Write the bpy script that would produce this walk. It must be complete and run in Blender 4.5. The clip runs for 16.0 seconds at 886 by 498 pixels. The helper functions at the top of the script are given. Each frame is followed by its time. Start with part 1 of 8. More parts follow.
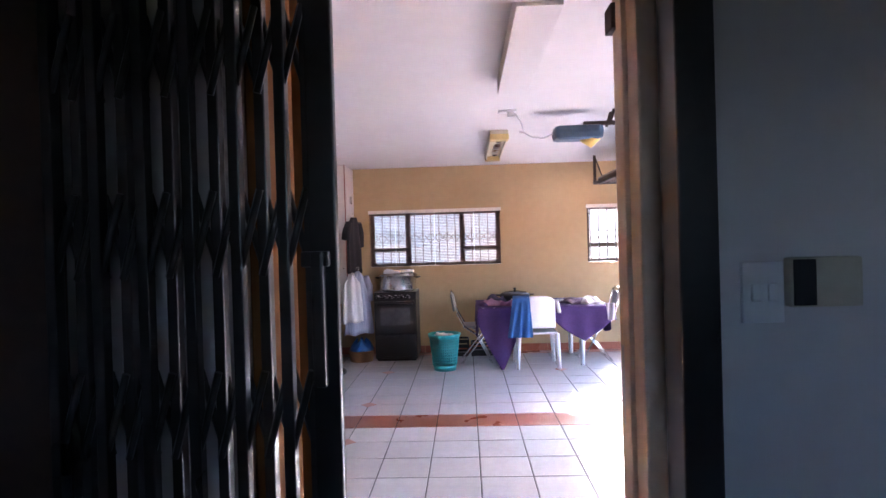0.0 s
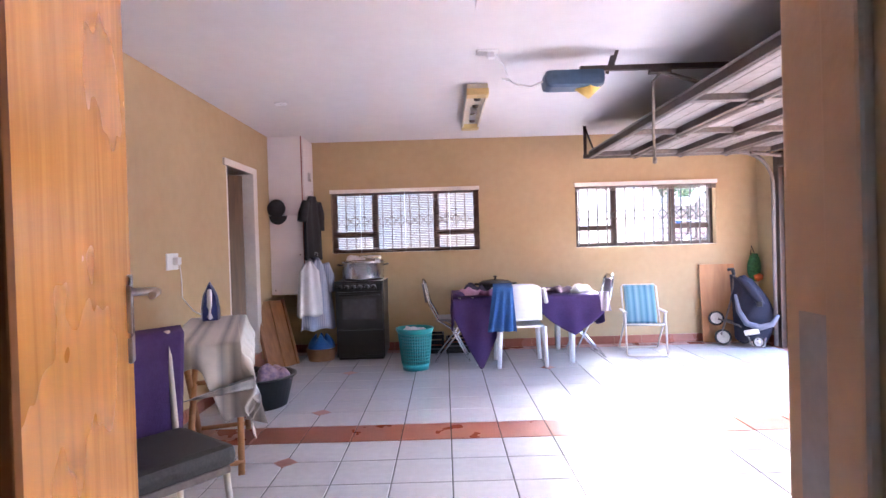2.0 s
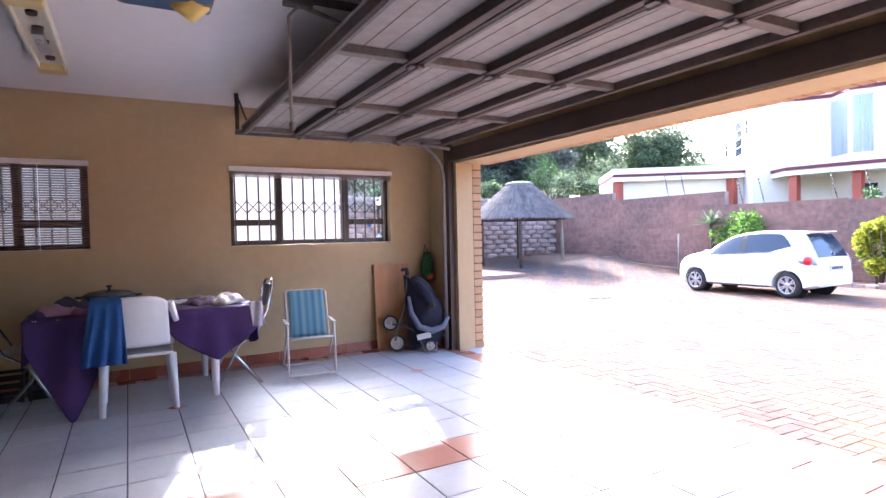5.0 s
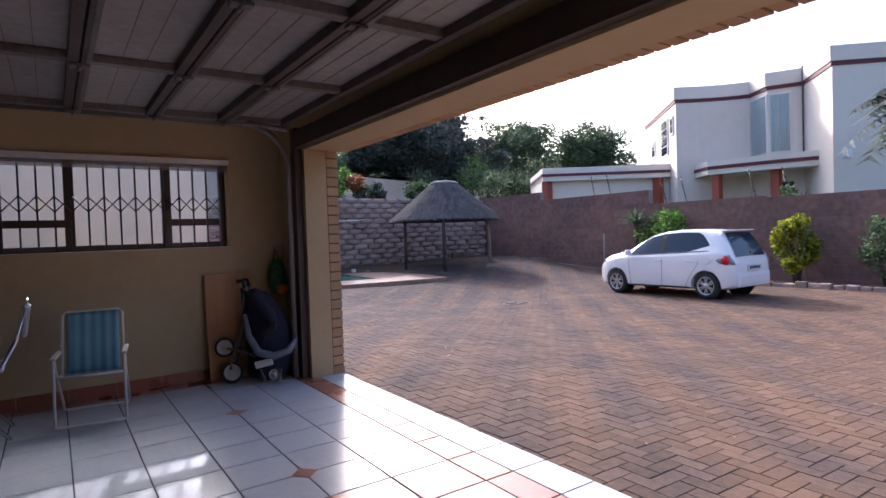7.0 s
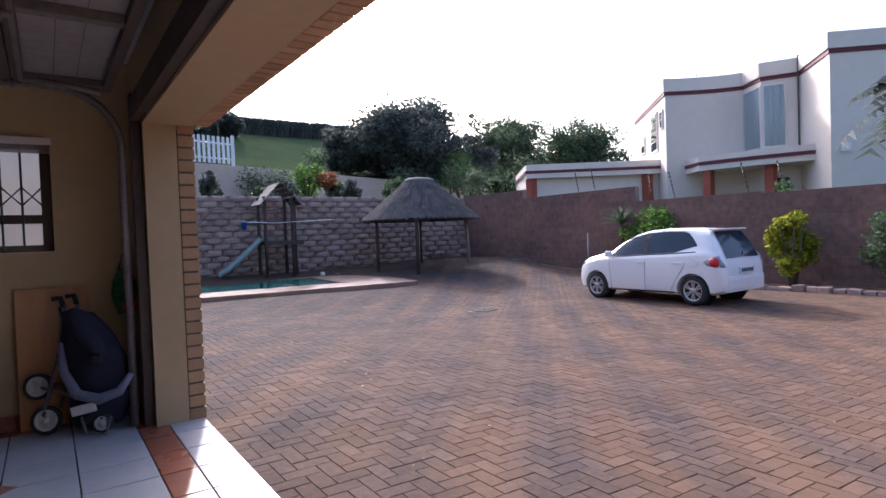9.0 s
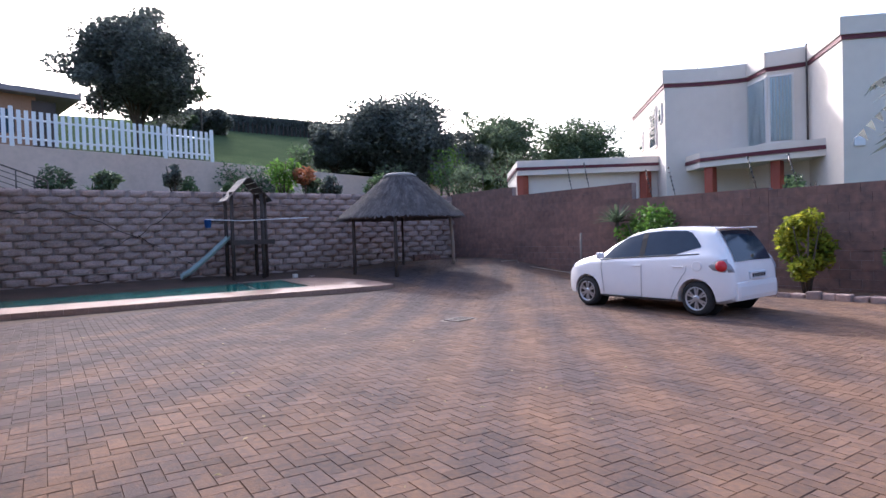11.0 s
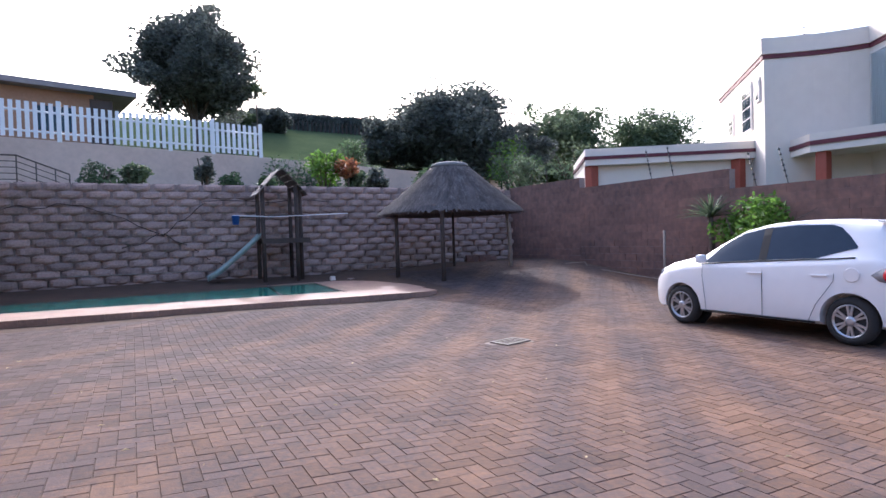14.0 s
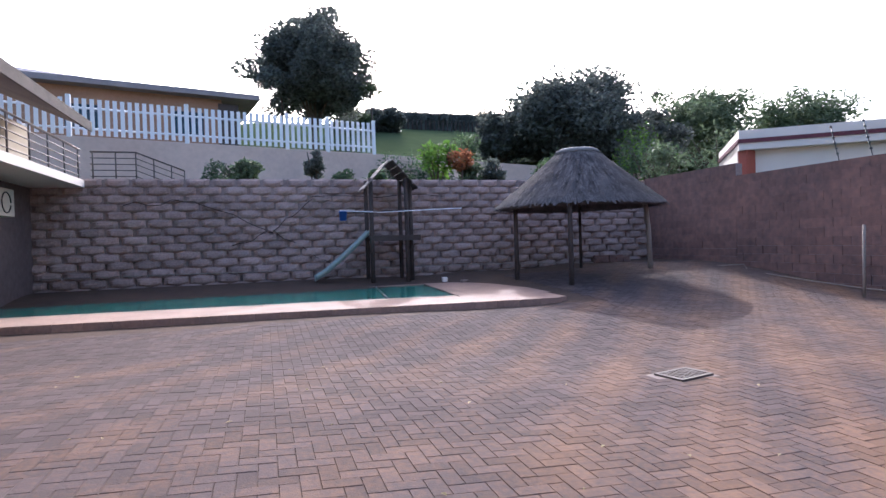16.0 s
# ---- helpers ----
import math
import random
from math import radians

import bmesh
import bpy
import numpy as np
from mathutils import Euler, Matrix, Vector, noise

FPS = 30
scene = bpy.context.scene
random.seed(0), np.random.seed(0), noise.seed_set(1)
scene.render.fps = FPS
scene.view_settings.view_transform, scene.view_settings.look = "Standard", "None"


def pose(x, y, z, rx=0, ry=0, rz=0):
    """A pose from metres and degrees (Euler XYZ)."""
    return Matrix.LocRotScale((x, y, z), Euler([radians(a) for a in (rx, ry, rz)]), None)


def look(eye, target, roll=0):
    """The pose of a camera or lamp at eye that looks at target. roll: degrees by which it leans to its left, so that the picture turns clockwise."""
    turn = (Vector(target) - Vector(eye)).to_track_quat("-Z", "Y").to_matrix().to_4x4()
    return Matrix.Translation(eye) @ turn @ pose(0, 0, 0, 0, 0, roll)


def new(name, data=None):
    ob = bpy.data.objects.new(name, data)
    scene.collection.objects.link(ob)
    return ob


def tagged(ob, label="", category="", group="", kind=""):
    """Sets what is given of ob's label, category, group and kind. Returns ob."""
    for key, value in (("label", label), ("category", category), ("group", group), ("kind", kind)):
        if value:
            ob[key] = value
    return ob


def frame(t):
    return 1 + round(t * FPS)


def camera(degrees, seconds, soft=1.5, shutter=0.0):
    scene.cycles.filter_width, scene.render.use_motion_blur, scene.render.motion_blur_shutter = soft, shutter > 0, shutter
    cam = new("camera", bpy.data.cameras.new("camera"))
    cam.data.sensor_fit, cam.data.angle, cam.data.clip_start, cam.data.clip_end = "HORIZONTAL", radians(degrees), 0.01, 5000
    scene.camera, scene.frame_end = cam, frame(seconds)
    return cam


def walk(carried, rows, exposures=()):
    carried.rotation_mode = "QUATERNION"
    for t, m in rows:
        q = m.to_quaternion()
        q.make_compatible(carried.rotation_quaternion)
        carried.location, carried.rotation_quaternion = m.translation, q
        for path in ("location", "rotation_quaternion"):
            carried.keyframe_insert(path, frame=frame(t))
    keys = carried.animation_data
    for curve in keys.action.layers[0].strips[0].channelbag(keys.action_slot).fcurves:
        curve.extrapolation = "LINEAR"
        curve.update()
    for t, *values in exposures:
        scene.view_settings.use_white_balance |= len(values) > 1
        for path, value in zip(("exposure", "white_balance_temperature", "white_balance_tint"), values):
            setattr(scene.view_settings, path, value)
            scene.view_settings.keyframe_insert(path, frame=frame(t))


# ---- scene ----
cam = camera(76.0, 16.0)
ROWS = [
    (0.0, (-0.344, -0.566, 1.476), (-0.425, 1.432, 1.460), -1.65),
    (0.5, (-0.357, -0.343, 1.455), (-0.425, 1.656, 1.439), -1.75),
    (1.0, (-0.356, -0.150, 1.414), (-0.424, 1.849, 1.399), -1.8),
    (1.5, (-0.327, 0.080, 1.298), (-0.373, 2.079, 1.272), -1.7),
    (2.0, (-0.298, 0.300, 1.293), (-0.304, 2.299, 1.269), -1.7),
    (2.5, (-0.256, 0.504, 1.290), (-0.155, 2.502, 1.265), -1.7),
    (3.0, (-0.177, 0.738, 1.276), (0.128, 2.714, 1.244), -1.6),
    (3.5, (-0.081, 0.936, 1.275), (0.377, 2.883, 1.236), -1.5),
    (4.0, (0.041, 1.105, 1.265), (0.674, 3.002, 1.218), -1.5),
    (4.5, (0.197, 1.231, 1.257), (1.034, 3.047, 1.201), -1.35),
    (5.0, (0.419, 1.343, 1.253), (1.389, 3.091, 1.200), -1.3),
    (7.5, (2.004, 1.962, 1.211), (3.142, 3.606, 1.160), -2.0),
    (8.0, (2.321, 2.112, 1.199), (3.461, 3.754, 1.149), -2.1),
    (8.5, (2.621, 2.263, 1.198), (3.763, 3.904, 1.148), -2.1),
    (9.0, (2.954, 2.418, 1.200), (4.099, 4.058, 1.149), -2.1),
    (11.5, (4.435, 3.478, 1.129), (5.583, 5.115, 1.082), -1.8),
    (12.0, (4.705, 3.728, 1.125), (5.837, 5.376, 1.079), -1.8),
    (12.5, (4.953, 4.007, 1.121), (6.068, 5.667, 1.073), -1.8),
    (13.0, (5.210, 4.307, 1.108), (6.290, 5.990, 1.063), -1.8),
    (13.5, (5.441, 4.614, 1.090), (6.458, 6.336, 1.047), -1.8),
    (14.0, (5.646, 4.973, 1.086), (6.606, 6.727, 1.044), -1.8),
    (14.5, (5.826, 5.360, 1.084), (6.698, 7.160, 1.043), -1.8),
    (15.0, (5.972, 5.791, 1.071), (6.765, 7.627, 1.032), -1.8),
    (15.5, (6.095, 6.198, 1.057), (6.807, 8.066, 1.020), -1.75),
    (16.0, (6.196, 6.620, 1.032), (6.794, 8.528, 1.001), -1.75),
]
EXPOSURES = [(0.0, 5.2, 5500, 18), (2.0, 5.3, 5500, 18), (3.5, 5.0, 5500, 18), (4.2, 4.5, 5500, 18), (5.0, 3.75, 5500, 18), (6.2, 2.2, 5500, 18), (7.3, 1.36, 5500, 18), (9.2, 1.3, 5500, 18), (11.3, 1.5, 5500, 18), (16.0, 1.63, 5500, 18)]
walk(cam, [(t, look(eye, target, roll)) for t, eye, target, roll in ROWS], EXPOSURES)

# ---- world and sun ----
SUN_EL, SUN_TO = 31.0, Vector((-0.28, -0.96, 0.0))
world = bpy.data.worlds.new("sky")
scene.world = world
world.use_nodes = True
wn = world.node_tree
sky = wn.nodes.new("ShaderNodeTexSky")
sky.sky_type, sky.sun_disc = "NISHITA", False
sky.sun_elevation, sky.sun_rotation = radians(SUN_EL), math.atan2(0.28, 0.96)
sky.air_density, sky.dust_density, sky.ozone_density = 1.0, 6.0, 1.0
wn.nodes["Background"].inputs["Strength"].default_value = 0.15
wn.links.new(sky.outputs[0], wn.nodes["Background"].inputs["Color"])
sun = new("sun", bpy.data.lights.new("sun", "SUN"))
sun.data.energy, sun.data.angle, sun.data.color = 1.6, radians(0.8), (1.0, 0.94, 0.85)
d = SUN_TO.normalized() * math.cos(radians(SUN_EL)) + Vector((0, 0, -math.sin(radians(SUN_EL))))
sun.matrix_world = look(-d * 60, (0, 0, 0))

# ---- materials ----
def mat(name, c1, c2=None, rough=0.6, scale=6.0, metal=0.0, bump=0.0, bscale=None, spec=0.5, rnd=0.0, big=None, coat=0.0, island=False):
    """Two-scale mottled surface: c1 and c2 mix by a fine and a broad noise; rnd varies brightness from piece to piece."""
    m = bpy.data.materials.new(name)
    m.use_nodes = True
    nt = m.node_tree
    b = nt.nodes["Principled BSDF"]
    c2 = c2 or tuple(0.82 * v for v in c1)
    fine, broad = nt.nodes.new("ShaderNodeTexNoise"), nt.nodes.new("ShaderNodeTexNoise")
    fine.inputs["Scale"].default_value, fine.inputs["Detail"].default_value = scale * 4, 6
    broad.inputs["Scale"].default_value, broad.inputs["Detail"].default_value = big or scale * 0.35, 3
    geo = nt.nodes.new("ShaderNodeNewGeometry")
    for n in (fine, broad):
        nt.links.new(geo.outputs["Position"], n.inputs["Vector"])
    add = nt.nodes.new("ShaderNodeMath")
    add.operation = "ADD"
    nt.links.new(fine.outputs["Fac"], add.inputs[0])
    nt.links.new(broad.outputs["Fac"], add.inputs[1])
    ramp = nt.nodes.new("ShaderNodeMapRange")
    ramp.inputs["From Min"].default_value, ramp.inputs["From Max"].default_value = 0.7, 1.3
    nt.links.new(add.outputs[0], ramp.inputs["Value"])
    mix = nt.nodes.new("ShaderNodeMix")
    mix.data_type = "RGBA"
    mix.inputs["A"].default_value, mix.inputs["B"].default_value = (*c1, 1), (*c2, 1)
    nt.links.new(ramp.outputs["Result"], mix.inputs["Factor"])
    out = mix.outputs["Result"]
    if rnd:
        info = nt.nodes.new("ShaderNodeObjectInfo")
        src = geo.outputs["Random Per Island"] if island else info.outputs["Random"]
        mr = nt.nodes.new("ShaderNodeMapRange")
        mr.inputs["To Min"].default_value, mr.inputs["To Max"].default_value = 1 - rnd, 1 + rnd
        nt.links.new(src, mr.inputs["Value"])
        hsv = nt.nodes.new("ShaderNodeHueSaturation")
        nt.links.new(mr.outputs["Result"], hsv.inputs["Value"])
        nt.links.new(out, hsv.inputs["Color"])
        out = hsv.outputs["Color"]
    nt.links.new(out, b.inputs["Base Color"])
    rr = nt.nodes.new("ShaderNodeMapRange")
    rr.inputs["To Min"].default_value, rr.inputs["To Max"].default_value = max(rough - 0.08, 0.02), min(rough + 0.1, 1)
    nt.links.new(broad.outputs["Fac"], rr.inputs["Value"])
    nt.links.new(rr.outputs["Result"], b.inputs["Roughness"])
    b.inputs["Metallic"].default_value, b.inputs["Specular IOR Level"].default_value, b.inputs["Coat Weight"].default_value = metal, spec, coat
    if bump:
        bn = nt.nodes.new("ShaderNodeTexNoise")
        bn.inputs["Scale"].default_value, bn.inputs["Detail"].default_value = bscale or scale * 8, 5
        nt.links.new(geo.outputs["Position"], bn.inputs["Vector"])
        bp = nt.nodes.new("ShaderNodeBump")
        bp.inputs["Strength"].default_value, bp.inputs["Distance"].default_value = bump, 0.02
        nt.links.new(bn.outputs["Fac"], bp.inputs["Height"])
        nt.links.new(bp.outputs["Normal"], b.inputs["Normal"])
    return m


def wood(name, c1, c2, axis="X", scale=9.0, rough=0.4):
    m = mat(name, c1, c2, rough=rough)
    nt = m.node_tree
    b = nt.nodes["Principled BSDF"]
    tc, mp, wv = nt.nodes.new("ShaderNodeTexCoord"), nt.nodes.new("ShaderNodeMapping"), nt.nodes.new("ShaderNodeTexNoise")
    mp.inputs["Scale"].default_value = {"X": (0.08, 1, 1), "Y": (1, 0.08, 1), "Z": (1, 1, 0.08)}[axis]
    nt.links.new(tc.outputs["Object"], mp.inputs["Vector"])
    nt.links.new(mp.outputs["Vector"], wv.inputs["Vector"])
    wv.inputs["Scale"].default_value, wv.inputs["Detail"].default_value, wv.inputs["Distortion"].default_value = scale * 3, 6, 1.0
    mix = nt.nodes.new("ShaderNodeMix")
    mix.data_type = "RGBA"
    mix.inputs["A"].default_value, mix.inputs["B"].default_value = (*c1, 1), (*c2, 1)
    mr = nt.nodes.new("ShaderNodeMapRange")
    mr.inputs["From Min"].default_value, mr.inputs["From Max"].default_value = 0.35, 0.65
    nt.links.new(wv.outputs["Fac"], mr.inputs["Value"])
    nt.links.new(mr.outputs["Result"], mix.inputs["Factor"])
    nt.links.new(mix.outputs["Result"], b.inputs["Base Color"])
    return m


def stripes(name, colours, axis, width, rough=0.8):
    """Woven cloth in parallel stripes, in the object's own space."""
    m = mat(name, colours[0], rough=rough, bump=0.3, bscale=300)
    nt = m.node_tree
    b = nt.nodes["Principled BSDF"]
    tc, sp = nt.nodes.new("ShaderNodeTexCoord"), nt.nodes.new("ShaderNodeSeparateXYZ")
    nt.links.new(tc.outputs["Object"], sp.inputs[0])
    mul, fr, cr = nt.nodes.new("ShaderNodeMath"), nt.nodes.new("ShaderNodeMath"), nt.nodes.new("ShaderNodeValToRGB")
    mul.operation, fr.operation = "MULTIPLY", "FRACT"
    mul.inputs[1].default_value = 1.0 / width
    nt.links.new(sp.outputs[axis], mul.inputs[0])
    nt.links.new(mul.outputs[0], fr.inputs[0])
    nt.links.new(fr.outputs[0], cr.inputs["Fac"])
    cr.color_ramp.interpolation = "LINEAR"
    n = len(colours)
    cr.color_ramp.elements[0].color = (*colours[0], 1)
    cr.color_ramp.elements[1].color, cr.color_ramp.elements[1].position = (*colours[-1], 1), 1.0
    for i in range(1, n - 1):
        e = cr.color_ramp.elements.new(i / (n - 1))
        e.color = (*colours[i], 1)
    nt.links.new(cr.outputs["Color"], b.inputs["Base Color"])
    return m


def glass(name, tint=(0.9, 0.95, 0.95), rough=0.02):
    m = bpy.data.materials.new(name)
    m.use_nodes = True
    b = m.node_tree.nodes["Principled BSDF"]
    b.inputs["Base Color"].default_value = (*tint, 1)
    b.inputs["Transmission Weight"].default_value, b.inputs["Roughness"].default_value, b.inputs["IOR"].default_value = 1.0, rough, 1.45
    return m


M_OCHRE = mat("ochre wall paint", (0.46, 0.34, 0.185), (0.42, 0.305, 0.16), 0.7, 3, bump=0.08, bscale=90)
M_CEIL = mat("white ceiling paint", (0.70, 0.68, 0.69), (0.66, 0.64, 0.65), 0.85, 2, bump=0.05, bscale=60)
M_CREAM = mat("cream painted timber", (0.70, 0.58, 0.47), (0.60, 0.48, 0.37), 0.5, 6, bump=0.1)
M_WHITEWOOD = mat("white painted frame", (0.78, 0.74, 0.70), (0.70, 0.65, 0.60), 0.45, 6)
M_TILE = mat("white floor tile", (0.55, 0.54, 0.56), (0.49, 0.485, 0.505), 0.2, 5, rnd=0.04, bump=0.02, bscale=30)
M_RED = mat("terracotta tile", (0.32, 0.105, 0.062), (0.26, 0.085, 0.052), 0.28, 7, rnd=0.10)
M_GROUT = mat("dark grout", (0.055, 0.05, 0.05), (0.04, 0.036, 0.036), 0.9, 10)
M_KTILE = mat("kitchen wall tile", (0.68, 0.65, 0.65), (0.63, 0.60, 0.60), 0.25, 3)
M_BLACK = mat("black gloss steel paint", (0.012, 0.011, 0.011), (0.02, 0.018, 0.017), 0.3, 12, spec=0.6)
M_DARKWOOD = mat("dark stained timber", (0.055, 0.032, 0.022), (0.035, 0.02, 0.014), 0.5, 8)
M_DOORWOOD = wood("varnished orange door timber", (0.72, 0.34, 0.075), (0.56, 0.24, 0.045), "Z", 7, 0.25)
M_DOOREDGE = wood("brown door edge", (0.22, 0.095, 0.03), (0.15, 0.062, 0.02), "Z", 7, 0.8)
M_DOOREDGE.node_tree.nodes["Principled BSDF"].inputs["Specular IOR Level"].default_value = 0.1
M_STEEL = mat("brushed steel", (0.55, 0.55, 0.56), (0.45, 0.45, 0.46), 0.28, 20, metal=1.0)
M_CHROME = mat("chrome tube", (0.75, 0.75, 0.76), (0.65, 0.65, 0.66), 0.12, 20, metal=1.0)
M_GALV = mat("galvanised frame, dusty", (0.20, 0.175, 0.16), (0.12, 0.10, 0.095), 0.55, 10, metal=0.35, bump=0.1)
M_DARKSTEEL = mat("rusty dark steel", (0.085, 0.06, 0.05), (0.05, 0.035, 0.03), 0.6, 10, bump=0.1)
M_PANEL = mat("garage door back panel", (0.30, 0.275, 0.26), (0.21, 0.19, 0.18), 0.6, 4, bump=0.05)
M_WHITEPLASTIC = mat("white plastic", (0.80, 0.80, 0.82), (0.74, 0.74, 0.77), 0.35, 5)
M_YELLOWPLASTIC = mat("yellowed plastic", (0.62, 0.48, 0.20), (0.55, 0.42, 0.18), 0.45, 6)
M_PLASTER = mat("cream plaster wall", (0.64, 0.485, 0.40), (0.52, 0.39, 0.325), 0.9, 1.2, bump=0.2, bscale=40)
M_WHITEWALL = mat("white exterior wall", (0.74, 0.665, 0.585), (0.69, 0.615, 0.54), 0.85, 0.8, bump=0.1, bscale=40)
M_MAROON = mat("maroon trim paint", (0.12, 0.016, 0.028), (0.095, 0.014, 0.022), 0.6, 3)
M_REDCOL = mat("red column paint", (0.34, 0.075, 0.045), (0.27, 0.06, 0.035), 0.6, 3)
M_FACEBRICK = mat("yellow face brick", (0.48, 0.30, 0.16), (0.40, 0.24, 0.12), 0.85, 14, rnd=0.15, bump=0.2)
M_MORTAR = mat("brick mortar", (0.16, 0.12, 0.09), (0.11, 0.085, 0.065), 0.95, 14, bump=0.3)
M_PAVER = mat("clay paving brick", (0.160, 0.098, 0.066), (0.086, 0.066, 0.062), 0.92, 6, rnd=0.16, bump=0.25, bscale=70, big=0.9, spec=0.08)
M_PAVERJ = mat("clay paving brick field", (0.160, 0.098, 0.066), (0.086, 0.066, 0.062), 0.92, 6, rnd=0.16, bump=0.25, bscale=70, big=0.9, spec=0.08, island=True)


def banded(m, direction, period, strength):
    """Courses of redder and greyer clay laid in diagonal bands, uneven along their length."""
    nt = m.node_tree
    mix = [n for n in nt.nodes if n.type == "MIX"][0]
    src = mix.inputs["Factor"].links[0].from_socket
    geo = [n for n in nt.nodes if n.type == "NEW_GEOMETRY"][0]
    dot, wob, big = nt.nodes.new("ShaderNodeVectorMath"), nt.nodes.new("ShaderNodeTexNoise"), nt.nodes.new("ShaderNodeTexNoise")
    dot.operation, dot.inputs[1].default_value = "DOT_PRODUCT", direction
    nt.links.new(geo.outputs["Position"], dot.inputs[0])
    wob.inputs["Scale"].default_value, big.inputs["Scale"].default_value = 1.6, 0.35
    nt.links.new(geo.outputs["Position"], wob.inputs["Vector"])
    nt.links.new(geo.outputs["Position"], big.inputs["Vector"])

    def calc(op, a, b=None):
        n = nt.nodes.new("ShaderNodeMath")
        n.operation = op
        for i, q in enumerate((a, b)):
            if q is None:
                continue
            if isinstance(q, float):
                n.inputs[i].default_value = q
            else:
                nt.links.new(q, n.inputs[i])
        return n.outputs[0]

    s = calc("ADD", dot.outputs["Value"], calc("MULTIPLY", wob.outputs["Fac"], 0.35))
    s = calc("SINE", calc("MULTIPLY", s, 6.2832 / period))
    amt = calc("MULTIPLY", calc("SUBTRACT", big.outputs["Fac"], 0.22), strength * 2.0)
    # Brightness gradient put into the colour across the yard: darker towards -x, +y.
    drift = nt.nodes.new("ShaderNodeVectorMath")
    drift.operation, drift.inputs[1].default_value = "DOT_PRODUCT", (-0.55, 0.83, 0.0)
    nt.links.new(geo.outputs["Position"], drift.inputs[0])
    tone_shift = calc("MULTIPLY", calc("SUBTRACT", drift.outputs["Value"], 1.5), 0.08)
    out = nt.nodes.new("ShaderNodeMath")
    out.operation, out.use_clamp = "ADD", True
    nt.links.new(calc("ADD", src, tone_shift), out.inputs[0])
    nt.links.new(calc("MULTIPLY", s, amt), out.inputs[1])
    nt.links.new(out.outputs[0], mix.inputs["Factor"])


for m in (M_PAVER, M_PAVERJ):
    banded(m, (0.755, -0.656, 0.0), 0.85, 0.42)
M_SAND = mat("paving joint sand and red soil", (0.10, 0.066, 0.048), (0.07, 0.05, 0.04), 0.95, 5, bump=0.4, spec=0.1)
M_ROCK = mat("split block", (0.40, 0.29, 0.25), (0.26, 0.19, 0.165), 0.95, 5, rnd=0.18, bump=0.6, bscale=25, spec=0.2)
M_ROCKJ = mat("split block field", (0.40, 0.29, 0.25), (0.26, 0.19, 0.165), 0.95, 5, rnd=0.18, bump=0.6, bscale=25, spec=0.2, island=True)
M_WALLBACK = mat("dark wall joint", (0.31, 0.235, 0.21), (0.19, 0.145, 0.132), 0.95, 5, bump=0.4)
M_BOUNDARY = mat("brown bagged block wall", (0.27, 0.15, 0.118), (0.125, 0.087, 0.08), 0.95, 1.6, bump=0.5, bscale=30, big=0.45, rnd=0.10, island=True, spec=0.2)
M_COPING = mat("pool coping paver", (0.30, 0.185, 0.135), (0.20, 0.125, 0.095), 0.8, 5, bump=0.2, rnd=0.12)
M_WATER = mat("green pool water", (0.025, 0.17, 0.13), (0.018, 0.135, 0.11), 0.16, 2, bump=0.04, bscale=6, spec=0.25)
M_THATCH = mat("weathered thatch", (0.15, 0.137, 0.135), (0.075, 0.067, 0.068), 1.0, 9, bump=0.8, bscale=60, spec=0.1, rnd=0.3, island=True)
M_POLE = mat("creosoted gum pole", (0.07, 0.05, 0.04), (0.04, 0.028, 0.023), 0.9, 8, bump=0.4)
M_PALEPOLE = mat("weathered pale pole", (0.30, 0.25, 0.21), (0.22, 0.18, 0.15), 0.9, 8, bump=0.3)
M_GRASS = mat("lawn", (0.085, 0.11, 0.055), (0.06, 0.085, 0.042), 1.0, 1.5, bump=0.5, bscale=30, spec=0.0)
M_BARK = mat("bark", (0.10, 0.075, 0.055), (0.06, 0.045, 0.035), 0.95, 8, bump=0.5)


def leafmat(name, c1, c2):
    m = mat(name, c1, c2, 0.55, 2, rnd=0.45, island=True, spec=0.3)
    nt = m.node_tree
    b = nt.nodes["Principled BSDF"]
    tr, mx = nt.nodes.new("ShaderNodeBsdfTranslucent"), nt.nodes.new("ShaderNodeMixShader")
    mx.inputs[0].default_value = 0.5
    nt.links.new(b.inputs["Base Color"].links[0].from_socket, tr.inputs["Color"])
    nt.links.new(b.outputs[0], mx.inputs[1])
    nt.links.new(tr.outputs[0], mx.inputs[2])
    nt.links.new(mx.outputs[0], nt.nodes["Material Output"].inputs["Surface"])
    return m


M_LEAF = leafmat("dark green leaves", (0.12, 0.135, 0.12), (0.095, 0.11, 0.095))
M_LEAF2 = leafmat("mid green leaves", (0.12, 0.155, 0.085), (0.085, 0.12, 0.068))
M_LEAF3 = leafmat("bright green leaves", (0.12, 0.22, 0.035), (0.08, 0.16, 0.025))
M_LEAF4 = leafmat("yellow green croton leaves", (0.42, 0.37, 0.025), (0.11, 0.19, 0.02))
M_LEAF5 = leafmat("grey green shrub leaves", (0.10, 0.15, 0.07), (0.06, 0.10, 0.045))


# ---- mesh helpers ----
def box(bm, x0, y0, z0, x1, y1, z1, m=None):
    v = [bm.verts.new((m @ Vector(p)) if m else p) for p in ((x0, y0, z0), (x1, y0, z0), (x1, y1, z0), (x0, y1, z0), (x0, y0, z1), (x1, y0, z1), (x1, y1, z1), (x0, y1, z1))]
    for f in ((0, 3, 2, 1), (4, 5, 6, 7), (0, 1, 5, 4), (1, 2, 6, 5), (2, 3, 7, 6), (3, 0, 4, 7)):
        bm.faces.new([v[i] for i in f])
    return bm


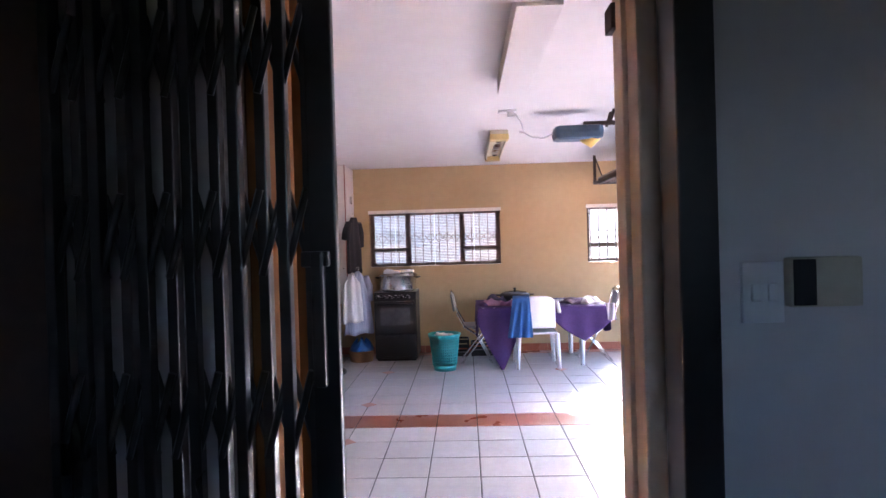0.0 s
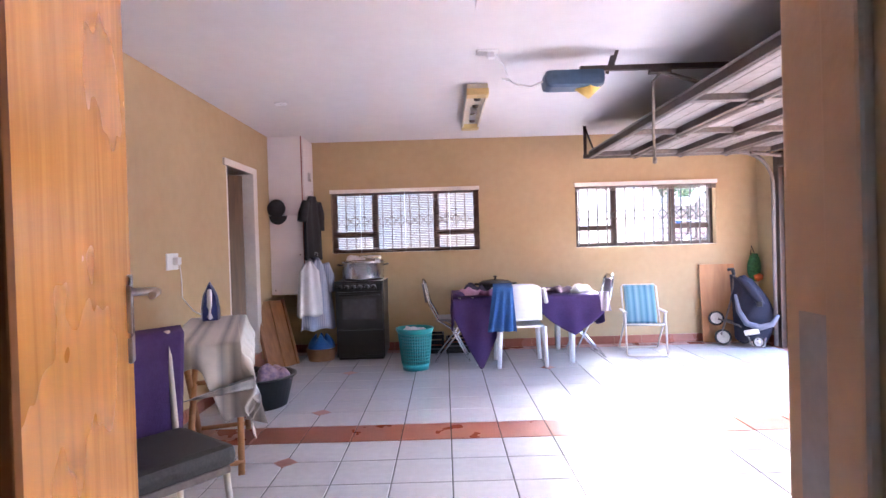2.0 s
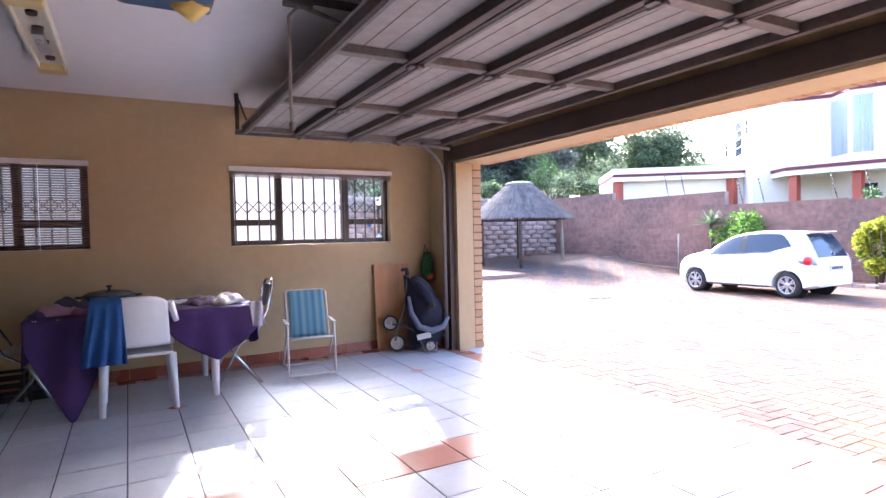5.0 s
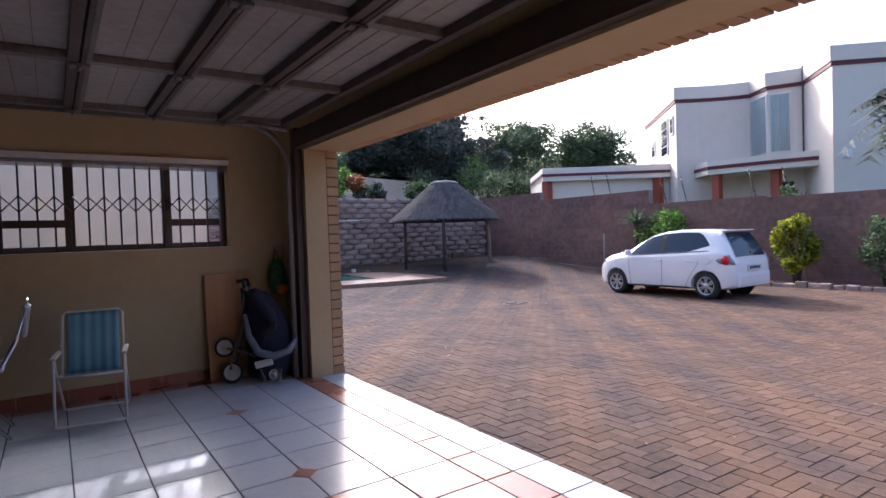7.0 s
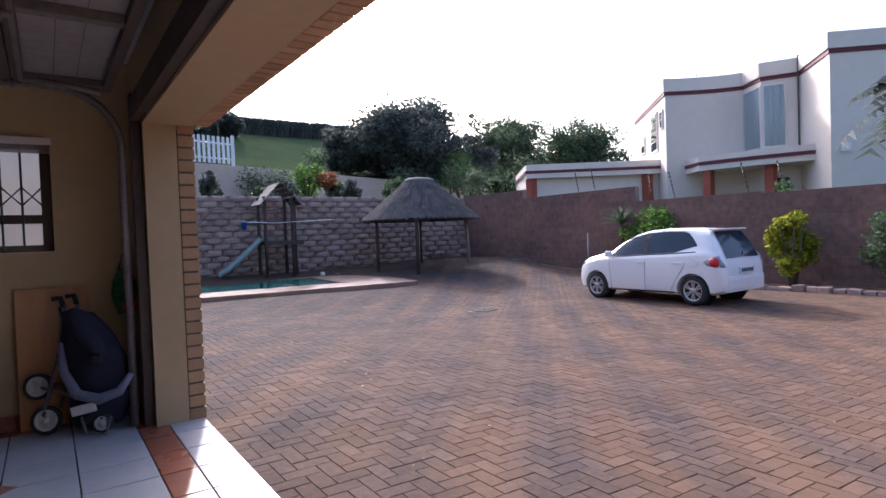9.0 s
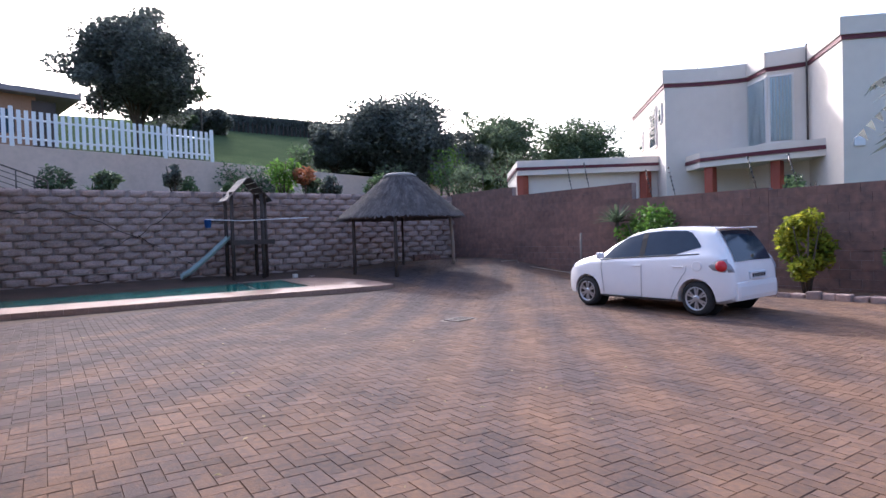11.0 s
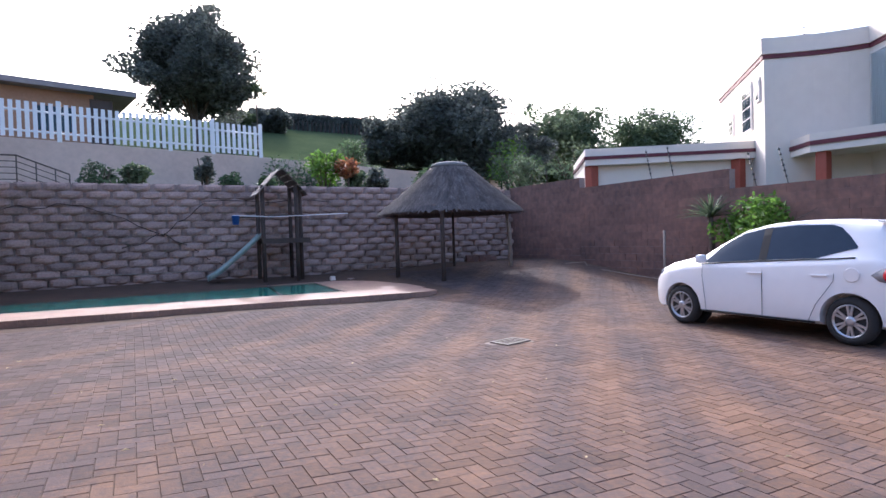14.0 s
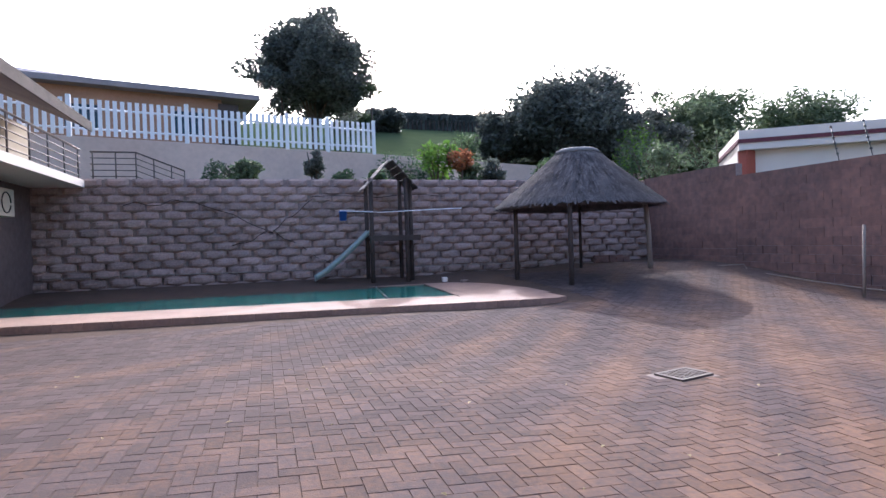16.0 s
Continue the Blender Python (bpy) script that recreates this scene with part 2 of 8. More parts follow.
def rbox(bm, x0, y0, z0, x1, y1, z1, r=0.01, m=None):
    """A box with bevelled edges."""
    t = bmesh.new()
    box(t, x0, y0, z0, x1, y1, z1)
    bmesh.ops.bevel(t, geom=t.edges[:], offset=r, segments=2, affect="EDGES", profile=0.6)
    return merge(bm, t, m)


def merge(bm, t, m=None):
    vs = {v: bm.verts.new((m @ v.co) if m else v.co) for v in t.verts}
    for f in t.faces:
        g = bm.faces.new([vs[v] for v in f.verts])
        g.smooth = f.smooth
    t.free()
    return bm


def ring(bm, c, u, w, r, n):
    return [bm.verts.new(c + u * (r * math.cos(2 * math.pi * i / n)) + w * (r * math.sin(2 * math.pi * i / n))) for i in range(n)]


def tube(bm, pts, r, n=8, taper=None, closed=False):
    """A round bar along the points; taper gives a radius at each point."""
    pts = [Vector(p) for p in pts]
    rs = taper or [r] * len(pts)
    rings = []
    ref = Vector((0.03, 0.05, 1.0))
    for i, p in enumerate(pts):
        a = pts[i - 1] if (i > 0 or closed) else p
        b = pts[(i + 1) % len(pts)] if (i < len(pts) - 1 or closed) else p
        t = (b - a).normalized()
        u = t.cross(ref)
        if u.length < 0.15:
            u = t.cross(Vector((1, 0.1, 0)))
        u.normalize()
        rings.append(ring(bm, p, u, t.cross(u), rs[i], n))
    k = len(rings)
    for i in range(k if closed else k - 1):
        a, b = rings[i], rings[(i + 1) % k]
        for j in range(n):
            f = bm.faces.new((a[j], b[j], b[(j + 1) % n], a[(j + 1) % n]))
            f.smooth = True
    if not closed:
        bm.faces.new(rings[0])
        bm.faces.new(rings[-1][::-1])
    return bm


def lathe(bm, profile, c=(0, 0, 0), n=24, m=None):
    """A turned shape: profile of (radius, height)."""
    rows = []
    for r, z in profile:
        rows.append([bm.verts.new((m @ Vector((r * math.cos(2 * math.pi * i / n), r * math.sin(2 * math.pi * i / n), z))) if m else Vector(c) + Vector((r * math.cos(2 * math.pi * i / n), r * math.sin(2 * math.pi * i / n), z))) for i in range(n)])
    for a, b in zip(rows, rows[1:]):
        for j in range(n):
            f = bm.faces.new((a[j], a[(j + 1) % n], b[(j + 1) % n], b[j]))
            f.smooth = True
    if profile[0][0] > 1e-6:
        bm.faces.new(rows[0][::-1])
    if profile[-1][0] > 1e-6:
        bm.faces.new(rows[-1])
    return bm


def arc(c, r, a0, a1, n, plane="xz"):
    out = []
    for i in range(n + 1):
        a = radians(a0 + (a1 - a0) * i / n)
        p = (r * math.cos(a), r * math.sin(a))
        out.append(Vector(c) + (Vector((p[0], 0, p[1])) if plane == "xz" else Vector((p[0], p[1], 0)) if plane == "xy" else Vector((0, p[0], p[1]))))
    return out


def sheet(bm, nu, nv, f, thick=0.004):
    """A cloth-like surface f(u, v) with u, v from 0 to 1, given a thickness."""
    g = [[bm.verts.new(f(i / nu, j / nv)) for j in range(nv + 1)] for i in range(nu + 1)]
    faces = []
    for i in range(nu):
        for j in range(nv):
            q = bm.faces.new((g[i][j], g[i + 1][j], g[i + 1][j + 1], g[i][j + 1]))
            q.smooth = True
            faces.append(q)
    bmesh.ops.recalc_face_normals(bm, faces=faces)
    bmesh.ops.solidify(bm, geom=faces, thickness=thick)
    return bm


def finish(name, bm, material):
    bmesh.ops.recalc_face_normals(bm, faces=bm.faces[:])
    me = bpy.data.meshes.new(name)
    bm.to_mesh(me)
    bm.free()
    for mm in material if isinstance(material, (list, tuple)) else [material]:
        me.materials.append(mm)
    return me


def thing(name, label, category, at=(0, 0, 0), rz=0.0, group=""):
    """An empty at the base of a thing, to which its parts belong."""
    e = new(name)
    e.matrix_basis = pose(*at, 0, 0, rz)
    e.empty_display_size = 0.1
    return tagged(e, label, category, group)


def part(name, bm, material, parent, label=""):
    ob = new(name, finish(name, bm, material))
    ob.parent = parent
    return tagged(ob, label)


def solo(name, bm, material, label, category, at=(0, 0, 0), rz=0.0, group=""):
    ob = new(name, finish(name, bm, material))
    ob.matrix_basis = pose(*at, 0, 0, rz)
    return tagged(ob, label, category, group)


def structure(name, bm, material, label="", category=""):
    return tagged(new(name, finish(name, bm, material)), label, category, kind="structure")


def smooth(v):
    v = min(1.0, max(0.0, v))
    return v * v * (3 - 2 * v)


def ground_z(x, y):
    """The yard falls from the garage towards the drain and climbs again to the pool surround and the walls behind."""
    lift = 0.22 * smooth((x - 4) / 5) * smooth((y - 11.8) / 3.6) * (1 - smooth((x - 11) / 2))
    right = smooth((x - 10.5) / 2.5)
    return -0.05 - 0.25 * smooth((x - 3.8) / 6) - 0.08 * (1 - right) * smooth((y - 10) / 4) + right * 0.42 * smooth((y - 13) / 7) + 0.14 * smooth((x - 13) / 2.5) * smooth((y - 15) / 4) + (1 - right) * 0.24 * smooth((y - 19.0) / 2.6) + lift


# ---- garage shell ----
XL, XR, YN, YF, H = -2.27, 3.50, 0.84, 7.18, 2.54
DOOR_Y0, DOOR_Y1, LINTEL = 1.75, 6.57, 2.0
W1, W2 = (-1.66, 0.13, 1.19, 1.95), (1.30, 3.0, 1.18, 1.95)


def wall_with_holes(bm, axis, p0, p1, a0, a1, z0, z1, holes):
    """A wall slab along an axis from a0 to a1, p0 to p1 thick, with rectangular holes (a, b, low, high)."""
    def slab(a, b, lo, hi):
        if b - a > 1e-4 and hi - lo > 1e-4:
            box(bm, a, p0, lo, b, p1, hi) if axis == "x" else box(bm, p0, a, lo, p1, b, hi)
    at = a0
    for a, b, lo, hi in sorted(holes):
        slab(at, a, z0, z1)
        slab(a, b, z0, lo)
        slab(a, b, hi, z1)
        at = b
    slab(at, a1, z0, z1)
    return bm


structure("wall_north", wall_with_holes(bmesh.new(), "x", YF, YF + 0.23, XL - 0.2, 3.8, -0.3, 2.9, [W1, W2]), M_OCHRE, "ochre painted garage wall with two barred windows", "wall")
structure("wall_west", wall_with_holes(bmesh.new(), "y", XL - 0.2, XL, YN - 0.3, YF, -0.3, 2.9, [(5.47, 6.2, 0.2, 2.05)]), M_OCHRE, "ochre painted garage wall with a side doorway", "wall")
structure("wall_south", wall_with_holes(bmesh.new(), "x", 0.735, YN, XL, 3.8, -0.3, 2.9, [(-0.82, 0.075, 0.17, 2.22)]), M_OCHRE, "ochre garage wall with the kitchen doorway", "wall")
structure("wall_kitchen", wall_with_holes(bmesh.new(), "x", 0.62, 0.735, -2.4, 2.6, 0.0, 2.9, [(-0.82, 0.075, 0.17, 2.22)]), M_KTILE, "white tiled kitchen wall in shade", "wall")
structure("wall_east_near", box(bmesh.new(), XR, YN, -0.3, 3.8, DOOR_Y0, 2.9), M_OCHRE, "ochre garage wall beside the door opening", "wall")
bm = bmesh.new()
box(bm, XR, DOOR_Y1, -0.3, 3.7, YF, 2.9)
structure("wall_east_far", bm, M_OCHRE, "ochre painted pier beside the garage door opening", "pier")
structure("lintel", box(bmesh.new(), XR, DOOR_Y0, LINTEL, 3.8, DOOR_Y1, 2.9), M_OCHRE, "ochre painted lintel over the garage door", "lintel")
structure("ceiling", box(bmesh.new(), XL, YN, H, XR, YF, H + 0.12), M_CEIL, "white painted garage ceiling", "ceiling")
structure("roof_slab", box(bmesh.new(), -2.6, -3.3, 2.9, 3.8, 7.45, 3.05), M_PLASTER, "flat roof slab", "roof")
bm = bmesh.new()
rbox(bm, -0.11, 1.775, H - 0.10, 0.085, 3.14, H, 0.006)
structure("beam", bm, M_CEIL, "white boxed ceiling beam", "beam")
bm = bmesh.new()
rbox(bm, XL, 1.57, H - 0.085, XR - 0.05, 1.77, H, 0.006)
structure("beam_cross", bm, M_CEIL, "white boxed cross beam on the ceiling", "beam")

# kitchen behind the doorway, closed all round but for one hole
bm = bmesh.new()
box(bm, -2.4, -3.2, 0.0, -2.2, 0.62, 2.9)
box(bm, 2.4, -3.2, 0.0, 2.6, 0.62, 2.9)
# Unseen hole in the rear wall, added to brighten the room with daylight.
wall_with_holes(bm, "x", -3.3, -3.1, -2.4, 2.6, 0.0, 2.9, [(-0.1, 0.5, 1.8, 2.2)])
structure("wall_kitchen_rest", bm, M_KTILE, "white tiled kitchen walls", "wall")
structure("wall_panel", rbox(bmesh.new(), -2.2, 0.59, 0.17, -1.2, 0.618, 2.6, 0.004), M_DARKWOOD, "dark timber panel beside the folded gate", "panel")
structure("kitchen_ceiling", box(bmesh.new(), -2.2, -3.1, 2.6, 2.4, 0.62, 2.7), M_CEIL, "kitchen ceiling", "ceiling")
structure("kitchen_floor", box(bmesh.new(), -2.2, -3.1, 0.0, 2.4, YN + 0.02, 0.17), M_TILE, "kitchen floor one step above the garage", "floor")

# room behind the side doorway
bm = bmesh.new()
box(bm, -4.4, 4.6, 0.0, -4.3, 7.2, 2.6)
box(bm, -4.3, 4.6, 0.0, XL - 0.2, 4.7, 2.6)
box(bm, -4.3, 7.1, 0.0, XL - 0.2, 7.2, 2.6)
box(bm, -4.4, 4.6, 2.5, XL - 0.2, 7.2, 2.6)
box(bm, -4.4, 4.6, 0.1, XL - 0.2, 7.2, 0.2)
structure("side_room", bm, M_OCHRE, "dim side room behind the doorway", "room")

# ---- garage floor ----
PITCH, X0, Y0 = 0.333, -1.29, 3.68
structure("floor", box(bmesh.new(), XL, YN, -0.3, 3.8, YF, -0.006), M_GROUT, "garage floor bed with dark joints", "floor")

# ---- windows ----
def window(name, w, blind):
    x0, x1, z0, z1 = w
    t = tagged(thing(name, "brown framed window with black burglar bars", "window", ((x0 + x1) / 2, YF + 0.13, z0)), kind="structure")
    hw, hh = (x1 - x0) / 2, z1 - z0
    m1, m2 = -hw + 0.29 * 2 * hw, -hw + 0.71 * 2 * hw
    bm = bmesh.new()
    for a, b, lo, hi in ((-hw, hw, 0, 0.05), (-hw, hw, hh - 0.05, hh), (-hw, -hw + 0.05, 0.05, hh - 0.05), (hw - 0.05, hw, 0.05, hh - 0.05), (m1 - 0.035, m1 + 0.035, 0.05, hh - 0.05), (m2 - 0.035, m2 + 0.035, 0.05, hh - 0.05), (-hw + 0.05, m1 - 0.035, 0.20, 0.26), (m2 + 0.035, hw - 0.05, 0.20, 0.26)):
        box(bm, a, -0.03, lo, b, 0.03, hi)
    part("window_frame", bm, M_DARKWOOD, t)
    for a, b, lo, hi in ((-hw + 0.05, m1 - 0.035, 0.05, 0.20), (-hw + 0.05, m1 - 0.035, 0.26, hh - 0.05), (m1 + 0.035, m2 - 0.035, 0.05, hh - 0.05), (m2 + 0.035, hw - 0.05, 0.05, 0.20), (m2 + 0.035, hw - 0.05, 0.26, hh - 0.05)):
        p = part("pane", box(bmesh.new(), a, 0.0, lo, b, 0.004, hi), M_PANE, t)
        p.visible_shadow = False
    n = round(2 * hw / 0.112)
    for i in range(n):
        x = -hw + 0.056 + i * (2 * hw - 0.112) / (n - 1)
        part("burglar_bar", box(bmesh.new(), x - 0.007, -0.070, 0.0, x + 0.007, -0.056, hh), M_BLACK, t)
    bm = bmesh.new()
    step = (2 * hw - 0.112) / (n - 1)
    for i in range(n - 1):
        xa = -hw + 0.056 + i * step
        for s in (-1, 1):
            pts = [(xa, -0.063, 0.385 + s * 0.062), (xa + step / 2, -0.063, 0.385), (xa + step, -0.063, 0.385 + s * 0.062)]
            tube(bm, pts, 0.0065, 5)
    part("bar_scrolls", bm, M_BLACK, t)
    part("window_sill", box(bmesh.new(), -hw - 0.0, -0.125, -0.012, hw, -0.03, 0.002), M_WHITEWOOD, t)
    bm = bmesh.new()
    rbox(bm, -hw - 0.01, -0.165, hh - 0.035, hw + 0.01, -0.112, hh + 0.01, 0.004)
    bl = part("blind_rail", bm, M_WHITEWOOD, t)
    if blind:
        k = int(hh / 0.021) - 2
        for i in range(k):
            z = 0.02 + i * 0.021
            part("slat", box(bmesh.new(), -hw, -0.0125, -0.0011, hw, 0.0125, 0.0011, pose(0, -0.139, z + 0.004, -30, 0, 0)), M_SLAT, t)
        for x in (-hw * 0.6, 0.0, hw * 0.6):
            part("ladder_cord", box(bmesh.new(), x - 0.002, -0.153, 0.0, x + 0.002, -0.151, hh), M_WHITEPLASTIC, t)
    else:
        for i in range(7):
            z = hh - 0.095 + i * 0.0085
            part("slat", box(bmesh.new(), -hw, -0.155, z, hw, -0.125, z + 0.003), M_SLAT, t)
    return t


M_PANE = glass("clear window pane")
M_SLAT = mat("brown blind slat", (0.20, 0.12, 0.09), (0.15, 0.09, 0.07), 0.4, 6)
window("window_1", W1, True)
window("window_2", W2, False)

# ---- yard ----
def yard_sheet():
    bm = bmesh.new()
    xs = [3.801] + [4.2 + 0.3 * i for i in range(47)]
    ys = [-8 + 0.3 * i for i in range(101)]
    g = [[bm.verts.new((x, y, ground_z(x, y) - 0.0055)) for y in ys] for x in xs]
    for i in range(len(xs) - 1):
        for j in range(len(ys) - 1):
            bm.faces.new((g[i][j], g[i + 1][j], g[i + 1][j + 1], g[i][j + 1])).smooth = True
    ys2 = [7.42 + 0.6 * i for i in range(26)]
    xs2 = [-9 + 0.8 * i for i in range(17)]
    g = [[bm.verts.new((min(x, 3.8), y, ground_z(x, y) - 0.0055)) for y in ys2] for x in xs2]
    for i in range(len(xs2) - 1):
        for j in range(len(ys2) - 1):
            bm.faces.new((g[i][j], g[i + 1][j], g[i + 1][j + 1], g[i][j + 1])).smooth = True
    return bm


structure("ground", yard_sheet(), M_SAND, "red-brown soil and joint sand of the yard", "ground")
bm = bmesh.new()
box(bm, -3000, -3000, -2.2, 3000, 3000, -2.0)
structure("ground_neighbour", box(bmesh.new(), 18.12, -8.3, -1.0, 48.0, 22.2, 0.88), M_GRASS, "neighbouring garden behind the boundary wall", "ground")
structure("ground_far", bm, M_GRASS, "far ground to the horizon", "ground")


# ---- yard walls ----
WALL_Y, WALL_X, WALL_TOP = 21.9, 17.8, 2.75
structure("wall_back", box(bmesh.new(), -2.0, WALL_Y + 0.035, -0.6, WALL_X + 0.3, WALL_Y + 0.5, WALL_TOP - 0.03), M_WALLBACK, "dark core of the block retaining wall", "wall")
bm = bmesh.new()
TOPS = ((18.3, 22.0, 2.78), (13.3, 18.3, 2.46), (9.6, 13.3, 2.0), (3.0, 9.6, 1.95), (-6.0, 3.0, 1.9))
for a, b, top in TOPS:
    box(bm, WALL_X + 0.012, a, -0.6, WALL_X + 0.22, b, top - 0.004)
structure("wall_right", bm, M_WALLBACK, "core of the brown boundary wall", "wall")
bm = bmesh.new()
box(bm, 3.8, -8.3, -0.6, 18.2, -8.0, 2.2)
structure("wall_behind", bm, M_BOUNDARY, "brown boundary wall behind", "wall")
structure("wall_house_side", box(bmesh.new(), -6.0, 10.4, -0.3, 3.5, 10.6, 2.45), M_WHITEWALL, "pale house wall beyond the garage windows", "wall")

# ---- pool and deck ----
def deck_z(x):
    return -0.02 - 0.003 * (x - 3.0)


TURN_DECK = pose(6.0, 15.95, 0, 0, 0, -4.2) @ pose(-6.0, -15.6, 0)
deck = tagged(thing("pool_deck", "raised pool surround of red-brown pavers", "pool deck"), kind="structure")
deck.matrix_basis = TURN_DECK
POOL = (-6.0, 9.62, 16.95, 20.0)


def deck_slab(bm, x0, x1, y0, y1, z0off=-0.4):
    v = []
    for z in (0, 1):
        for x, y in ((x0, y0), (x1, y0), (x1, y1), (x0, y1)):
            v.append(bm.verts.new((x, y, deck_z(x) + (0 if z else z0off))))
    for f in ((3, 2, 1, 0), (4, 5, 6, 7), (0, 1, 5, 4), (1, 2, 6, 5), (2, 3, 7, 6), (3, 0, 4, 7)):
        bm.faces.new([v[i] for i in f])


bm = bmesh.new()
deck_slab(bm, -6.0, 11.35, 15.75, POOL[2] - 0.3)
deck_slab(bm, POOL[1] + 0.3, 11.45, POOL[2] - 0.3, 20.35)
deck_slab(bm, -6.0, POOL[1] + 0.3, POOL[3] + 0.3, 20.35)
part("deck_slab", bm, M_COPING, deck)
k = 0
for i in range(44):
    bm = bmesh.new()
    x = -6.0 + i * 0.4
    if x + 0.395 > 11.45:
        break
    deck_slab(bm, x, x + 0.392, 15.6, 15.75 - 0.008, -0.13)
    part("coping_brick", bm, M_COPING, deck)
for i in range(40):
    x = -6.0 + i * 0.4
    if x > POOL[1] - 0.1:
        break
    bm = bmesh.new()
    deck_slab(bm, x, x + 0.39, POOL[2] - 0.3, POOL[2], -0.06)
    part("coping_paver", bm, M_COPING, deck)
    bm = bmesh.new()
    deck_slab(bm, x, x + 0.39, POOL[3], POOL[3] + 0.3, -0.06)
    part("coping_paver", bm, M_COPING, deck)
for i in range(8):
    bm = bmesh.new()
    y = POOL[2] - 0.3 + i * 0.458
    deck_slab(bm, POOL[1], POOL[1] + 0.3, y, y + 0.448, -0.06)
    part("coping_paver", bm, M_COPING, deck)
pool = tagged(thing("swimming_pool", "rectangular pool with dark green water", "swimming pool"), kind="structure")
pool.matrix_basis = TURN_DECK
bm = bmesh.new()
box(bm, POOL[0], POOL[2] - 0.15, -1.6, POOL[1] + 0.15, POOL[2], -0.062)
box(bm, POOL[0], POOL[3], -1.6, POOL[1] + 0.15, POOL[3] + 0.15, -0.062)
box(bm, POOL[1], POOL[2], -1.6, POOL[1] + 0.15, POOL[3], -0.062)
part("pool_shell", bm, mat("dark pool wall", (0.03, 0.05, 0.05), (0.02, 0.035, 0.035), 0.5, 4), pool)
bm = bmesh.new()
v = [bm.verts.new(p) for p in ((POOL[0], POOL[2], -0.062), (POOL[1], POOL[2], -0.062), (POOL[1], POOL[3], -0.062), (POOL[0], POOL[3], -0.062))]
bm.faces.new(v)
part("water", bm, M_WATER, pool)
bm = bmesh.new()
tube(bm, [(8.3, POOL[2], -0.07), (8.4, POOL[3], -0.07)], 0.03, 6)
part("step_line", bm, M_BLACK, pool)

# ---- thatched shelter ----
HUT = (13.56, 18.9)


def thatched_shelter():
    hz = ground_z(*HUT)
    t = thing("thatched_shelter", "round grey thatched shelter on dark gum poles", "shelter", (HUT[0], HUT[1], 0))
    posts = ((-1.10, -1.48, 0.055, M_POLE), (-1.60, 0.2, 0.055, M_POLE), (1.66, -0.5, 0.06, M_PALEPOLE), (0.66, 1.05, 0.04, M_POLE))
    for x, y, r, m in posts:
        g = ground_z(HUT[0] + x, HUT[1] + y)
        lean = -0.06 if m is M_PALEPOLE else 0.0
        part("post", tube(bmesh.new(), [(x, y, g - 0.05), (x + lean * 0.5, y, g + 1.0), (x + lean * 2, y, 1.90)], r, 10, [r * 1.08, r, r * 0.95]), m, t)
    bm = bmesh.new()
    rnd = random.Random(4)
    prof = [(1.98, 1.80), (1.90, 1.88), (1.46, 2.24), (1.0, 2.62), (0.62, 2.95), (0.42, 3.12)]
    n = 72
    rows = []
    for k, (r, z) in enumerate(prof):
        rows.append([bm.verts.new((r * math.cos(2 * math.pi * i / n) * (1 + rnd.uniform(-0.02, 0.02)) * 1.0, r * math.sin(2 * math.pi * i / n) * (1 + rnd.uniform(-0.02, 0.02)), z + rnd.uniform(-0.03, 0.03) - (rnd.uniform(0, 0.05) if k == 0 else 0))) for i in range(n)])
    inner = [[bm.verts.new((0.9 * r * math.cos(2 * math.pi * i / n), 0.9 * r * math.sin(2 * math.pi * i / n), z - 0.10)) for i in range(n)] for r, z in prof[:-1]]
    allrows = inner[::-1] + rows
    for a, b in zip(allrows, allrows[1:]):
        for j in range(n):
            bm.faces.new((a[j], a[(j + 1) % n], b[(j + 1) % n], b[j]))
    bm.faces.new(allrows[0])
    bm.faces.new(allrows[-1][::-1])
    roof = part("roof", bm, M_THATCH, t)
    bm = bmesh.new()
    for k in range(5200):
        a, s = rnd.uniform(0, 2 * math.pi), rnd.random() ** 0.6
        i = min(int(s * 4.999), 4)
        f = s * 5 - i
        p0, p1 = prof[5 - i], prof[4 - i]
        r, z = p0[0] + (p1[0] - p0[0]) * f, p0[1] + (p1[1] - p0[1]) * f
        dr, dz = p1[0] - p0[0], p1[1] - p0[1]
        l = math.hypot(dr, dz)
        dr, dz = dr / l, dz / l
        ln, w = rnd.uniform(0.08, 0.20), rnd.uniform(0.008, 0.02)
        up = rnd.uniform(0.012, 0.035)
        da = w / max(r, 0.3)
        tw = rnd.uniform(-0.03, 0.03)
        pts = [((r) * math.cos(a - da), r * math.sin(a - da), z + up), ((r) * math.cos(a + da), r * math.sin(a + da), z + up)]
        r2 = r + dr * ln
        pts += [(r2 * math.cos(a + da + tw), r2 * math.sin(a + da + tw), z + dz * ln + up), (r2 * math.cos(a - da + tw), r2 * math.sin(a - da + tw), z + dz * ln + up)]
        bm.faces.new([bm.verts.new(p) for p in pts])
    part("thatch_straw", bm, M_THATCH, t)["kind"] = "stuff"
    bm = bmesh.new()
    lathe(bm, [(0.56, 3.04), (0.50, 3.12), (0.40, 3.16), (0.2, 3.185), (0.0, 3.19)], n=24)
    part("ridge_cap", bm, mat("grey cement cap", (0.22, 0.21, 0.20), (0.15, 0.14, 0.135), 0.9, 6, bump=0.4), t, "grey mortar ridge cap")
    for a in range(0, 360, 30):
        c, s = math.cos(radians(a)), math.sin(radians(a))
        part("rafter", tube(bmesh.new(), [(1.80 * c, 1.80 * s, 1.80), (0.4 * c, 0.4 * s, 2.95)], 0.03, 6), M_POLE, t)
    bm = bmesh.new()
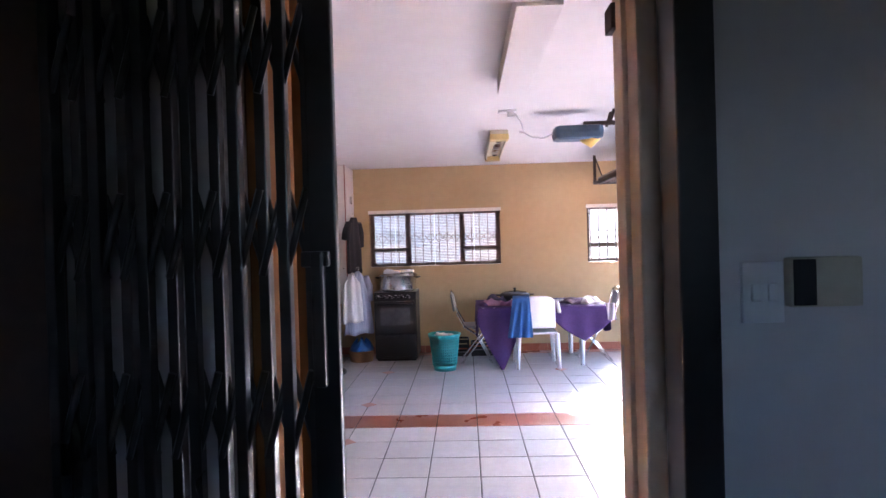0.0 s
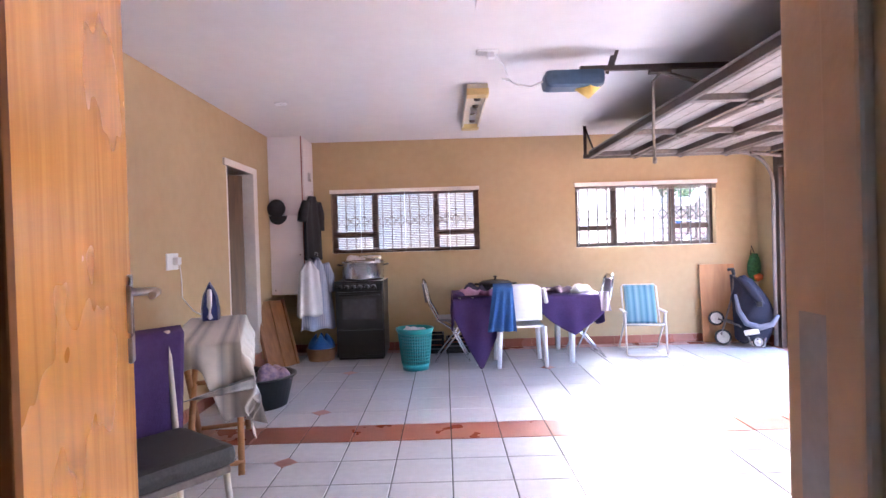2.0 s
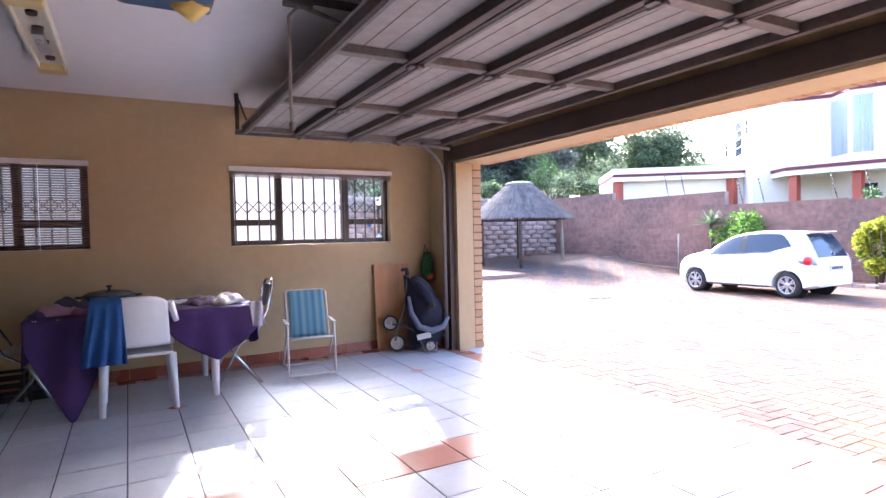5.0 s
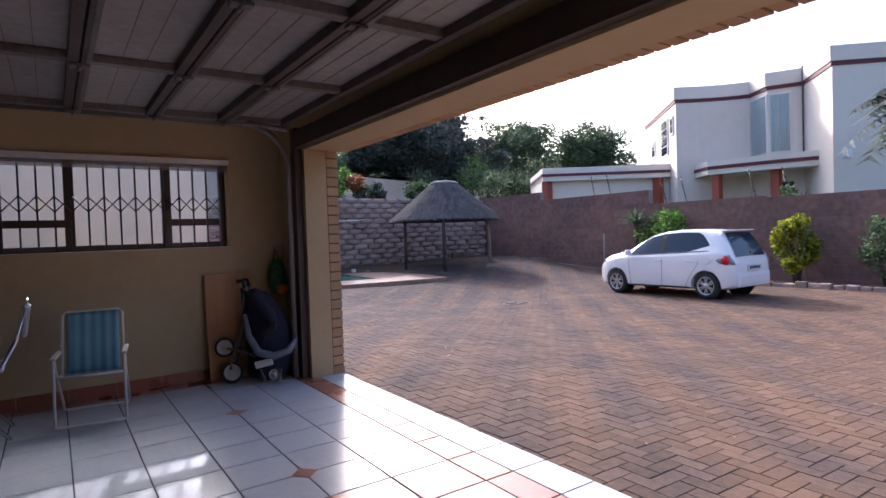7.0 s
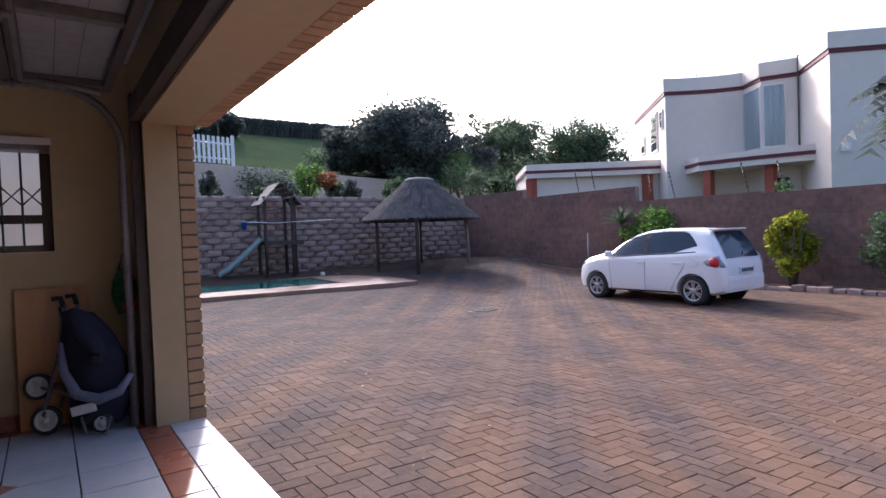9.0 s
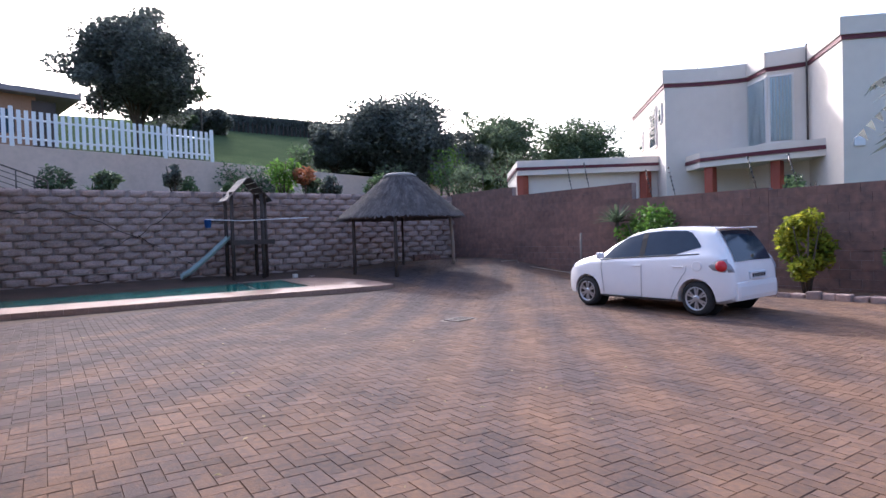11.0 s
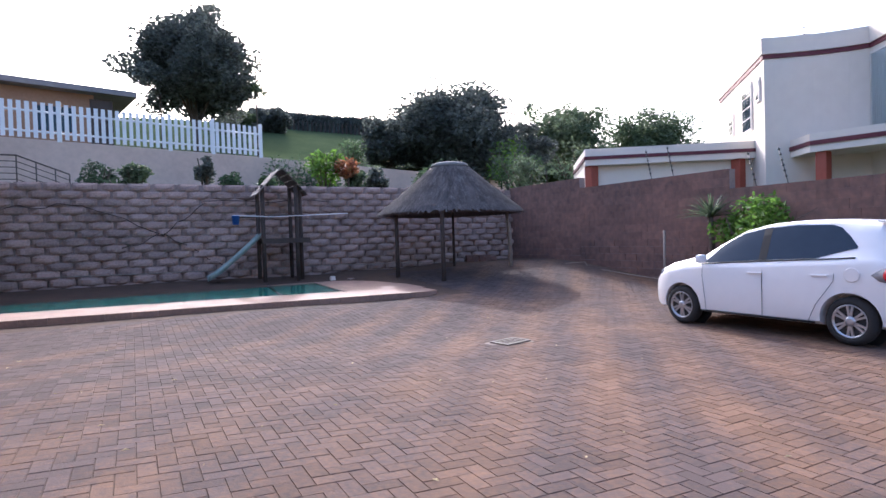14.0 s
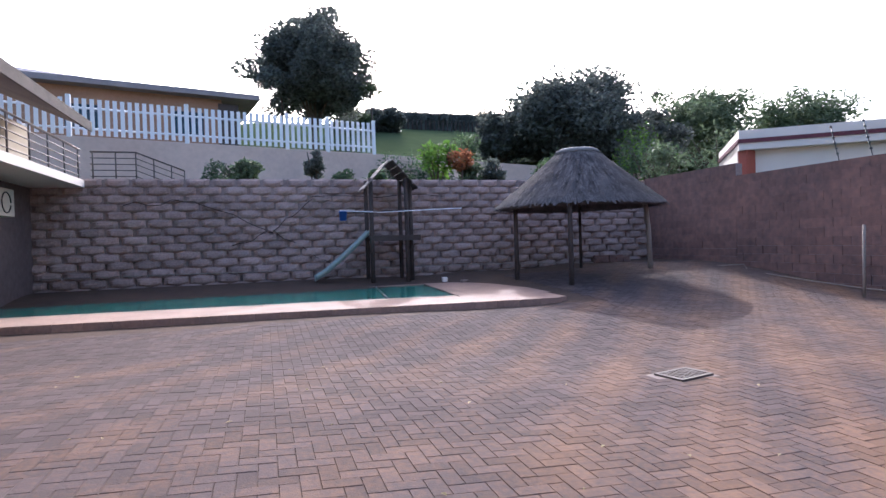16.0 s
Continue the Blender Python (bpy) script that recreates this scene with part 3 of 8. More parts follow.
    tube(bm, [(1.72 * math.cos(a), 1.72 * math.sin(a), 1.85) for a in [2 * math.pi * i / 24 for i in range(24)]], 0.035, 6, closed=True)
    part("ring_beam", bm, M_POLE, t)
    return t


thatched_shelter()


# ---- hatchback car ----
def car():
    """A small five-door hatchback; its length runs along y, nose at +y."""
    gz = -0.295
    t = thing("car", "small white five-door hatchback parked on the paving", "car", (13.55, 9.43, gz), 1.0)
    t.matrix_basis = pose(13.55, 9.53, gz, 0, 0, 1.0) @ Matrix.Diagonal((1.0, 0.945, 0.975, 1.0))
    # side outline: y (nose +), then belt and roof heights
    ys = [1.80, 1.76, 1.62, 1.40, 1.10, 0.86, 0.60, 0.25, -0.10, -0.50, -0.90, -1.20, -1.42, -1.58, -1.70, -1.77, -1.80]
    top = [0.60, 0.74, 0.84, 0.92, 0.985, 1.03, 1.20, 1.375, 1.455, 1.485, 1.475, 1.45, 1.42, 1.20, 0.98, 0.80, 0.62]
    belt = [0.56, 0.66, 0.74, 0.82, 0.88, 0.90, 0.915, 0.93, 0.95, 0.97, 0.99, 1.01, 1.02, 0.98, 0.90, 0.74, 0.58]
    half = [0.52, 0.64, 0.745, 0.80, 0.825, 0.835, 0.84, 0.84, 0.84, 0.84, 0.84, 0.835, 0.825, 0.80, 0.77, 0.72, 0.66]
    rooh = [0.46, 0.55, 0.62, 0.66, 0.68, 0.68, 0.64, 0.60, 0.585, 0.58, 0.575, 0.57, 0.56, 0.58, 0.62, 0.64, 0.60]
    bot = [0.34, 0.24, 0.20, 0.20, 0.20, 0.20, 0.20, 0.20, 0.20, 0.20, 0.20, 0.20, 0.20, 0.21, 0.24, 0.28, 0.34]
    bm = bmesh.new()
    rows = []
    for y, tp, b, h, r, lo in zip(ys, top, belt, half, rooh, bot):
        tp = max(tp, b + 0.02)
        prof = [(0.0, lo), (h * 0.86, lo), (h * 0.97, lo + 0.05), (h * 0.995, lo + 0.16), (h, (lo + b) / 2 + 0.02), (h * 0.985, b - 0.07), (h * 0.965, b - 0.015), (h * 0.945, b), (h * 0.93 + (r - h * 0.93) * 0.30, b + (tp - b) * 0.33), (r + (h * 0.93 - r) * 0.30, b + (tp - b) * 0.70), (r, tp - 0.035 * min(1, (tp - b) / 0.2)), (r * 0.86, tp), (0.0, tp + 0.012)]
        right = [bm.verts.new((x, y, z)) for x, z in prof]
        left = [bm.verts.new((-x, y, z)) for x, z in prof[1:-1]]
        rows.append(right + left[::-1])
    n = len(rows[0])
    for a, b in zip(rows, rows[1:]):
        for j in range(n):
            f = bm.faces.new((a[j], a[(j + 1) % n], b[(j + 1) % n], b[j]))
            f.smooth = True
    bm.faces.new(rows[0])
    bm.faces.new(rows[-1][::-1])
    bmesh.ops.recalc_face_normals(bm, faces=bm.faces[:])
    # wheel arches are cut out of the shell
    body = part("body", bm, M_CARPAINT, t, "white painted body")
    cutb = bmesh.new()
    for y in (1.165, -1.18):
        for s in (-1, 1):
            lathe(cutb, [(0.335, 0.0), (0.335, 0.30)], n=28, m=pose(s * 0.60 if s > 0 else -0.90, y, 0.285, 0, 90, 0))
    cutter = new("arch_cut", finish("arch_cut", cutb, M_BLACK))
    cutter.parent = t
    md = body.modifiers.new("arches", "BOOLEAN")
    md.operation, md.object, md.solver = "DIFFERENCE", cutter, "EXACT"
    bpy.context.view_layer.update()
    dg = bpy.context.evaluated_depsgraph_get()
    me = bpy.data.meshes.new_from_object(body.evaluated_get(dg))
    body.modifiers.clear()
    me.set_sharp_from_angle(angle=radians(32))
    body.data = me
    bpy.data.objects.remove(cutter)
    for s in (-1, 1):
        for y in (1.165, -1.18):
            bm = bmesh.new()
            lathe(bm, [(0.345, 0.0), (0.345, 0.02), (0.0, 0.02)], n=28, m=pose(s * 0.56, y, 0.285, 0, 90, 0))
            part("arch_liner", bm, M_BLACKPLASTIC, t)

    def side(y, f, s, off=0.006):
        """A point on the glasshouse side at length y and height share f."""
        b, tp, h, r = (np.interp(y, ys[::-1], a[::-1]) for a in (belt, top, half, rooh))
        pts = [(h * 0.945, b), (h * 0.93 + (r - h * 0.93) * 0.30, b + (tp - b) * 0.33), (r + (h * 0.93 - r) * 0.30, b + (tp - b) * 0.70), (r, tp - 0.035)]
        q = f * 3
        i = min(int(q), 2)
        x = pts[i][0] + (pts[i + 1][0] - pts[i][0]) * (q - i)
        z = pts[i][1] + (pts[i + 1][1] - pts[i][1]) * (q - i)
        return Vector((s * (x + off), y, z + 0.002))

    for s in (-1, 1):
        for name, y0, y1, n0 in (("front_side_window", 0.80, -0.10, 8), ("rear_side_window", -0.14, -1.24, 10)):
            bm = bmesh.new()
            g = []
            for i in range(n0 + 1):
                y = y0 + (y1 - y0) * i / n0
                hi = 0.93
                lo = 0.06
                if name[0] == "f":
                    hi = min(0.93, 0.10 + (0.80 - y) * 3.0) if y > 0.5 else 0.95
                else:
                    if y < -0.80:
                        lo = 0.06 + (-0.80 - y) * 0.50
                        hi = 0.93 - max(0, (-0.98 - y)) * 2.3
                g.append([bm.verts.new(side(y, lo + (hi - lo) * j / 4, s)) for j in range(5)])
            for a, b in zip(g, g[1:]):
                for j in range(4):
                    bm.faces.new((a[j], a[j + 1], b[j + 1], b[j])).smooth = True
            part(name, bm, M_CARGLASS, t, "tinted side window")
        bm = bmesh.new()
        tube(bm, [side(y, 0.03, s, 0.008) for y in (0.84, 0.5, 0.0, -0.5, -1.0, -1.24)], 0.008, 5)
        part("window_trim", bm, M_BLACKPLASTIC, t)
        bm = bmesh.new()
        g = [[bm.verts.new(side(y, f, s, 0.0085)) for f in (0.05, 0.33, 0.66, 0.95)] for y in (-0.055, -0.165)]
        for j in range(3):
            bm.faces.new((g[0][j], g[0][j + 1], g[1][j + 1], g[1][j]))
        part("door_pillar", bm, M_BLACKPLASTIC, t, "black door pillar")
        bm = bmesh.new()
        rbox(bm, -0.075, -0.05, -0.06, 0.075, 0.05, 0.06, 0.035, pose(s * 0.93, 0.72, 0.99))
        tube(bm, [(s * 0.80, 0.74, 0.945), (s * 0.90, 0.72, 0.965)], 0.018, 6)
        part("mirror", bm, M_CARPAINT, t, "white door mirror")
        for y in (-0.02, -0.86):
            bm = bmesh.new()
            x = np.interp(y, ys[::-1], half[::-1])
            rbox(bm, s * x - 0.012, y - 0.10, 0.795, s * x + 0.022, y + 0.10, 0.822, 0.008)
            part("door_handle", bm, M_CARPAINT, t)
        for y0, y1 in ((0.78, 0.72), (-0.13, -0.13), (-1.02, -0.72)):
            bm = bmesh.new()
            tube(bm, [(s * 0.8445, y1, 0.24), (s * 0.846, y1 * 0.7 + y0 * 0.3, 0.45), (s * 0.842, y0, 0.75), (s * 0.818, y0, 0.90)], 0.0035, 4)
            part("door_gap", bm, M_DARKGAP, t)
        bm = bmesh.new()
        tube(bm, [(s * 0.835, 0.80, 0.235), (s * 0.835, -0.80, 0.235)], 0.012, 4)
        part("sill_gap", bm, M_BLACKPLASTIC, t)
        bm = bmesh.new()
        def skin(y, z, off):
            return (s * (np.interp(y, ys[::-1], half[::-1]) * (0.99 - 0.25 * max(0.0, z - 0.84)) + off), y - 0.012, z)

        ol = ((-1.40, 0.835), (-1.54, 0.93), (-1.66, 0.945), (-1.745, 0.80), (-1.765, 0.735), (-1.62, 0.735), (-1.48, 0.765))
        fr = [bm.verts.new(skin(y, z, 0.008)) for y, z in ol]
        bk = [bm.verts.new(skin(y, z, -0.05)) for y, z in ol]
        mid = bm.verts.new(skin(-1.58, 0.83, 0.022))
        for i in range(7):
            j = (i + 1) % 7
            bm.faces.new((fr[i], fr[j], mid)).smooth = True
            bm.faces.new((fr[i], bk[i], bk[j], fr[j]))
        lamp = part("tail_lamp", bm, M_CLEARLAMP, t, "clear tail lamp housing")
        bm = bmesh.new()
        lathe(bm, [(0.095, 0.0), (0.088, 0.035), (0.045, 0.06), (0.0, 0.065)], n=20, m=pose(s * 0.768, -1.61, 0.832, 0, s * 80, -s * 28))
        part("red_lens", bm, M_REDLAMP, lamp, "round red lens")
        bm = bmesh.new()
        rbox(bm, -0.13, -0.10, -0.04, 0.13, 0.10, 0.04, 0.035, pose(s * 0.575, 1.60, 0.735, 20, 0, -s * 35))
        part("head_lamp", bm, M_CLEARLAMP, t, "clear headlamp")
    # windscreen, rear window
    for name, y0, y1, w0, w1 in (("windscreen", 0.84, 0.30, 0.60, 0.52), ("rear_window", -1.44, -1.735, 0.50, 0.60)):
        bm = bmesh.new()
        g = []
        for i in range(5):
            y = y0 + (y1 - y0) * i / 4
            tp = np.interp(y, ys[::-1], top[::-1]) + 0.016
            w = w0 + (w1 - w0) * i / 4
            g.append([bm.verts.new((w * k / 3, y - (0.012 if name[0] == "r" else -0.012), tp - 0.012 * abs(k / 3))) for k in range(-3, 4)])
        for a, b in zip(g, g[1:]):
            for j in range(6):
                bm.faces.new((a[j], a[j + 1], b[j + 1], b[j])).smooth = True
        part(name, bm, M_CARGLASS, t)
    bm = bmesh.new()
    rbox(bm, -0.54, -1.55, 1.432, 0.54, -1.36, 1.456, 0.011)
    part("roof_spoiler", bm, M_CARPAINT, t)
    bm = bmesh.new()
    rbox(bm, -0.68, -1.84, 0.25, 0.68, -1.62, 0.58, 0.09)
    part("rear_bumper", bm, M_CARPAINT, t)
    bm = bmesh.new()
    rbox(bm, -0.26, -1.835, 0.60, 0.26, -1.775, 0.72, 0.006)
    plate = part("number_plate", bm, M_PLATE, t, "white number plate with dark characters")
    bm = bmesh.new()
    for i in range(7):
        rbox(bm, -0.22 + i * 0.064, -1.8395, 0.63, -0.18 + i * 0.064, -1.834, 0.69, 0.001)
    part("plate_characters", bm, M_BLACKPLASTIC, plate)
    bm = bmesh.new()
    rbox(bm, -0.045, -1.73, 0.93, 0.045, -1.70, 1.0, 0.01)
    part("badge", bm, M_CHROME, t)
    bm = bmesh.new()
    tube(bm, [(0.1, 0.16, 1.37), (0.12, -0.05, 1.50), (0.16, -0.32, 1.66)], 0.004, 5)
    part("aerial", bm, M_BLACKPLASTIC, t)
    bm = bmesh.new()
    lathe(bm, [(0.085, 0), (0.085, 0.004), (0.078, 0.006)], n=20, m=pose(-0.836, -1.22, 0.83, 0, -88, 0))
    part("fuel_flap", bm, M_CARPAINT, t)
    for y in (1.165, -1.18):
        for s in (-1, 1):
            m = pose(s * 0.73, y, 0.285, 0, 90 * s, 0)
            bm = bmesh.new()
            lathe(bm, [(0.195, -0.09), (0.25, -0.085), (0.283, -0.05), (0.285, 0.0), (0.283, 0.05), (0.25, 0.085), (0.198, 0.09), (0.19, 0.06)], n=32, m=m)
            w = part("wheel", bm, M_TYRE, t, "black tyre on alloy wheel")
            bm = bmesh.new()
            lathe(bm, [(0.198, 0.05), (0.198, 0.088), (0.182, 0.09), (0.176, 0.04)], n=32, m=m)
            for kk in range(6):
                for off in (-9, 9):
                    a = radians(60 * kk + off)
                    box(bm, 0.03, -0.013, 0.052, 0.188, 0.013, 0.078, m @ pose(0, 0, 0, 0, 0, 60 * kk + off))
            lathe(bm, [(0.06, 0.04), (0.058, 0.082), (0.03, 0.088), (0.0, 0.088)], n=16, m=m)
            part("rim", bm, M_ALLOY, w, "silver multi-spoke alloy rim")
            bm = bmesh.new()
            lathe(bm, [(0.175, 0.03), (0.0, 0.03)], n=24, m=m)
            part("brake_disc", bm, M_DARKSTEEL, w)
    return t


M_CARPAINT = mat("white car paint", (0.86, 0.83, 0.81), (0.83, 0.80, 0.78), 0.22, 2, coat=0.6)
M_CARGLASS = mat("dark tinted car glass", (0.010, 0.022, 0.042), (0.014, 0.028, 0.05), 0.03, 2, spec=0.4)
M_DARKGAP = mat("dark panel gap", (0.10, 0.10, 0.105), (0.07, 0.07, 0.075), 0.7, 8)
M_TYRE = mat("tyre rubber", (0.022, 0.021, 0.021), (0.035, 0.032, 0.03), 0.85, 12)
M_PLATE = mat("number plate", (0.62, 0.64, 0.66), (0.55, 0.57, 0.6), 0.4, 8)
M_ALLOY = mat("alloy rim", (0.60, 0.61, 0.63), (0.5, 0.51, 0.53), 0.3, 8, metal=0.8)
M_BLACKPLASTIC = mat("black plastic", (0.014, 0.014, 0.015), (0.022, 0.022, 0.022), 0.5, 8, spec=0.3)
M_REDLAMP = mat("red lamp lens", (0.60, 0.02, 0.03), (0.5, 0.015, 0.02), 0.15, 8)
M_CLEARLAMP = mat("clear lamp", (0.35, 0.35, 0.37), (0.25, 0.25, 0.27), 0.12, 8)
car()


# ---- trees and shrubs ----
def leaves(bm, rnd, c, r, n, size, squash=0.8, flat=0.0):
    """A clump of small leaf blades round c, densest near its shell."""
    for _ in range(n):
        d = Vector((rnd.gauss(0, 1), rnd.gauss(0, 1), rnd.gauss(0, 1))).normalized()
        p = Vector(c) + Vector((d.x, d.y, d.z * squash)) * r * (rnd.random() ** 0.35)
        s = size * rnd.uniform(0.6, 1.3)
        u = Vector((rnd.gauss(0, 1), rnd.gauss(0, 1), rnd.gauss(0, 0.6))).normalized()
        w = u.cross(Vector((rnd.gauss(0, 1), rnd.gauss(0, 1), rnd.gauss(0, 1)))).normalized()
        a, b, e, f = p - u * s, p + w * s * 0.42, p + u * s, p - w * s * 0.42
        bm.faces.new([bm.verts.new(q) for q in (a, b, e, f)])


def tree(name, label, at, height, spread, trunk_h, leafm, seed, clumps=60, per=160, leaf=0.16, category="tree", squash=0.75, trunk_r=0.18):
    rnd = random.Random(seed)
    t = thing(name, label, category, at)
    bm = bmesh.new()
    lean = Vector((rnd.uniform(-0.1, 0.1), rnd.uniform(-0.1, 0.1), 0)) * trunk_h
    topz = trunk_h + (height - trunk_h) * 0.5
    tube(bm, [(0, 0, -0.3), lean * 0.5 + Vector((0, 0, trunk_h * 0.5)), lean + Vector((0, 0, trunk_h)), lean * 1.2 + Vector((0, 0, topz))], 0.1, 8, [trunk_r, trunk_r * 0.8, trunk_r * 0.65, trunk_r * 0.25])
    cen = Vector((lean.x, lean.y, trunk_h + (height - trunk_h) * 0.48))
    pts = []
    for i in range(clumps):
        d = Vector((rnd.gauss(0, 1), rnd.gauss(0, 1), rnd.gauss(0, 1))).normalized()
        q = rnd.random() ** 0.4
        wob = 0.88 + 0.6 * noise.noise(d * 1.7 + Vector((seed, 0, 0)))
        pts.append(cen + Vector((d.x * spread, d.y * spread, d.z * (height - trunk_h) * 0.5)) * q * wob * 0.86)
    for i in range(0, clumps, max(1, clumps // 9)):
        p = pts[i]
        tube(bm, [lean + Vector((0, 0, trunk_h * 0.9)), (lean + Vector((0, 0, trunk_h)) + p) / 2 + Vector((0, 0, 0.1)), p], 0.05, 6, [trunk_r * 0.4, trunk_r * 0.25, 0.02])
    part("trunk", bm, M_BARK, t)
    bm = bmesh.new()
    for p in pts:
        leaves(bm, rnd, p, spread * rnd.uniform(0.18, 0.32), per, leaf, squash)
    part("crown", bm, leafm, t)
    return t


def shrub(name, label, at, r, h, leafm, seed, n=900, leaf=0.07, category="shrub"):
    rnd = random.Random(seed)
    t = thing(name, label, category, at)
    for i in range(7):
        bm = bmesh.new()
        a = rnd.uniform(0, 6.28)
        tube(bm, [(0.05 * math.cos(a), 0.05 * math.sin(a), -0.05), (r * 0.4 * math.cos(a), r * 0.4 * math.sin(a), h * 0.45), (r * 0.7 * math.cos(a), r * 0.7 * math.sin(a), h * 0.8)], 0.015, 5, [0.03, 0.02, 0.008])
        part("stem", bm, M_BARK, t)
    bm = bmesh.new()
    k = 14
    for i in range(k):
        d = Vector((rnd.gauss(0, 1), rnd.gauss(0, 1), rnd.gauss(0, 0.8))).normalized()
        leaves(bm, rnd, (d.x * r * 0.62, d.y * r * 0.62, h * 0.56 + d.z * h * 0.34), r * 0.45, n // k, leaf, 0.9)
    part("foliage", bm, leafm, t)
    return t


def strap_plant(name, label, at, n, length, leafm, seed, width=0.05, category="plant", stem=0.0, droop=0.6):
    """Long arching blades from one head: aloes, yuccas and palm heads."""
    rnd = random.Random(seed)
    t = thing(name, label, category, at)
    if stem:
        part("stem", tube(bmesh.new(), [(0, 0, -0.1), (0.03, 0, stem * 0.5), (0, 0.02, stem)], 0.06, 7), M_BARK, t)
    bm = bmesh.new()
    for i in range(n):
        a, e = rnd.uniform(0, 6.28), rnd.uniform(0.25, 1.35)
        ln = length * rnd.uniform(0.7, 1.1)
        prev = None
        for k in range(6):
            f = k / 5
            rr = ln * f * math.cos(e) + 0.01
            z = stem + ln * f * math.sin(e) - droop * ln * f * f * 0.6
            w = width * (1 - f * 0.92)
            c, s = math.cos(a), math.sin(a)
            cur = [bm.verts.new((rr * c - w * s, rr * s + w * c, z)), bm.verts.new((rr * c, rr * s, z - w * 0.4)), bm.verts.new((rr * c + w * s, rr * s - w * c, z))]
            if prev:
                bm.faces.new((prev[0], prev[1], cur[1], cur[0]))
                bm.faces.new((prev[1], prev[2], cur[2], cur[1]))
            prev = cur
    part("leaf_head", bm, leafm, t)
    return t


# ---- terrace, cream wall, picket fence, hill and far houses ----
def cream_line(s):
    """The foot line of the cream wall, s from 0 (west) to 1 (east)."""
    pts = ((-14.0, 29.4), (-2.5, 31.4), (11.4, 33.9), (19.0, 34.4), (30.0, 35.0))
    q = s * 4
    i = min(int(q), 3)
    return Vector((*pts[i], 0)).lerp(Vector((*pts[i + 1], 0)), q - i)


bm = bmesh.new()
g = []
for i in range(41):
    x = -14 + i * 1.2
    row = []
    for j in range(7):
        y = 22.3 + j * 2.0
        row.append(bm.verts.new((x, y, 2.55 + 0.07 * j + 0.12 * noise.noise(Vector((x * 0.4, y * 0.4, 0))))))
    g.append(row)
for a, b in zip(g, g[1:]):
    for j in range(6):
        bm.faces.new((a[j], b[j], b[j + 1], a[j + 1])).smooth = True
structure("terrace", bm, M_GRASS, "planted terrace above the block wall", "ground")


def cream_top(x):
    return 5.33 + (0.18 * (11.4 - x) / 14 if x < 11.4 else -0.045 * (x - 11.4))


bm = bmesh.new()
pts = [cream_line(i / 40) for i in range(41)]
lo, hi, lb, hb = [], [], [], []
for p in pts:
    z = cream_top(p.x)
    lo.append(bm.verts.new((p.x, p.y, 2.0)))
    hi.append(bm.verts.new((p.x, p.y, z)))
    hb.append(bm.verts.new((p.x, p.y + 0.25, z)))
    lb.append(bm.verts.new((p.x, p.y + 0.25, 2.0)))
for i in range(40):
    for a, b in ((lo, hi), (hi, hb), (hb, lb)):
        bm.faces.new((a[i], a[i + 1], b[i + 1], b[i]))
structure("wall_cream", bm, M_PLASTER, "cream plastered retaining wall, stained", "wall")

M_PICKET = mat("white picket paint", (0.80, 0.80, 0.82), (0.74, 0.74, 0.76), 0.5, 4)
fence = thing("picket_fence", "white picket fence along the cream wall", "fence")
A, B = Vector((-9.0, 30.3)), Vector((11.4, 33.95))
L = (B - A).length
yaw = math.degrees(math.atan2(B.y - A.y, B.x - A.x))
pk = finish("picket", rbox(bmesh.new(), -0.075, -0.012, 0.0, 0.075, 0.012, 1.42, 0.008), M_PICKET)
n = int(L / 0.255)
for i in range(n):
    p = A.lerp(B, i / (n - 1))
    ob = new("picket", pk)
    ob.parent, ob.matrix_basis = fence, pose(p.x, p.y, cream_top(p.x) + 0.06, 0, 0, yaw)
for zz in (0.32, 1.12):
    for i in range(6):
        a, b = A.lerp(B, i / 6), A.lerp(B, (i + 1) / 6)
        ta, tb = cream_top(a.x) + zz, cream_top(b.x) + zz
        bm = bmesh.new()
        tube(bm, [(a.x, a.y + 0.04, ta), (b.x, b.y + 0.04, tb)], 0.045, 4)
        part("rail", bm, M_PICKET, fence)
for s in (0.0, 0.2, 0.4, 0.6, 0.8, 0.89, 1.0):
    p = A.lerp(B, s)
    part("fence_post", rbox(bmesh.new(), p.x - 0.08, p.y - 0.08, cream_top(p.x) - 0.05, p.x + 0.08, p.y + 0.08, cream_top(p.x) + 1.6, 0.01), M_PICKET, fence)

# grassy hill
HILL_RISE = 9.5
bm = bmesh.new()
g = []
for i in range(61):
    x = -70 + i * 4.0
    row = []
    for j in range(40):
        y = 34.8 + j * 3.0
        rise = 5.0 + HILL_RISE * smooth((y - 35) / 40) + 0.5 * noise.noise(Vector((x * 0.06, y * 0.06, 0)))
        rise += -1.0 * smooth((x - 25) / 30) - 2.0 * smooth((6 - x) / 14)
        row.append(bm.verts.new((x, y, rise)))
    g.append(row)
for a, b in zip(g, g[1:]):
    for j in range(39):
        bm.faces.new((a[j], b[j], b[j + 1], a[j + 1])).smooth = True
structure("hill", bm, M_GRASS, "grassy hillside behind the walls", "hill")


def hill_z(x, y):
    return 5.0 + HILL_RISE * smooth((y - 35) / 40) + 0.5 * noise.noise(Vector((x * 0.06, y * 0.06, 0))) - 1.0 * smooth((x - 25) / 30) - 2.0 * smooth((6 - x) / 14)


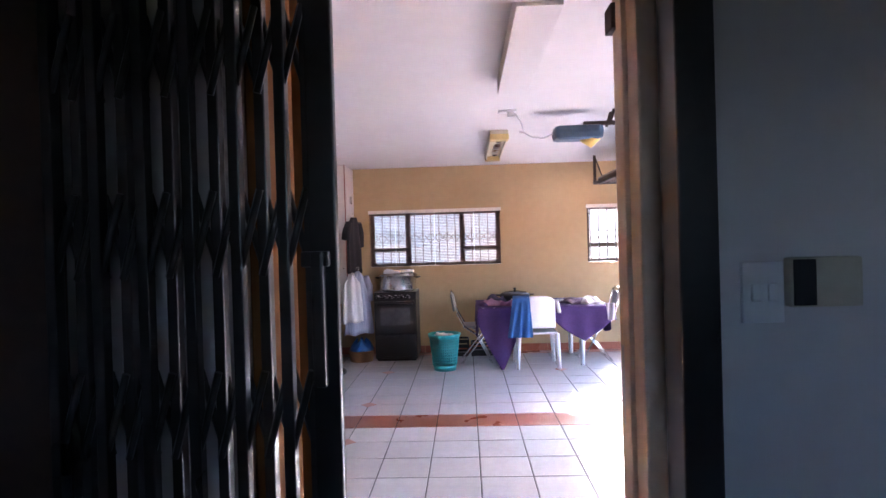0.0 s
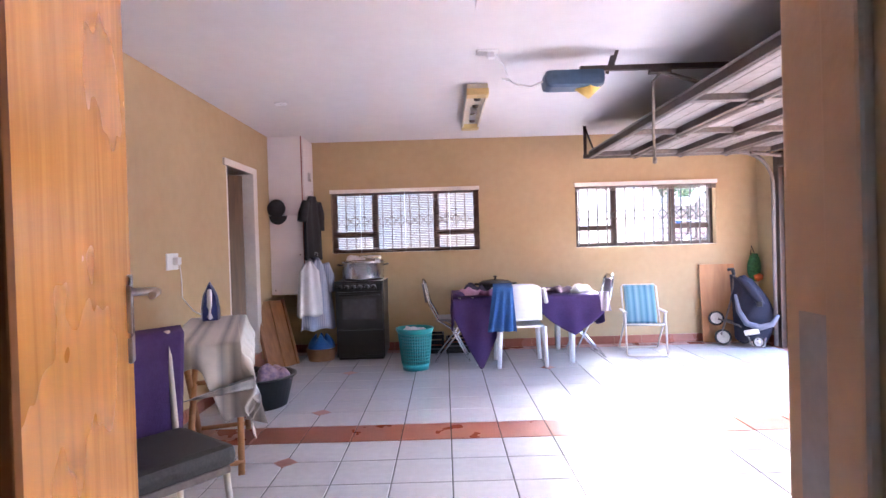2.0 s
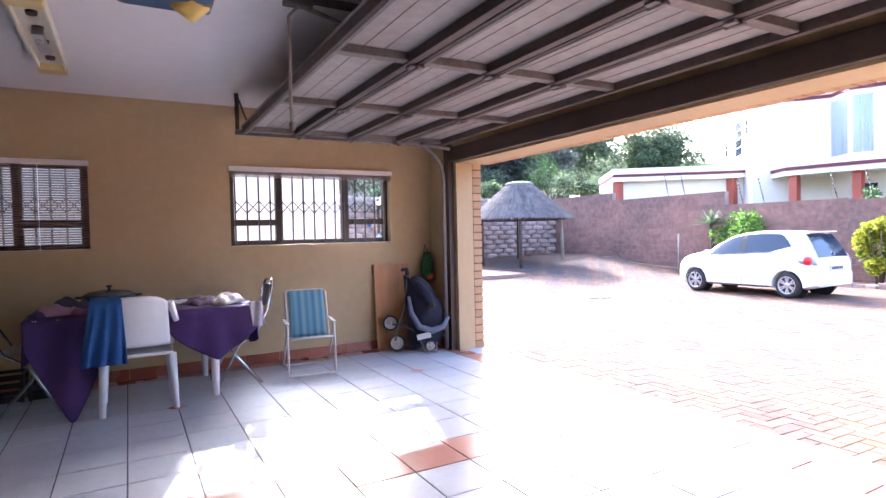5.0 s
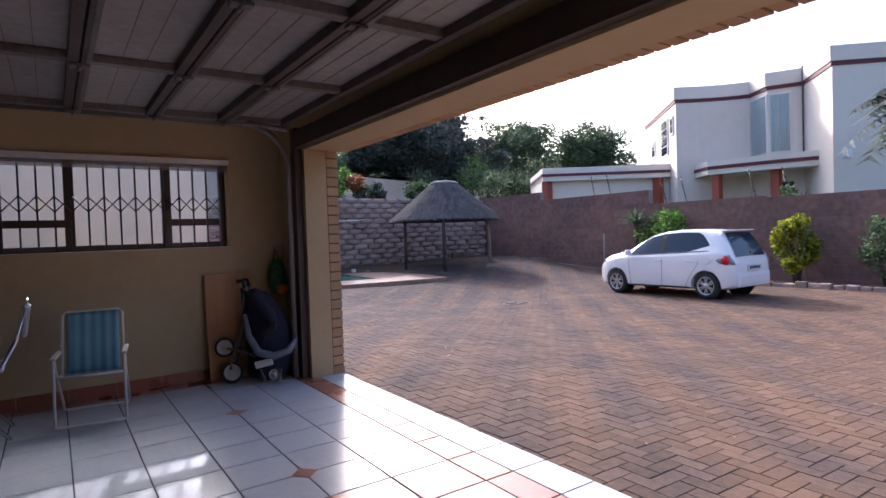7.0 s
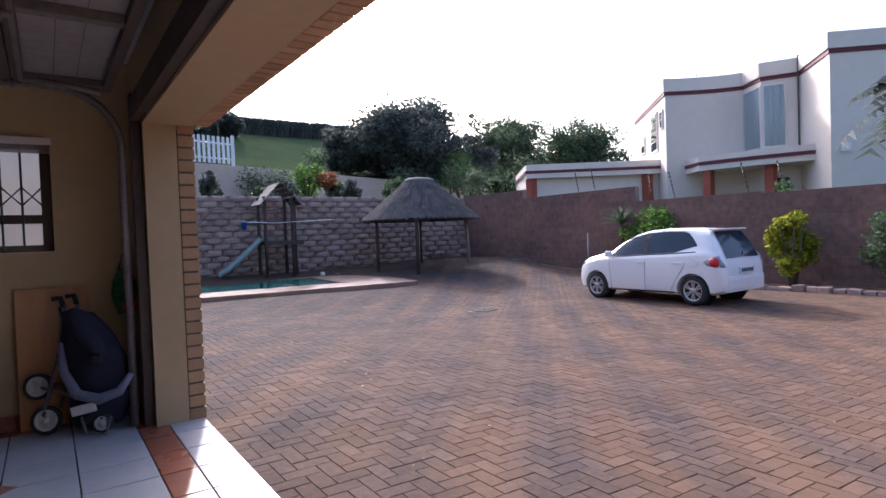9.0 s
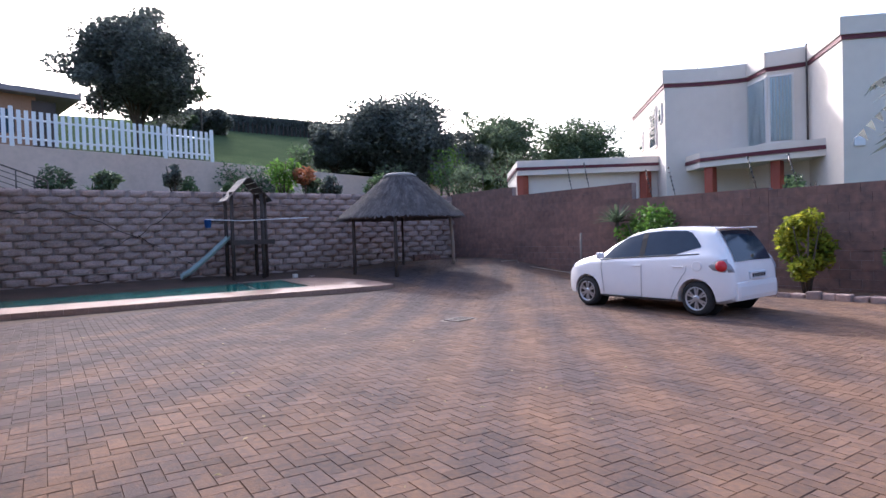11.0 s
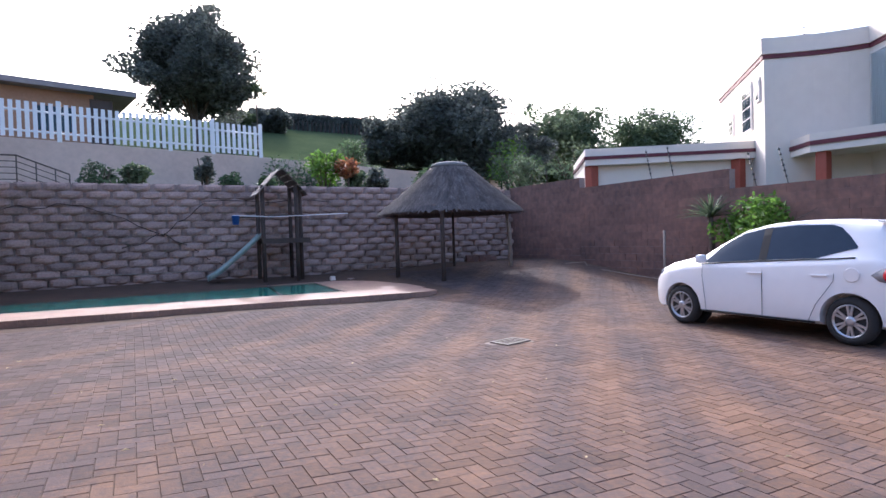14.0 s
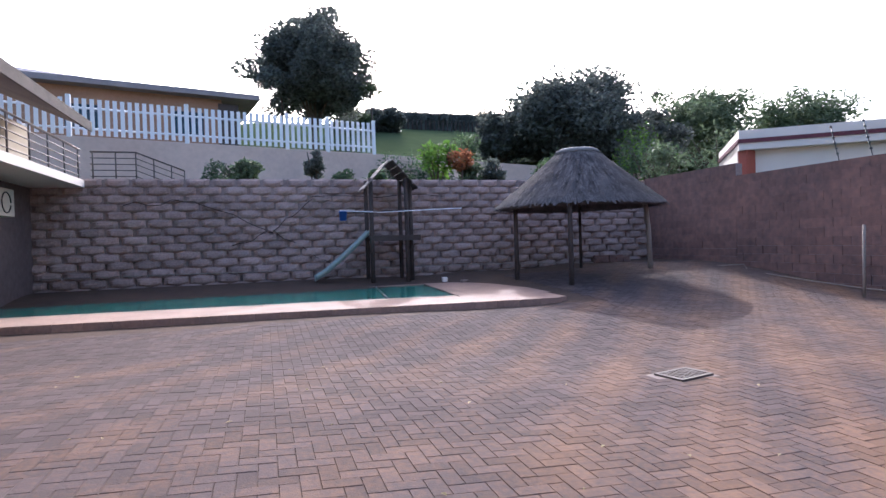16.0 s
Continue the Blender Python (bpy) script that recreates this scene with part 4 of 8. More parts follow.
# ---- white modern house on the right ----
def white_house():
    t = thing("white_house", "white flat-roofed modern house with maroon bands", "house")
    u, v = Vector((0.73, -0.685, 0)), Vector((0.69, 0.725, 0))
    t.matrix_basis = pose(5, 4, 1.1) @ Matrix.Diagonal((1.18, 1.18, 1.18, 1.0)) @ pose(-5, -4, -1.1)
    c0 = Vector((20.62, 14.08, 0))

    def prism(bm, pts, z0, z1):
        a = [bm.verts.new((p.x, p.y, z0)) for p in pts]
        b = [bm.verts.new((p.x, p.y, z1)) for p in pts]
        n = len(pts)
        for i in range(n):
            bm.faces.new((a[i], a[(i + 1) % n], b[(i + 1) % n], b[i]))
        bm.faces.new(a[::-1])
        bm.faces.new(b)
        return bm

    def bow(a_):
        """How far the front stands back from the chord at a_ along it; past the return the bay stands forward."""
        return 0.30 * math.sin(math.pi * a_ / 3.55) - 0.14 * a_ - (1.0 if a_ > 2.5 else 0.0)

    def at(a_, d_=0.0):
        return c0 + u * a_ + v * (bow(a_) - d_)

    def curve():
        """The front line from the near-left corner over the bay's return to the inner corner."""
        return [at(a_) for a_ in (0.0, 0.4, 0.8, 1.2, 1.6, 2.0, 2.45, 2.6, 2.9, 3.25, 3.55)]

    front = curve()
    c1, c2 = front[-1], Vector((20.45, 9.1, 0))
    c3, c4 = c2 + u * 9, c2 + u * 9 + v * 14
    c5 = c0 + v * 5.4
    outline = front + [c2, c3, c4, c5 + u * 4, c5]
    part("wall", prism(bmesh.new(), outline, -1.0, 6.05), M_WHITEWALL, t)
    def band(name, z0, z1, d_, m_):
        line = [c5] + front + [c2, c3]
        for p, q in zip(line, line[1:]):
            dr_ = (q - p).normalized()
            nn = Vector((dr_.y, -dr_.x, 0))
            if nn.dot(Vector((-1, -0.4, 0))) < 0:
                nn = -nn
            bm_ = bmesh.new()
            prism(bm_, [p + nn * d_ - dr_ * d_, q + nn * d_ + dr_ * d_, q - nn * 0.02, p - nn * 0.02], z0, z1)
            part(name, bm_, m_, t)

    band("parapet", 5.72, 6.15, 0.06, M_WHITEWALL)
    band("maroon_band", 5.60, 5.715, 0.03, M_MAROON)
    # tall corner window with curtains, wrapping the bay's return
    yawf = math.degrees(math.atan2(u.y, u.x))
    for p, q in ((at(2.45), at(2.6)), (at(2.6), at(3.25))):
        dv = q - p
        ln, yw = dv.length, math.degrees(math.atan2(dv.y, dv.x))
        m_ = pose(p.x, p.y, 0, 0, 0, yw)
        bm = bmesh.new()
        for x0, x1, z0, z1 in ((0.02, ln - 0.02, 3.50, 3.56), (0.02, ln - 0.02, 5.42, 5.48), (0.02, 0.07, 3.56, 5.42), (ln - 0.07, ln - 0.02, 3.56, 5.42)):
            rbox(bm, x0, -0.03, z0, x1, 0.03, z1, 0.006, m_)
        win = part("window", bm, M_WHITEWOOD, t, "tall window with pale curtains")
        k = max(4, int((ln - 0.14) / 0.075))
        for i in range(k):
            x = 0.07 + (i + 0.5) * (ln - 0.14) / k
            part("curtain_fold", tube(bmesh.new(), [(m_ @ Vector((x + 0.008 * math.sin(5 * i), -0.006, z))) for z in (3.57, 4.5, 5.41)], 0.03, 6, [0.034 + 0.012 * math.sin(2.1 * i), 0.03, 0.026]), M_CURTAIN, win)
        o = part("pane", box(bmesh.new(), 0.075, -0.062, 3.565, ln - 0.075, -0.057, 5.415, m_), M_PANE, win)
        o.visible_shadow = False
    part("drain_pipe", tube(bmesh.new(), [(c1.x - 0.12, c1.y - 0.02, 3.35), (c1.x - 0.12, c1.y - 0.02, 6.2)], 0.028, 6), M_DARKSTEEL, t)
    # side windows
    yaws = math.degrees(math.atan2(v.y, v.x))
    for s, w, z0, z1 in ((0.45, 0.18, 4.55, 5.2), (1.6, 0.5, 3.9, 5.3), (3.6, 0.3, 4.1, 4.8)):
        p = c0 + v * s
        wn_ = part("window", rbox(bmesh.new(), -w, -0.05, z0, w, 0.06, z1, 0.01, pose(p.x, p.y, 0, 0, 0, yaws)), M_WHITEWOOD, t)
        nx, nz = (1, 2) if w < 0.4 else (2, 4)
        for i in range(nx):
            for j in range(nz):
                a, b = -w + 0.05 + i * (2 * w - 0.1) / nx, -w + 0.05 + (i + 1) * (2 * w - 0.1) / nx
                lo, hi = z0 + 0.05 + j * (z1 - z0 - 0.1) / nz, z0 + 0.05 + (j + 1) * (z1 - z0 - 0.1) / nz
                part("pane", box(bmesh.new(), a + 0.02, 0.055, lo + 0.02, b - 0.02, 0.075, hi - 0.02, pose(p.x, p.y, 0, 0, 0, yaws)), M_CARGLASS, wn_)
    # porch canopy with columns
    can = [c0 + u * (0.75 + 2.75 * i / 8) - v * (0.95 + 1.75 * i / 8 + 0.15 * math.sin(math.pi * i / 8)) for i in range(9)]
    back = [c0 + u * 3.6 + v * 0.1, c0 + u * 0.62 + v * 0.1]
    part("canopy", prism(bmesh.new(), can + back, 2.92, 3.38), M_WHITEWALL, t)
    part("maroon_band", prism(bmesh.new(), [p - v * 0.03 - u * 0.01 for p in can] + [back[0], back[1] - u * 0.03], 3.09, 3.20), M_MAROON, t)
    for a_, d_ in ((1.05, 0.95), (2.55, 1.85)):
        p = c0 + u * a_ - v * d_
        part("column", rbox(bmesh.new(), p.x - 0.13, p.y - 0.13, -0.5, p.x + 0.13, p.y + 0.13, 2.92, 0.02), M_REDCOL, t, "red painted porch column")
    p = c0 + u * 2.95 - v * 1.35
    part("porch_window", rbox(bmesh.new(), -0.3, -0.1, 1.7, 0.3, 0.0, 2.55, 0.01, pose(p.x, p.y, 0, 0, 0, yawf)), M_CARGLASS, t)
    # vent box on the projecting block
    p = c2 + u * 0.35
    part("vent_box", rbox(bmesh.new(), -0.12, -0.05, 3.0, 0.12, 0.0, 3.22, 0.01, pose(p.x, p.y, 0, 0, 0, yawf)), M_WHITEPLASTIC, t)
    # low wing
    a, b = Vector((17.49, 17.64, 0)), Vector((21.33, 14.72, 0))
    w = (b - a).normalized()
    nrm = Vector((-w.y, w.x, 0))
    if nrm.x < 0:
        nrm = -nrm
    low = [a + nrm * 0.3, b + nrm * 0.3, b + nrm * 4, a + nrm * 4]
    part("low_wing", prism(bmesh.new(), low, -1.0, 3.2), M_WHITEWALL, t)
    edge = [a, b, b + nrm * 4.2, a + nrm * 4.2]
    part("low_roof", prism(bmesh.new(), edge, 3.08, 3.57), M_WHITEWALL, t)
    part("maroon_band", prism(bmesh.new(), [a - nrm * 0.03 - w * 0.03, b - nrm * 0.03, b + nrm * 4.2, a + nrm * 4.2 - w * 0.03], 3.25, 3.35), M_MAROON, t)
    for p in (a + w * 0.2 + nrm * 0.2, a + w * 4.35 + nrm * 0.2):
        part("column", rbox(bmesh.new(), p.x - 0.14, p.y - 0.14, 1.0, p.x + 0.14, p.y + 0.14, 3.08, 0.02), M_REDCOL, t, "red painted wing column")
    # roof aerial
    p = c0 + u * 1.3 + v * 1.0
    part("aerial", tube(bmesh.new(), [(p.x, p.y, 6.1), (p.x, p.y, 6.7)], 0.012, 5), M_GALV, t)
    for i in range(4):
        part("aerial_rod", tube(bmesh.new(), [(p.x - 0.3 + i * 0.05, p.y + 0.15, 6.45 + 0.06 * i), (p.x + 0.3 - i * 0.05, p.y - 0.15, 6.45 + 0.06 * i)], 0.008, 4), M_GALV, t)
    return t


M_CURTAIN = mat("pale blue-grey curtain", (0.62, 0.67, 0.70), (0.50, 0.55, 0.58), 0.9, 3)
white_house()

# ---- kitchen doorway ----
bm = bmesh.new()
for x0, x1 in ((0.03, 0.075),):
    rbox(bm, x0, 0.66, 0.17, x1, 0.85, 2.2, 0.006)
rbox(bm, -0.82, 0.66, 2.175, 0.075, 0.85, 2.22, 0.006)
for x0, x1 in ((-0.86, -0.82), (0.075, 0.125)):
    rbox(bm, x0, YN, 0.17, x1, YN + 0.018, 2.25, 0.005)
rbox(bm, 0.018, 0.73, 0.17, 0.032, 0.775, 2.17, 0.004)
structure("door_1", bm, M_CREAM, "cream painted kitchen door frame, worn", "door frame")
structure("door_jamb_hinge_side", rbox(bmesh.new(), -0.82, 0.66, 0.17, -0.77, 0.85, 2.173, 0.006), M_DOOREDGE, "brown timber jamb on the hinge side of the kitchen door", "door frame")
bm = bmesh.new()
rbox(bm, 0.0275, 0.78, 1.03, 0.0305, 0.825, 1.22, 0.001)
solo("strike_plate", bm, M_STEEL, "worn steel strike plate on the door frame", "strike plate")
for z in (0.42, 1.98):
    bm = bmesh.new()
    rbox(bm, 0.015, 0.80, z, 0.04, 0.862, z + 0.06, 0.004)
    solo("hinge_block", bm, M_DARKSTEEL, "rusty bolt keep on the door frame", "bolt keep")

leaf = thing("timber_door", "varnished orange timber door standing open", "door", (-0.795, 0.875, 0.18), 111.0)
part("leaf", rbox(bmesh.new(), 0.0, -0.042, 0.0, 0.81, 0.0, 2.0, 0.004), M_DOORWOOD, leaf)
part("edge_strip", rbox(bmesh.new(), -0.004, -0.044, 0.0, 0.022, 0.002, 2.0, 0.003), M_DOOREDGE, leaf, "dark brown door edge")
h = part("handle_plate", rbox(bmesh.new(), 0.73, -0.052, 0.86, 0.77, -0.042, 1.06, 0.003), M_STEEL, leaf, "steel handle plate")
bm = bmesh.new()
tube(bm, [(0.75, -0.05, 1.02), (0.75, -0.095, 1.02), (0.73, -0.105, 1.02), (0.64, -0.105, 1.018)], 0.009, 8)
part("lever", bm, M_STEEL, h)

# folded trellis security gate
gate = thing("security_gate", "black folding trellis security gate pushed open", "gate", (-0.04, 0.55, 0.17))
BARS = [-1.13 + 0.047 * i for i in range(12)]
for i, x in enumerate(BARS):
    bm = bmesh.new()
    tw = 0.010 if i % 2 else -0.010
    rbox(bm, x - 0.011, -0.014 + tw, 0.02, x + 0.011, 0.014 + tw, 2.16, 0.003)
    part("upright", bm, M_BLACK, gate)
for i, (x, xb) in enumerate(zip(BARS, BARS[1:])):
    for z in (0.28, 0.62, 0.98, 1.34, 1.70, 2.02):
        bm = bmesh.new()
        for s in (-1, 1):
            dz = 0.085
            tube(bm, [(x, 0.012 * s, z + s * dz), (xb, 0.012 * s, z - s * dz)], 0.008, 5)
        part("lattice_link", bm, M_BLACK, gate)
bm = bmesh.new()
rbox(bm, -0.608, -0.03, 0.01, -0.553, -0.006, 2.17, 0.004)
lead = part("lead_post", bm, M_BLACK, gate)
bm = bmesh.new()
rbox(bm, -0.60, -0.055, 1.04, -0.575, -0.03, 1.30, 0.006)
rbox(bm, -0.62, -0.05, 1.27, -0.565, -0.03, 1.30, 0.005)
part("pull_handle", bm, M_BLACK, lead)
part("top_track", rbox(bmesh.new(), -1.2, -0.03, 2.17, 0.17, 0.03, 2.21, 0.003), M_BLACK, gate)
post = thing("gate_catch_post", "black steel catch post of the security gate", "gate post", (0.115, 0.575, 0.17))
part("channel", rbox(bmesh.new(), -0.055, -0.05, 0.0, 0.02, 0.045, 2.2, 0.004), M_BLACK, post)
part("flange", rbox(bmesh.new(), 0.012, 0.03, 0.0, 0.024, 0.045, 2.2, 0.003), M_BLACK, post)
for z in (0.58, 1.92):
    part("lug", rbox(bmesh.new(), 0.02, 0.0, z, 0.06, 0.04, z + 0.045, 0.003), M_BLACK, post)

sw = thing("light_switch", "white two-lever light switch on the tiled wall", "light switch", (0.255, 0.617, 1.36))
part("plate", rbox(bmesh.new(), -0.042, -0.010, -0.062, 0.042, 0.0, 0.062, 0.003), M_WHITEPLASTIC, sw)
for x in (-0.015, 0.018):
    part("rocker", rbox(bmesh.new(), x - 0.01, -0.017, -0.018, x + 0.01, -0.009, 0.018, 0.003), M_WHITEPLASTIC, sw)
bell = thing("wall_receiver", "small cream and black intercom box", "intercom", (0.37, 0.617, 1.38))
part("case", rbox(bmesh.new(), -0.07, -0.03, -0.05, 0.07, 0.0, 0.05, 0.006), mat("cream plastic", (0.55, 0.50, 0.38), rough=0.4), bell)
part("dark_panel", rbox(bmesh.new(), -0.066, -0.033, -0.046, -0.022, -0.029, 0.046, 0.002), M_BLACKPLASTIC, bell)

# side doorway frame and ajar door
bm = bmesh.new()
for y0, y1 in ((5.40, 5.47), (6.20, 6.27)):
    rbox(bm, XL - 0.2, y0 + (0.0 if y0 < 6 else -0.045), 0.2, XL + (0.02 if y0 > 6 else -0.004), y1 - (0.0 if y0 > 6 else -0.045), 2.09, 0.006)
rbox(bm, XL - 0.2, 5.40, 2.05, XL + 0.02, 6.27, 2.115, 0.006)
structure("door_2", bm, M_WHITEWOOD, "white painted side door frame", "door frame")
d2 = thing("side_door", "brown timber side door standing ajar", "door", (XL - 0.10, 6.15, 0.21), 218.0)
part("leaf", rbox(bmesh.new(), 0.0, -0.02, 0.0, 0.66, 0.02, 1.83, 0.004), wood("brown door timber", (0.13, 0.07, 0.03), (0.085, 0.045, 0.02), "Z", 7, 0.4), d2)
part("lock_plate", rbox(bmesh.new(), 0.58, -0.03, 0.75, 0.62, -0.02, 0.95, 0.003), M_STEEL, d2)
structure("door_step", rbox(bmesh.new(), XL - 0.2, 5.45, 0.0, XL + 0.03, 6.22, 0.2, 0.006), M_RED, "terracotta tiled step of the side door", "step")

# ---- skirtings ----
def skirting(x0, y0, x1, y1):
    t = tagged(thing("baseboard", "terracotta tile skirting", "skirting"), kind="structure")
    L = math.hypot(x1 - x0, y1 - y0)
    n = int(L / 0.333)
    a = math.degrees(math.atan2(y1 - y0, x1 - x0))
    me = finish("skirting_tile", rbox(bmesh.new(), 0.002, -0.010, 0.002, 0.331, 0.0, 0.098, 0.002), M_RED)
    for i in range(n):
        ob = new("skirting_tile", me)
        ob.parent, ob.matrix_basis = t, pose(x0 + (x1 - x0) * i * 0.333 / L, y0 + (y1 - y0) * i * 0.333 / L, 0, 0, 0, a)


skirting(XL, YF, XR, YF)
skirting(XL, YN, XL, 5.4)
skirting(XL, 6.27, XL, YF)
skirting(XR, YF, XR, DOOR_Y1)

# ---- ceiling lamp, opener, garage door ----
M_TRAY = mat("lamp tray enamel", (0.66, 0.62, 0.52), (0.55, 0.50, 0.38), 0.45, 8)
lamp = thing("ceiling_light", "old fluorescent ceiling light with bare tray", "ceiling light", (0.0, 5.5, H))
part("tray", rbox(bmesh.new(), -0.085, -0.70, -0.05, 0.085, 0.70, -0.001, 0.006), M_TRAY, lamp)
for s in (-1, 1):
    part("side_lip", rbox(bmesh.new(), s * 0.078 - 0.008, -0.70, -0.085, s * 0.078 + 0.008, 0.70, -0.045, 0.003), M_TRAY, lamp)
    part("end_cap", rbox(bmesh.new(), -0.088, s * 0.66 - 0.06, -0.095, 0.088, s * 0.66 + 0.06, -0.04, 0.008), M_YELLOWPLASTIC, lamp, "yellowed plastic end cap")
for y in (-0.45, -0.2, 0.05, 0.4):
    bm = bmesh.new()
    lathe(bm, [(0.03, -0.055), (0.026, -0.075), (0.0, -0.08)], (0.01, y, 0), 12)
    part("control_gear", bm, M_DARKSTEEL, lamp)
part("ballast", rbox(bmesh.new(), -0.03, -0.15, -0.085, 0.03, 0.25, -0.05, 0.006), M_STEEL, lamp)

for x, y in ((-1.69, 5.25),):
    dn = thing("downlight", "small white recessed ceiling downlight", "ceiling light", (x, y, H))
    bm = bmesh.new()
    lathe(bm, [(0.055, 0.0), (0.055, -0.006), (0.038, -0.010), (0.034, -0.004)], n=20)
    part("rim", bm, M_WHITEPLASTIC, dn)
    bm = bmesh.new()
    lathe(bm, [(0.034, -0.004), (0.0, -0.002)], n=20)
    part("lens", bm, M_CHROME, dn)
op = thing("door_opener", "blue and yellow garage door opener on the ceiling", "garage opener", (0.6, 4.15, 2.36))
bm = bmesh.new()
rbox(bm, -0.20, -0.11, -0.06, 0.20, 0.11, 0.055, 0.045)
part("case", bm, mat("blue-grey plastic", (0.055, 0.105, 0.19), (0.04, 0.08, 0.15), 0.35, 6), op)
bm = bmesh.new()
tube(bm, [(0.02, 0, -0.035), (0.10, 0, -0.045), (0.17, 0, -0.02)], 0.05, 16, [0.03, 0.082, 0.04])
part("yellow_cover", bm, mat("yellow lens", (0.75, 0.58, 0.16), (0.68, 0.5, 0.12), 0.35, 6), op, "yellow light cover")
part("rail", rbox(bmesh.new(), 0.05, -0.018, 0.058, 2.84, 0.018, 0.092, 0.003), M_DARKSTEEL, op)
for s in (-0.08, 0.10):
    bm = bmesh.new()
    rbox(bm, -0.012, -0.002, 0.0, 0.012, 0.002, 0.17, 0.001, pose(0.25, s * 0.6, 0.055, 0, 18, 0))
    part("hanger_strap", bm, M_DARKSTEEL, op)
part("trolley", rbox(bmesh.new(), 0.52, -0.03, 0.03, 0.66, 0.03, 0.06, 0.004), M_DARKSTEEL, op)
bm = bmesh.new()
tube(bm, [(0.60, 0, 0.04), (0.80, 0, -0.02), (1.02, 0.0, -0.10)], 0.014, 6)
part("draw_arm", bm, M_GALV, op)
bm = bmesh.new()
tube(bm, [(0.59, 0.0, 0.03), (0.545, 0.01, -0.02), (0.55, 0.02, -0.16), (0.545, 0.02, -0.40), (0.55, 0.02, -0.54)], 0.009, 6)
lathe(bm, [(0.0, -0.58), (0.016, -0.57), (0.016, -0.54), (0.0, -0.53)], (0.55, 0.02, 0), 8)
part("release_cord", bm, mat("grey cord", (0.28, 0.25, 0.22), rough=0.9), op)
bm = bmesh.new()
tube(bm, [(-0.20, 0, 0.0), (-0.28, 0.02, -0.03), (-0.38, 0.0, -0.02), (-0.44, -0.04, 0.01), (-0.47, 0.02, 0.03), (-0.42, 0.05, 0.02), (-0.45, -0.03, 0.05), (-0.47, -0.06, 0.10), (-0.52, -0.08, 0.165)], 0.006, 6)
part("power_cord", bm, M_WHITEPLASTIC, op)
sk = thing("ceiling_socket", "white socket plate on the ceiling", "socket", (0.02, 4.05, H))
part("plate", rbox(bmesh.new(), -0.07, -0.05, -0.012, 0.07, 0.05, -0.0005, 0.003), M_WHITEPLASTIC, sk)
part("plug", rbox(bmesh.new(), 0.0, -0.03, -0.05, 0.05, 0.02, -0.01, 0.008), M_WHITEPLASTIC, sk)

# sectional door, drawn up under the ceiling
SEC_W, GX1, GZ = 0.505, 3.36, 2.235
gd = thing("garage_door", "raised sectional garage door with steel frame", "garage door", (0, 0, 0))
GY0, GY1 = DOOR_Y0 - 0.05, DOOR_Y1 + 0.02
for k in range(4):
    xa, xb = GX1 - 0.02 - (k + 1) * SEC_W, GX1 - 0.02 - k * SEC_W
    sec = part("section", rbox(bmesh.new(), xa + 0.004, GY0, GZ, xb - 0.004, GY1, GZ + 0.018, 0.003), M_PANEL, gd, "pale door panel seen from behind")
    for x in (xa + 0.03, xb - 0.03):
        bm = bmesh.new()
        rbox(bm, x - 0.024, GY0, GZ - 0.055, x + 0.024, GY1, GZ - 0.001, 0.004)
        part("edge_channel", bm, M_DARKSTEEL, sec)
    bm = bmesh.new()
    rbox(bm, xa + 0.028, GY0, GZ - 0.060, xa + 0.050, GY1, GZ - 0.056, 0.001)
    part("channel_lip", bm, M_GALV, sec)
    for i in range(5):
        y = GY0 + 0.05 + i * (GY1 - GY0 - 0.1) / 4
        part("stile", rbox(bmesh.new(), xa + 0.05, y - 0.035, GZ - 0.045, xb - 0.05, y + 0.035, GZ - 0.001, 0.004), M_GALV, sec)
        if k:
            bm = bmesh.new()
            rbox(bm, xb - 0.045, y - 0.03, GZ - 0.075, xb + 0.045, y + 0.03, GZ - 0.06, 0.003)
            tube(bm, [(xb, y - 0.045, GZ - 0.075), (xb, y + 0.045, GZ - 0.075)], 0.011, 6)
            part("hinge", bm, M_GALV, sec)
    for f in (0.33, 0.66):
        part("groove", box(bmesh.new(), xa + 0.08 + f * 0.35, GY0 + 0.1, GZ - 0.0025, xa + 0.083 + f * 0.35, GY1 - 0.1, GZ - 0.0005), M_DARKSTEEL, sec)
for y in (GY0 - 0.04, GY1 + 0.05):
    bm = bmesh.new()
    pts = [(1.28, y, GZ - 0.035), (3.02, y, GZ - 0.035)] + [(3.02 + 0.36 * math.sin(a), y, GZ - 0.395 + 0.36 * math.cos(a)) for a in [radians(15 * i) for i in range(1, 7)]] + [(3.38, y, 0.02)]
    tube(bm, pts, 0.026, 4)
    part("track", bm, M_GALV, gd, "galvanised door track")
    for x in (1.30, 2.3):
        bm = bmesh.new()
        rbox(bm, x - 0.018, y - 0.004, GZ - 0.06, x + 0.018, y + 0.004, H, 0.002)
        part("track_hanger", bm, M_DARKSTEEL, gd)
    bm = bmesh.new()
    tube(bm, [(1.30, y, H - 0.01), (1.42, y, GZ - 0.04)], 0.010, 5)
    part("brace", bm, M_DARKSTEEL, gd)
for y in (GY0 + 0.3, GY1 - 0.3):
    bm = bmesh.new()
    tube(bm, [(2.95, y, 2.14), (3.25, y - 0.02, 2.10)], 0.02, 6)
    part("latch_arm", bm, M_GALV, gd)
structure("door_jamb", rbox(bmesh.new(), XR - 0.062, DOOR_Y1 + 0.06, 0.0, XR - 0.002, DOOR_Y1 + 0.16, 2.2, 0.004), M_DARKWOOD, "dark timber upright beside the door track", "trim")
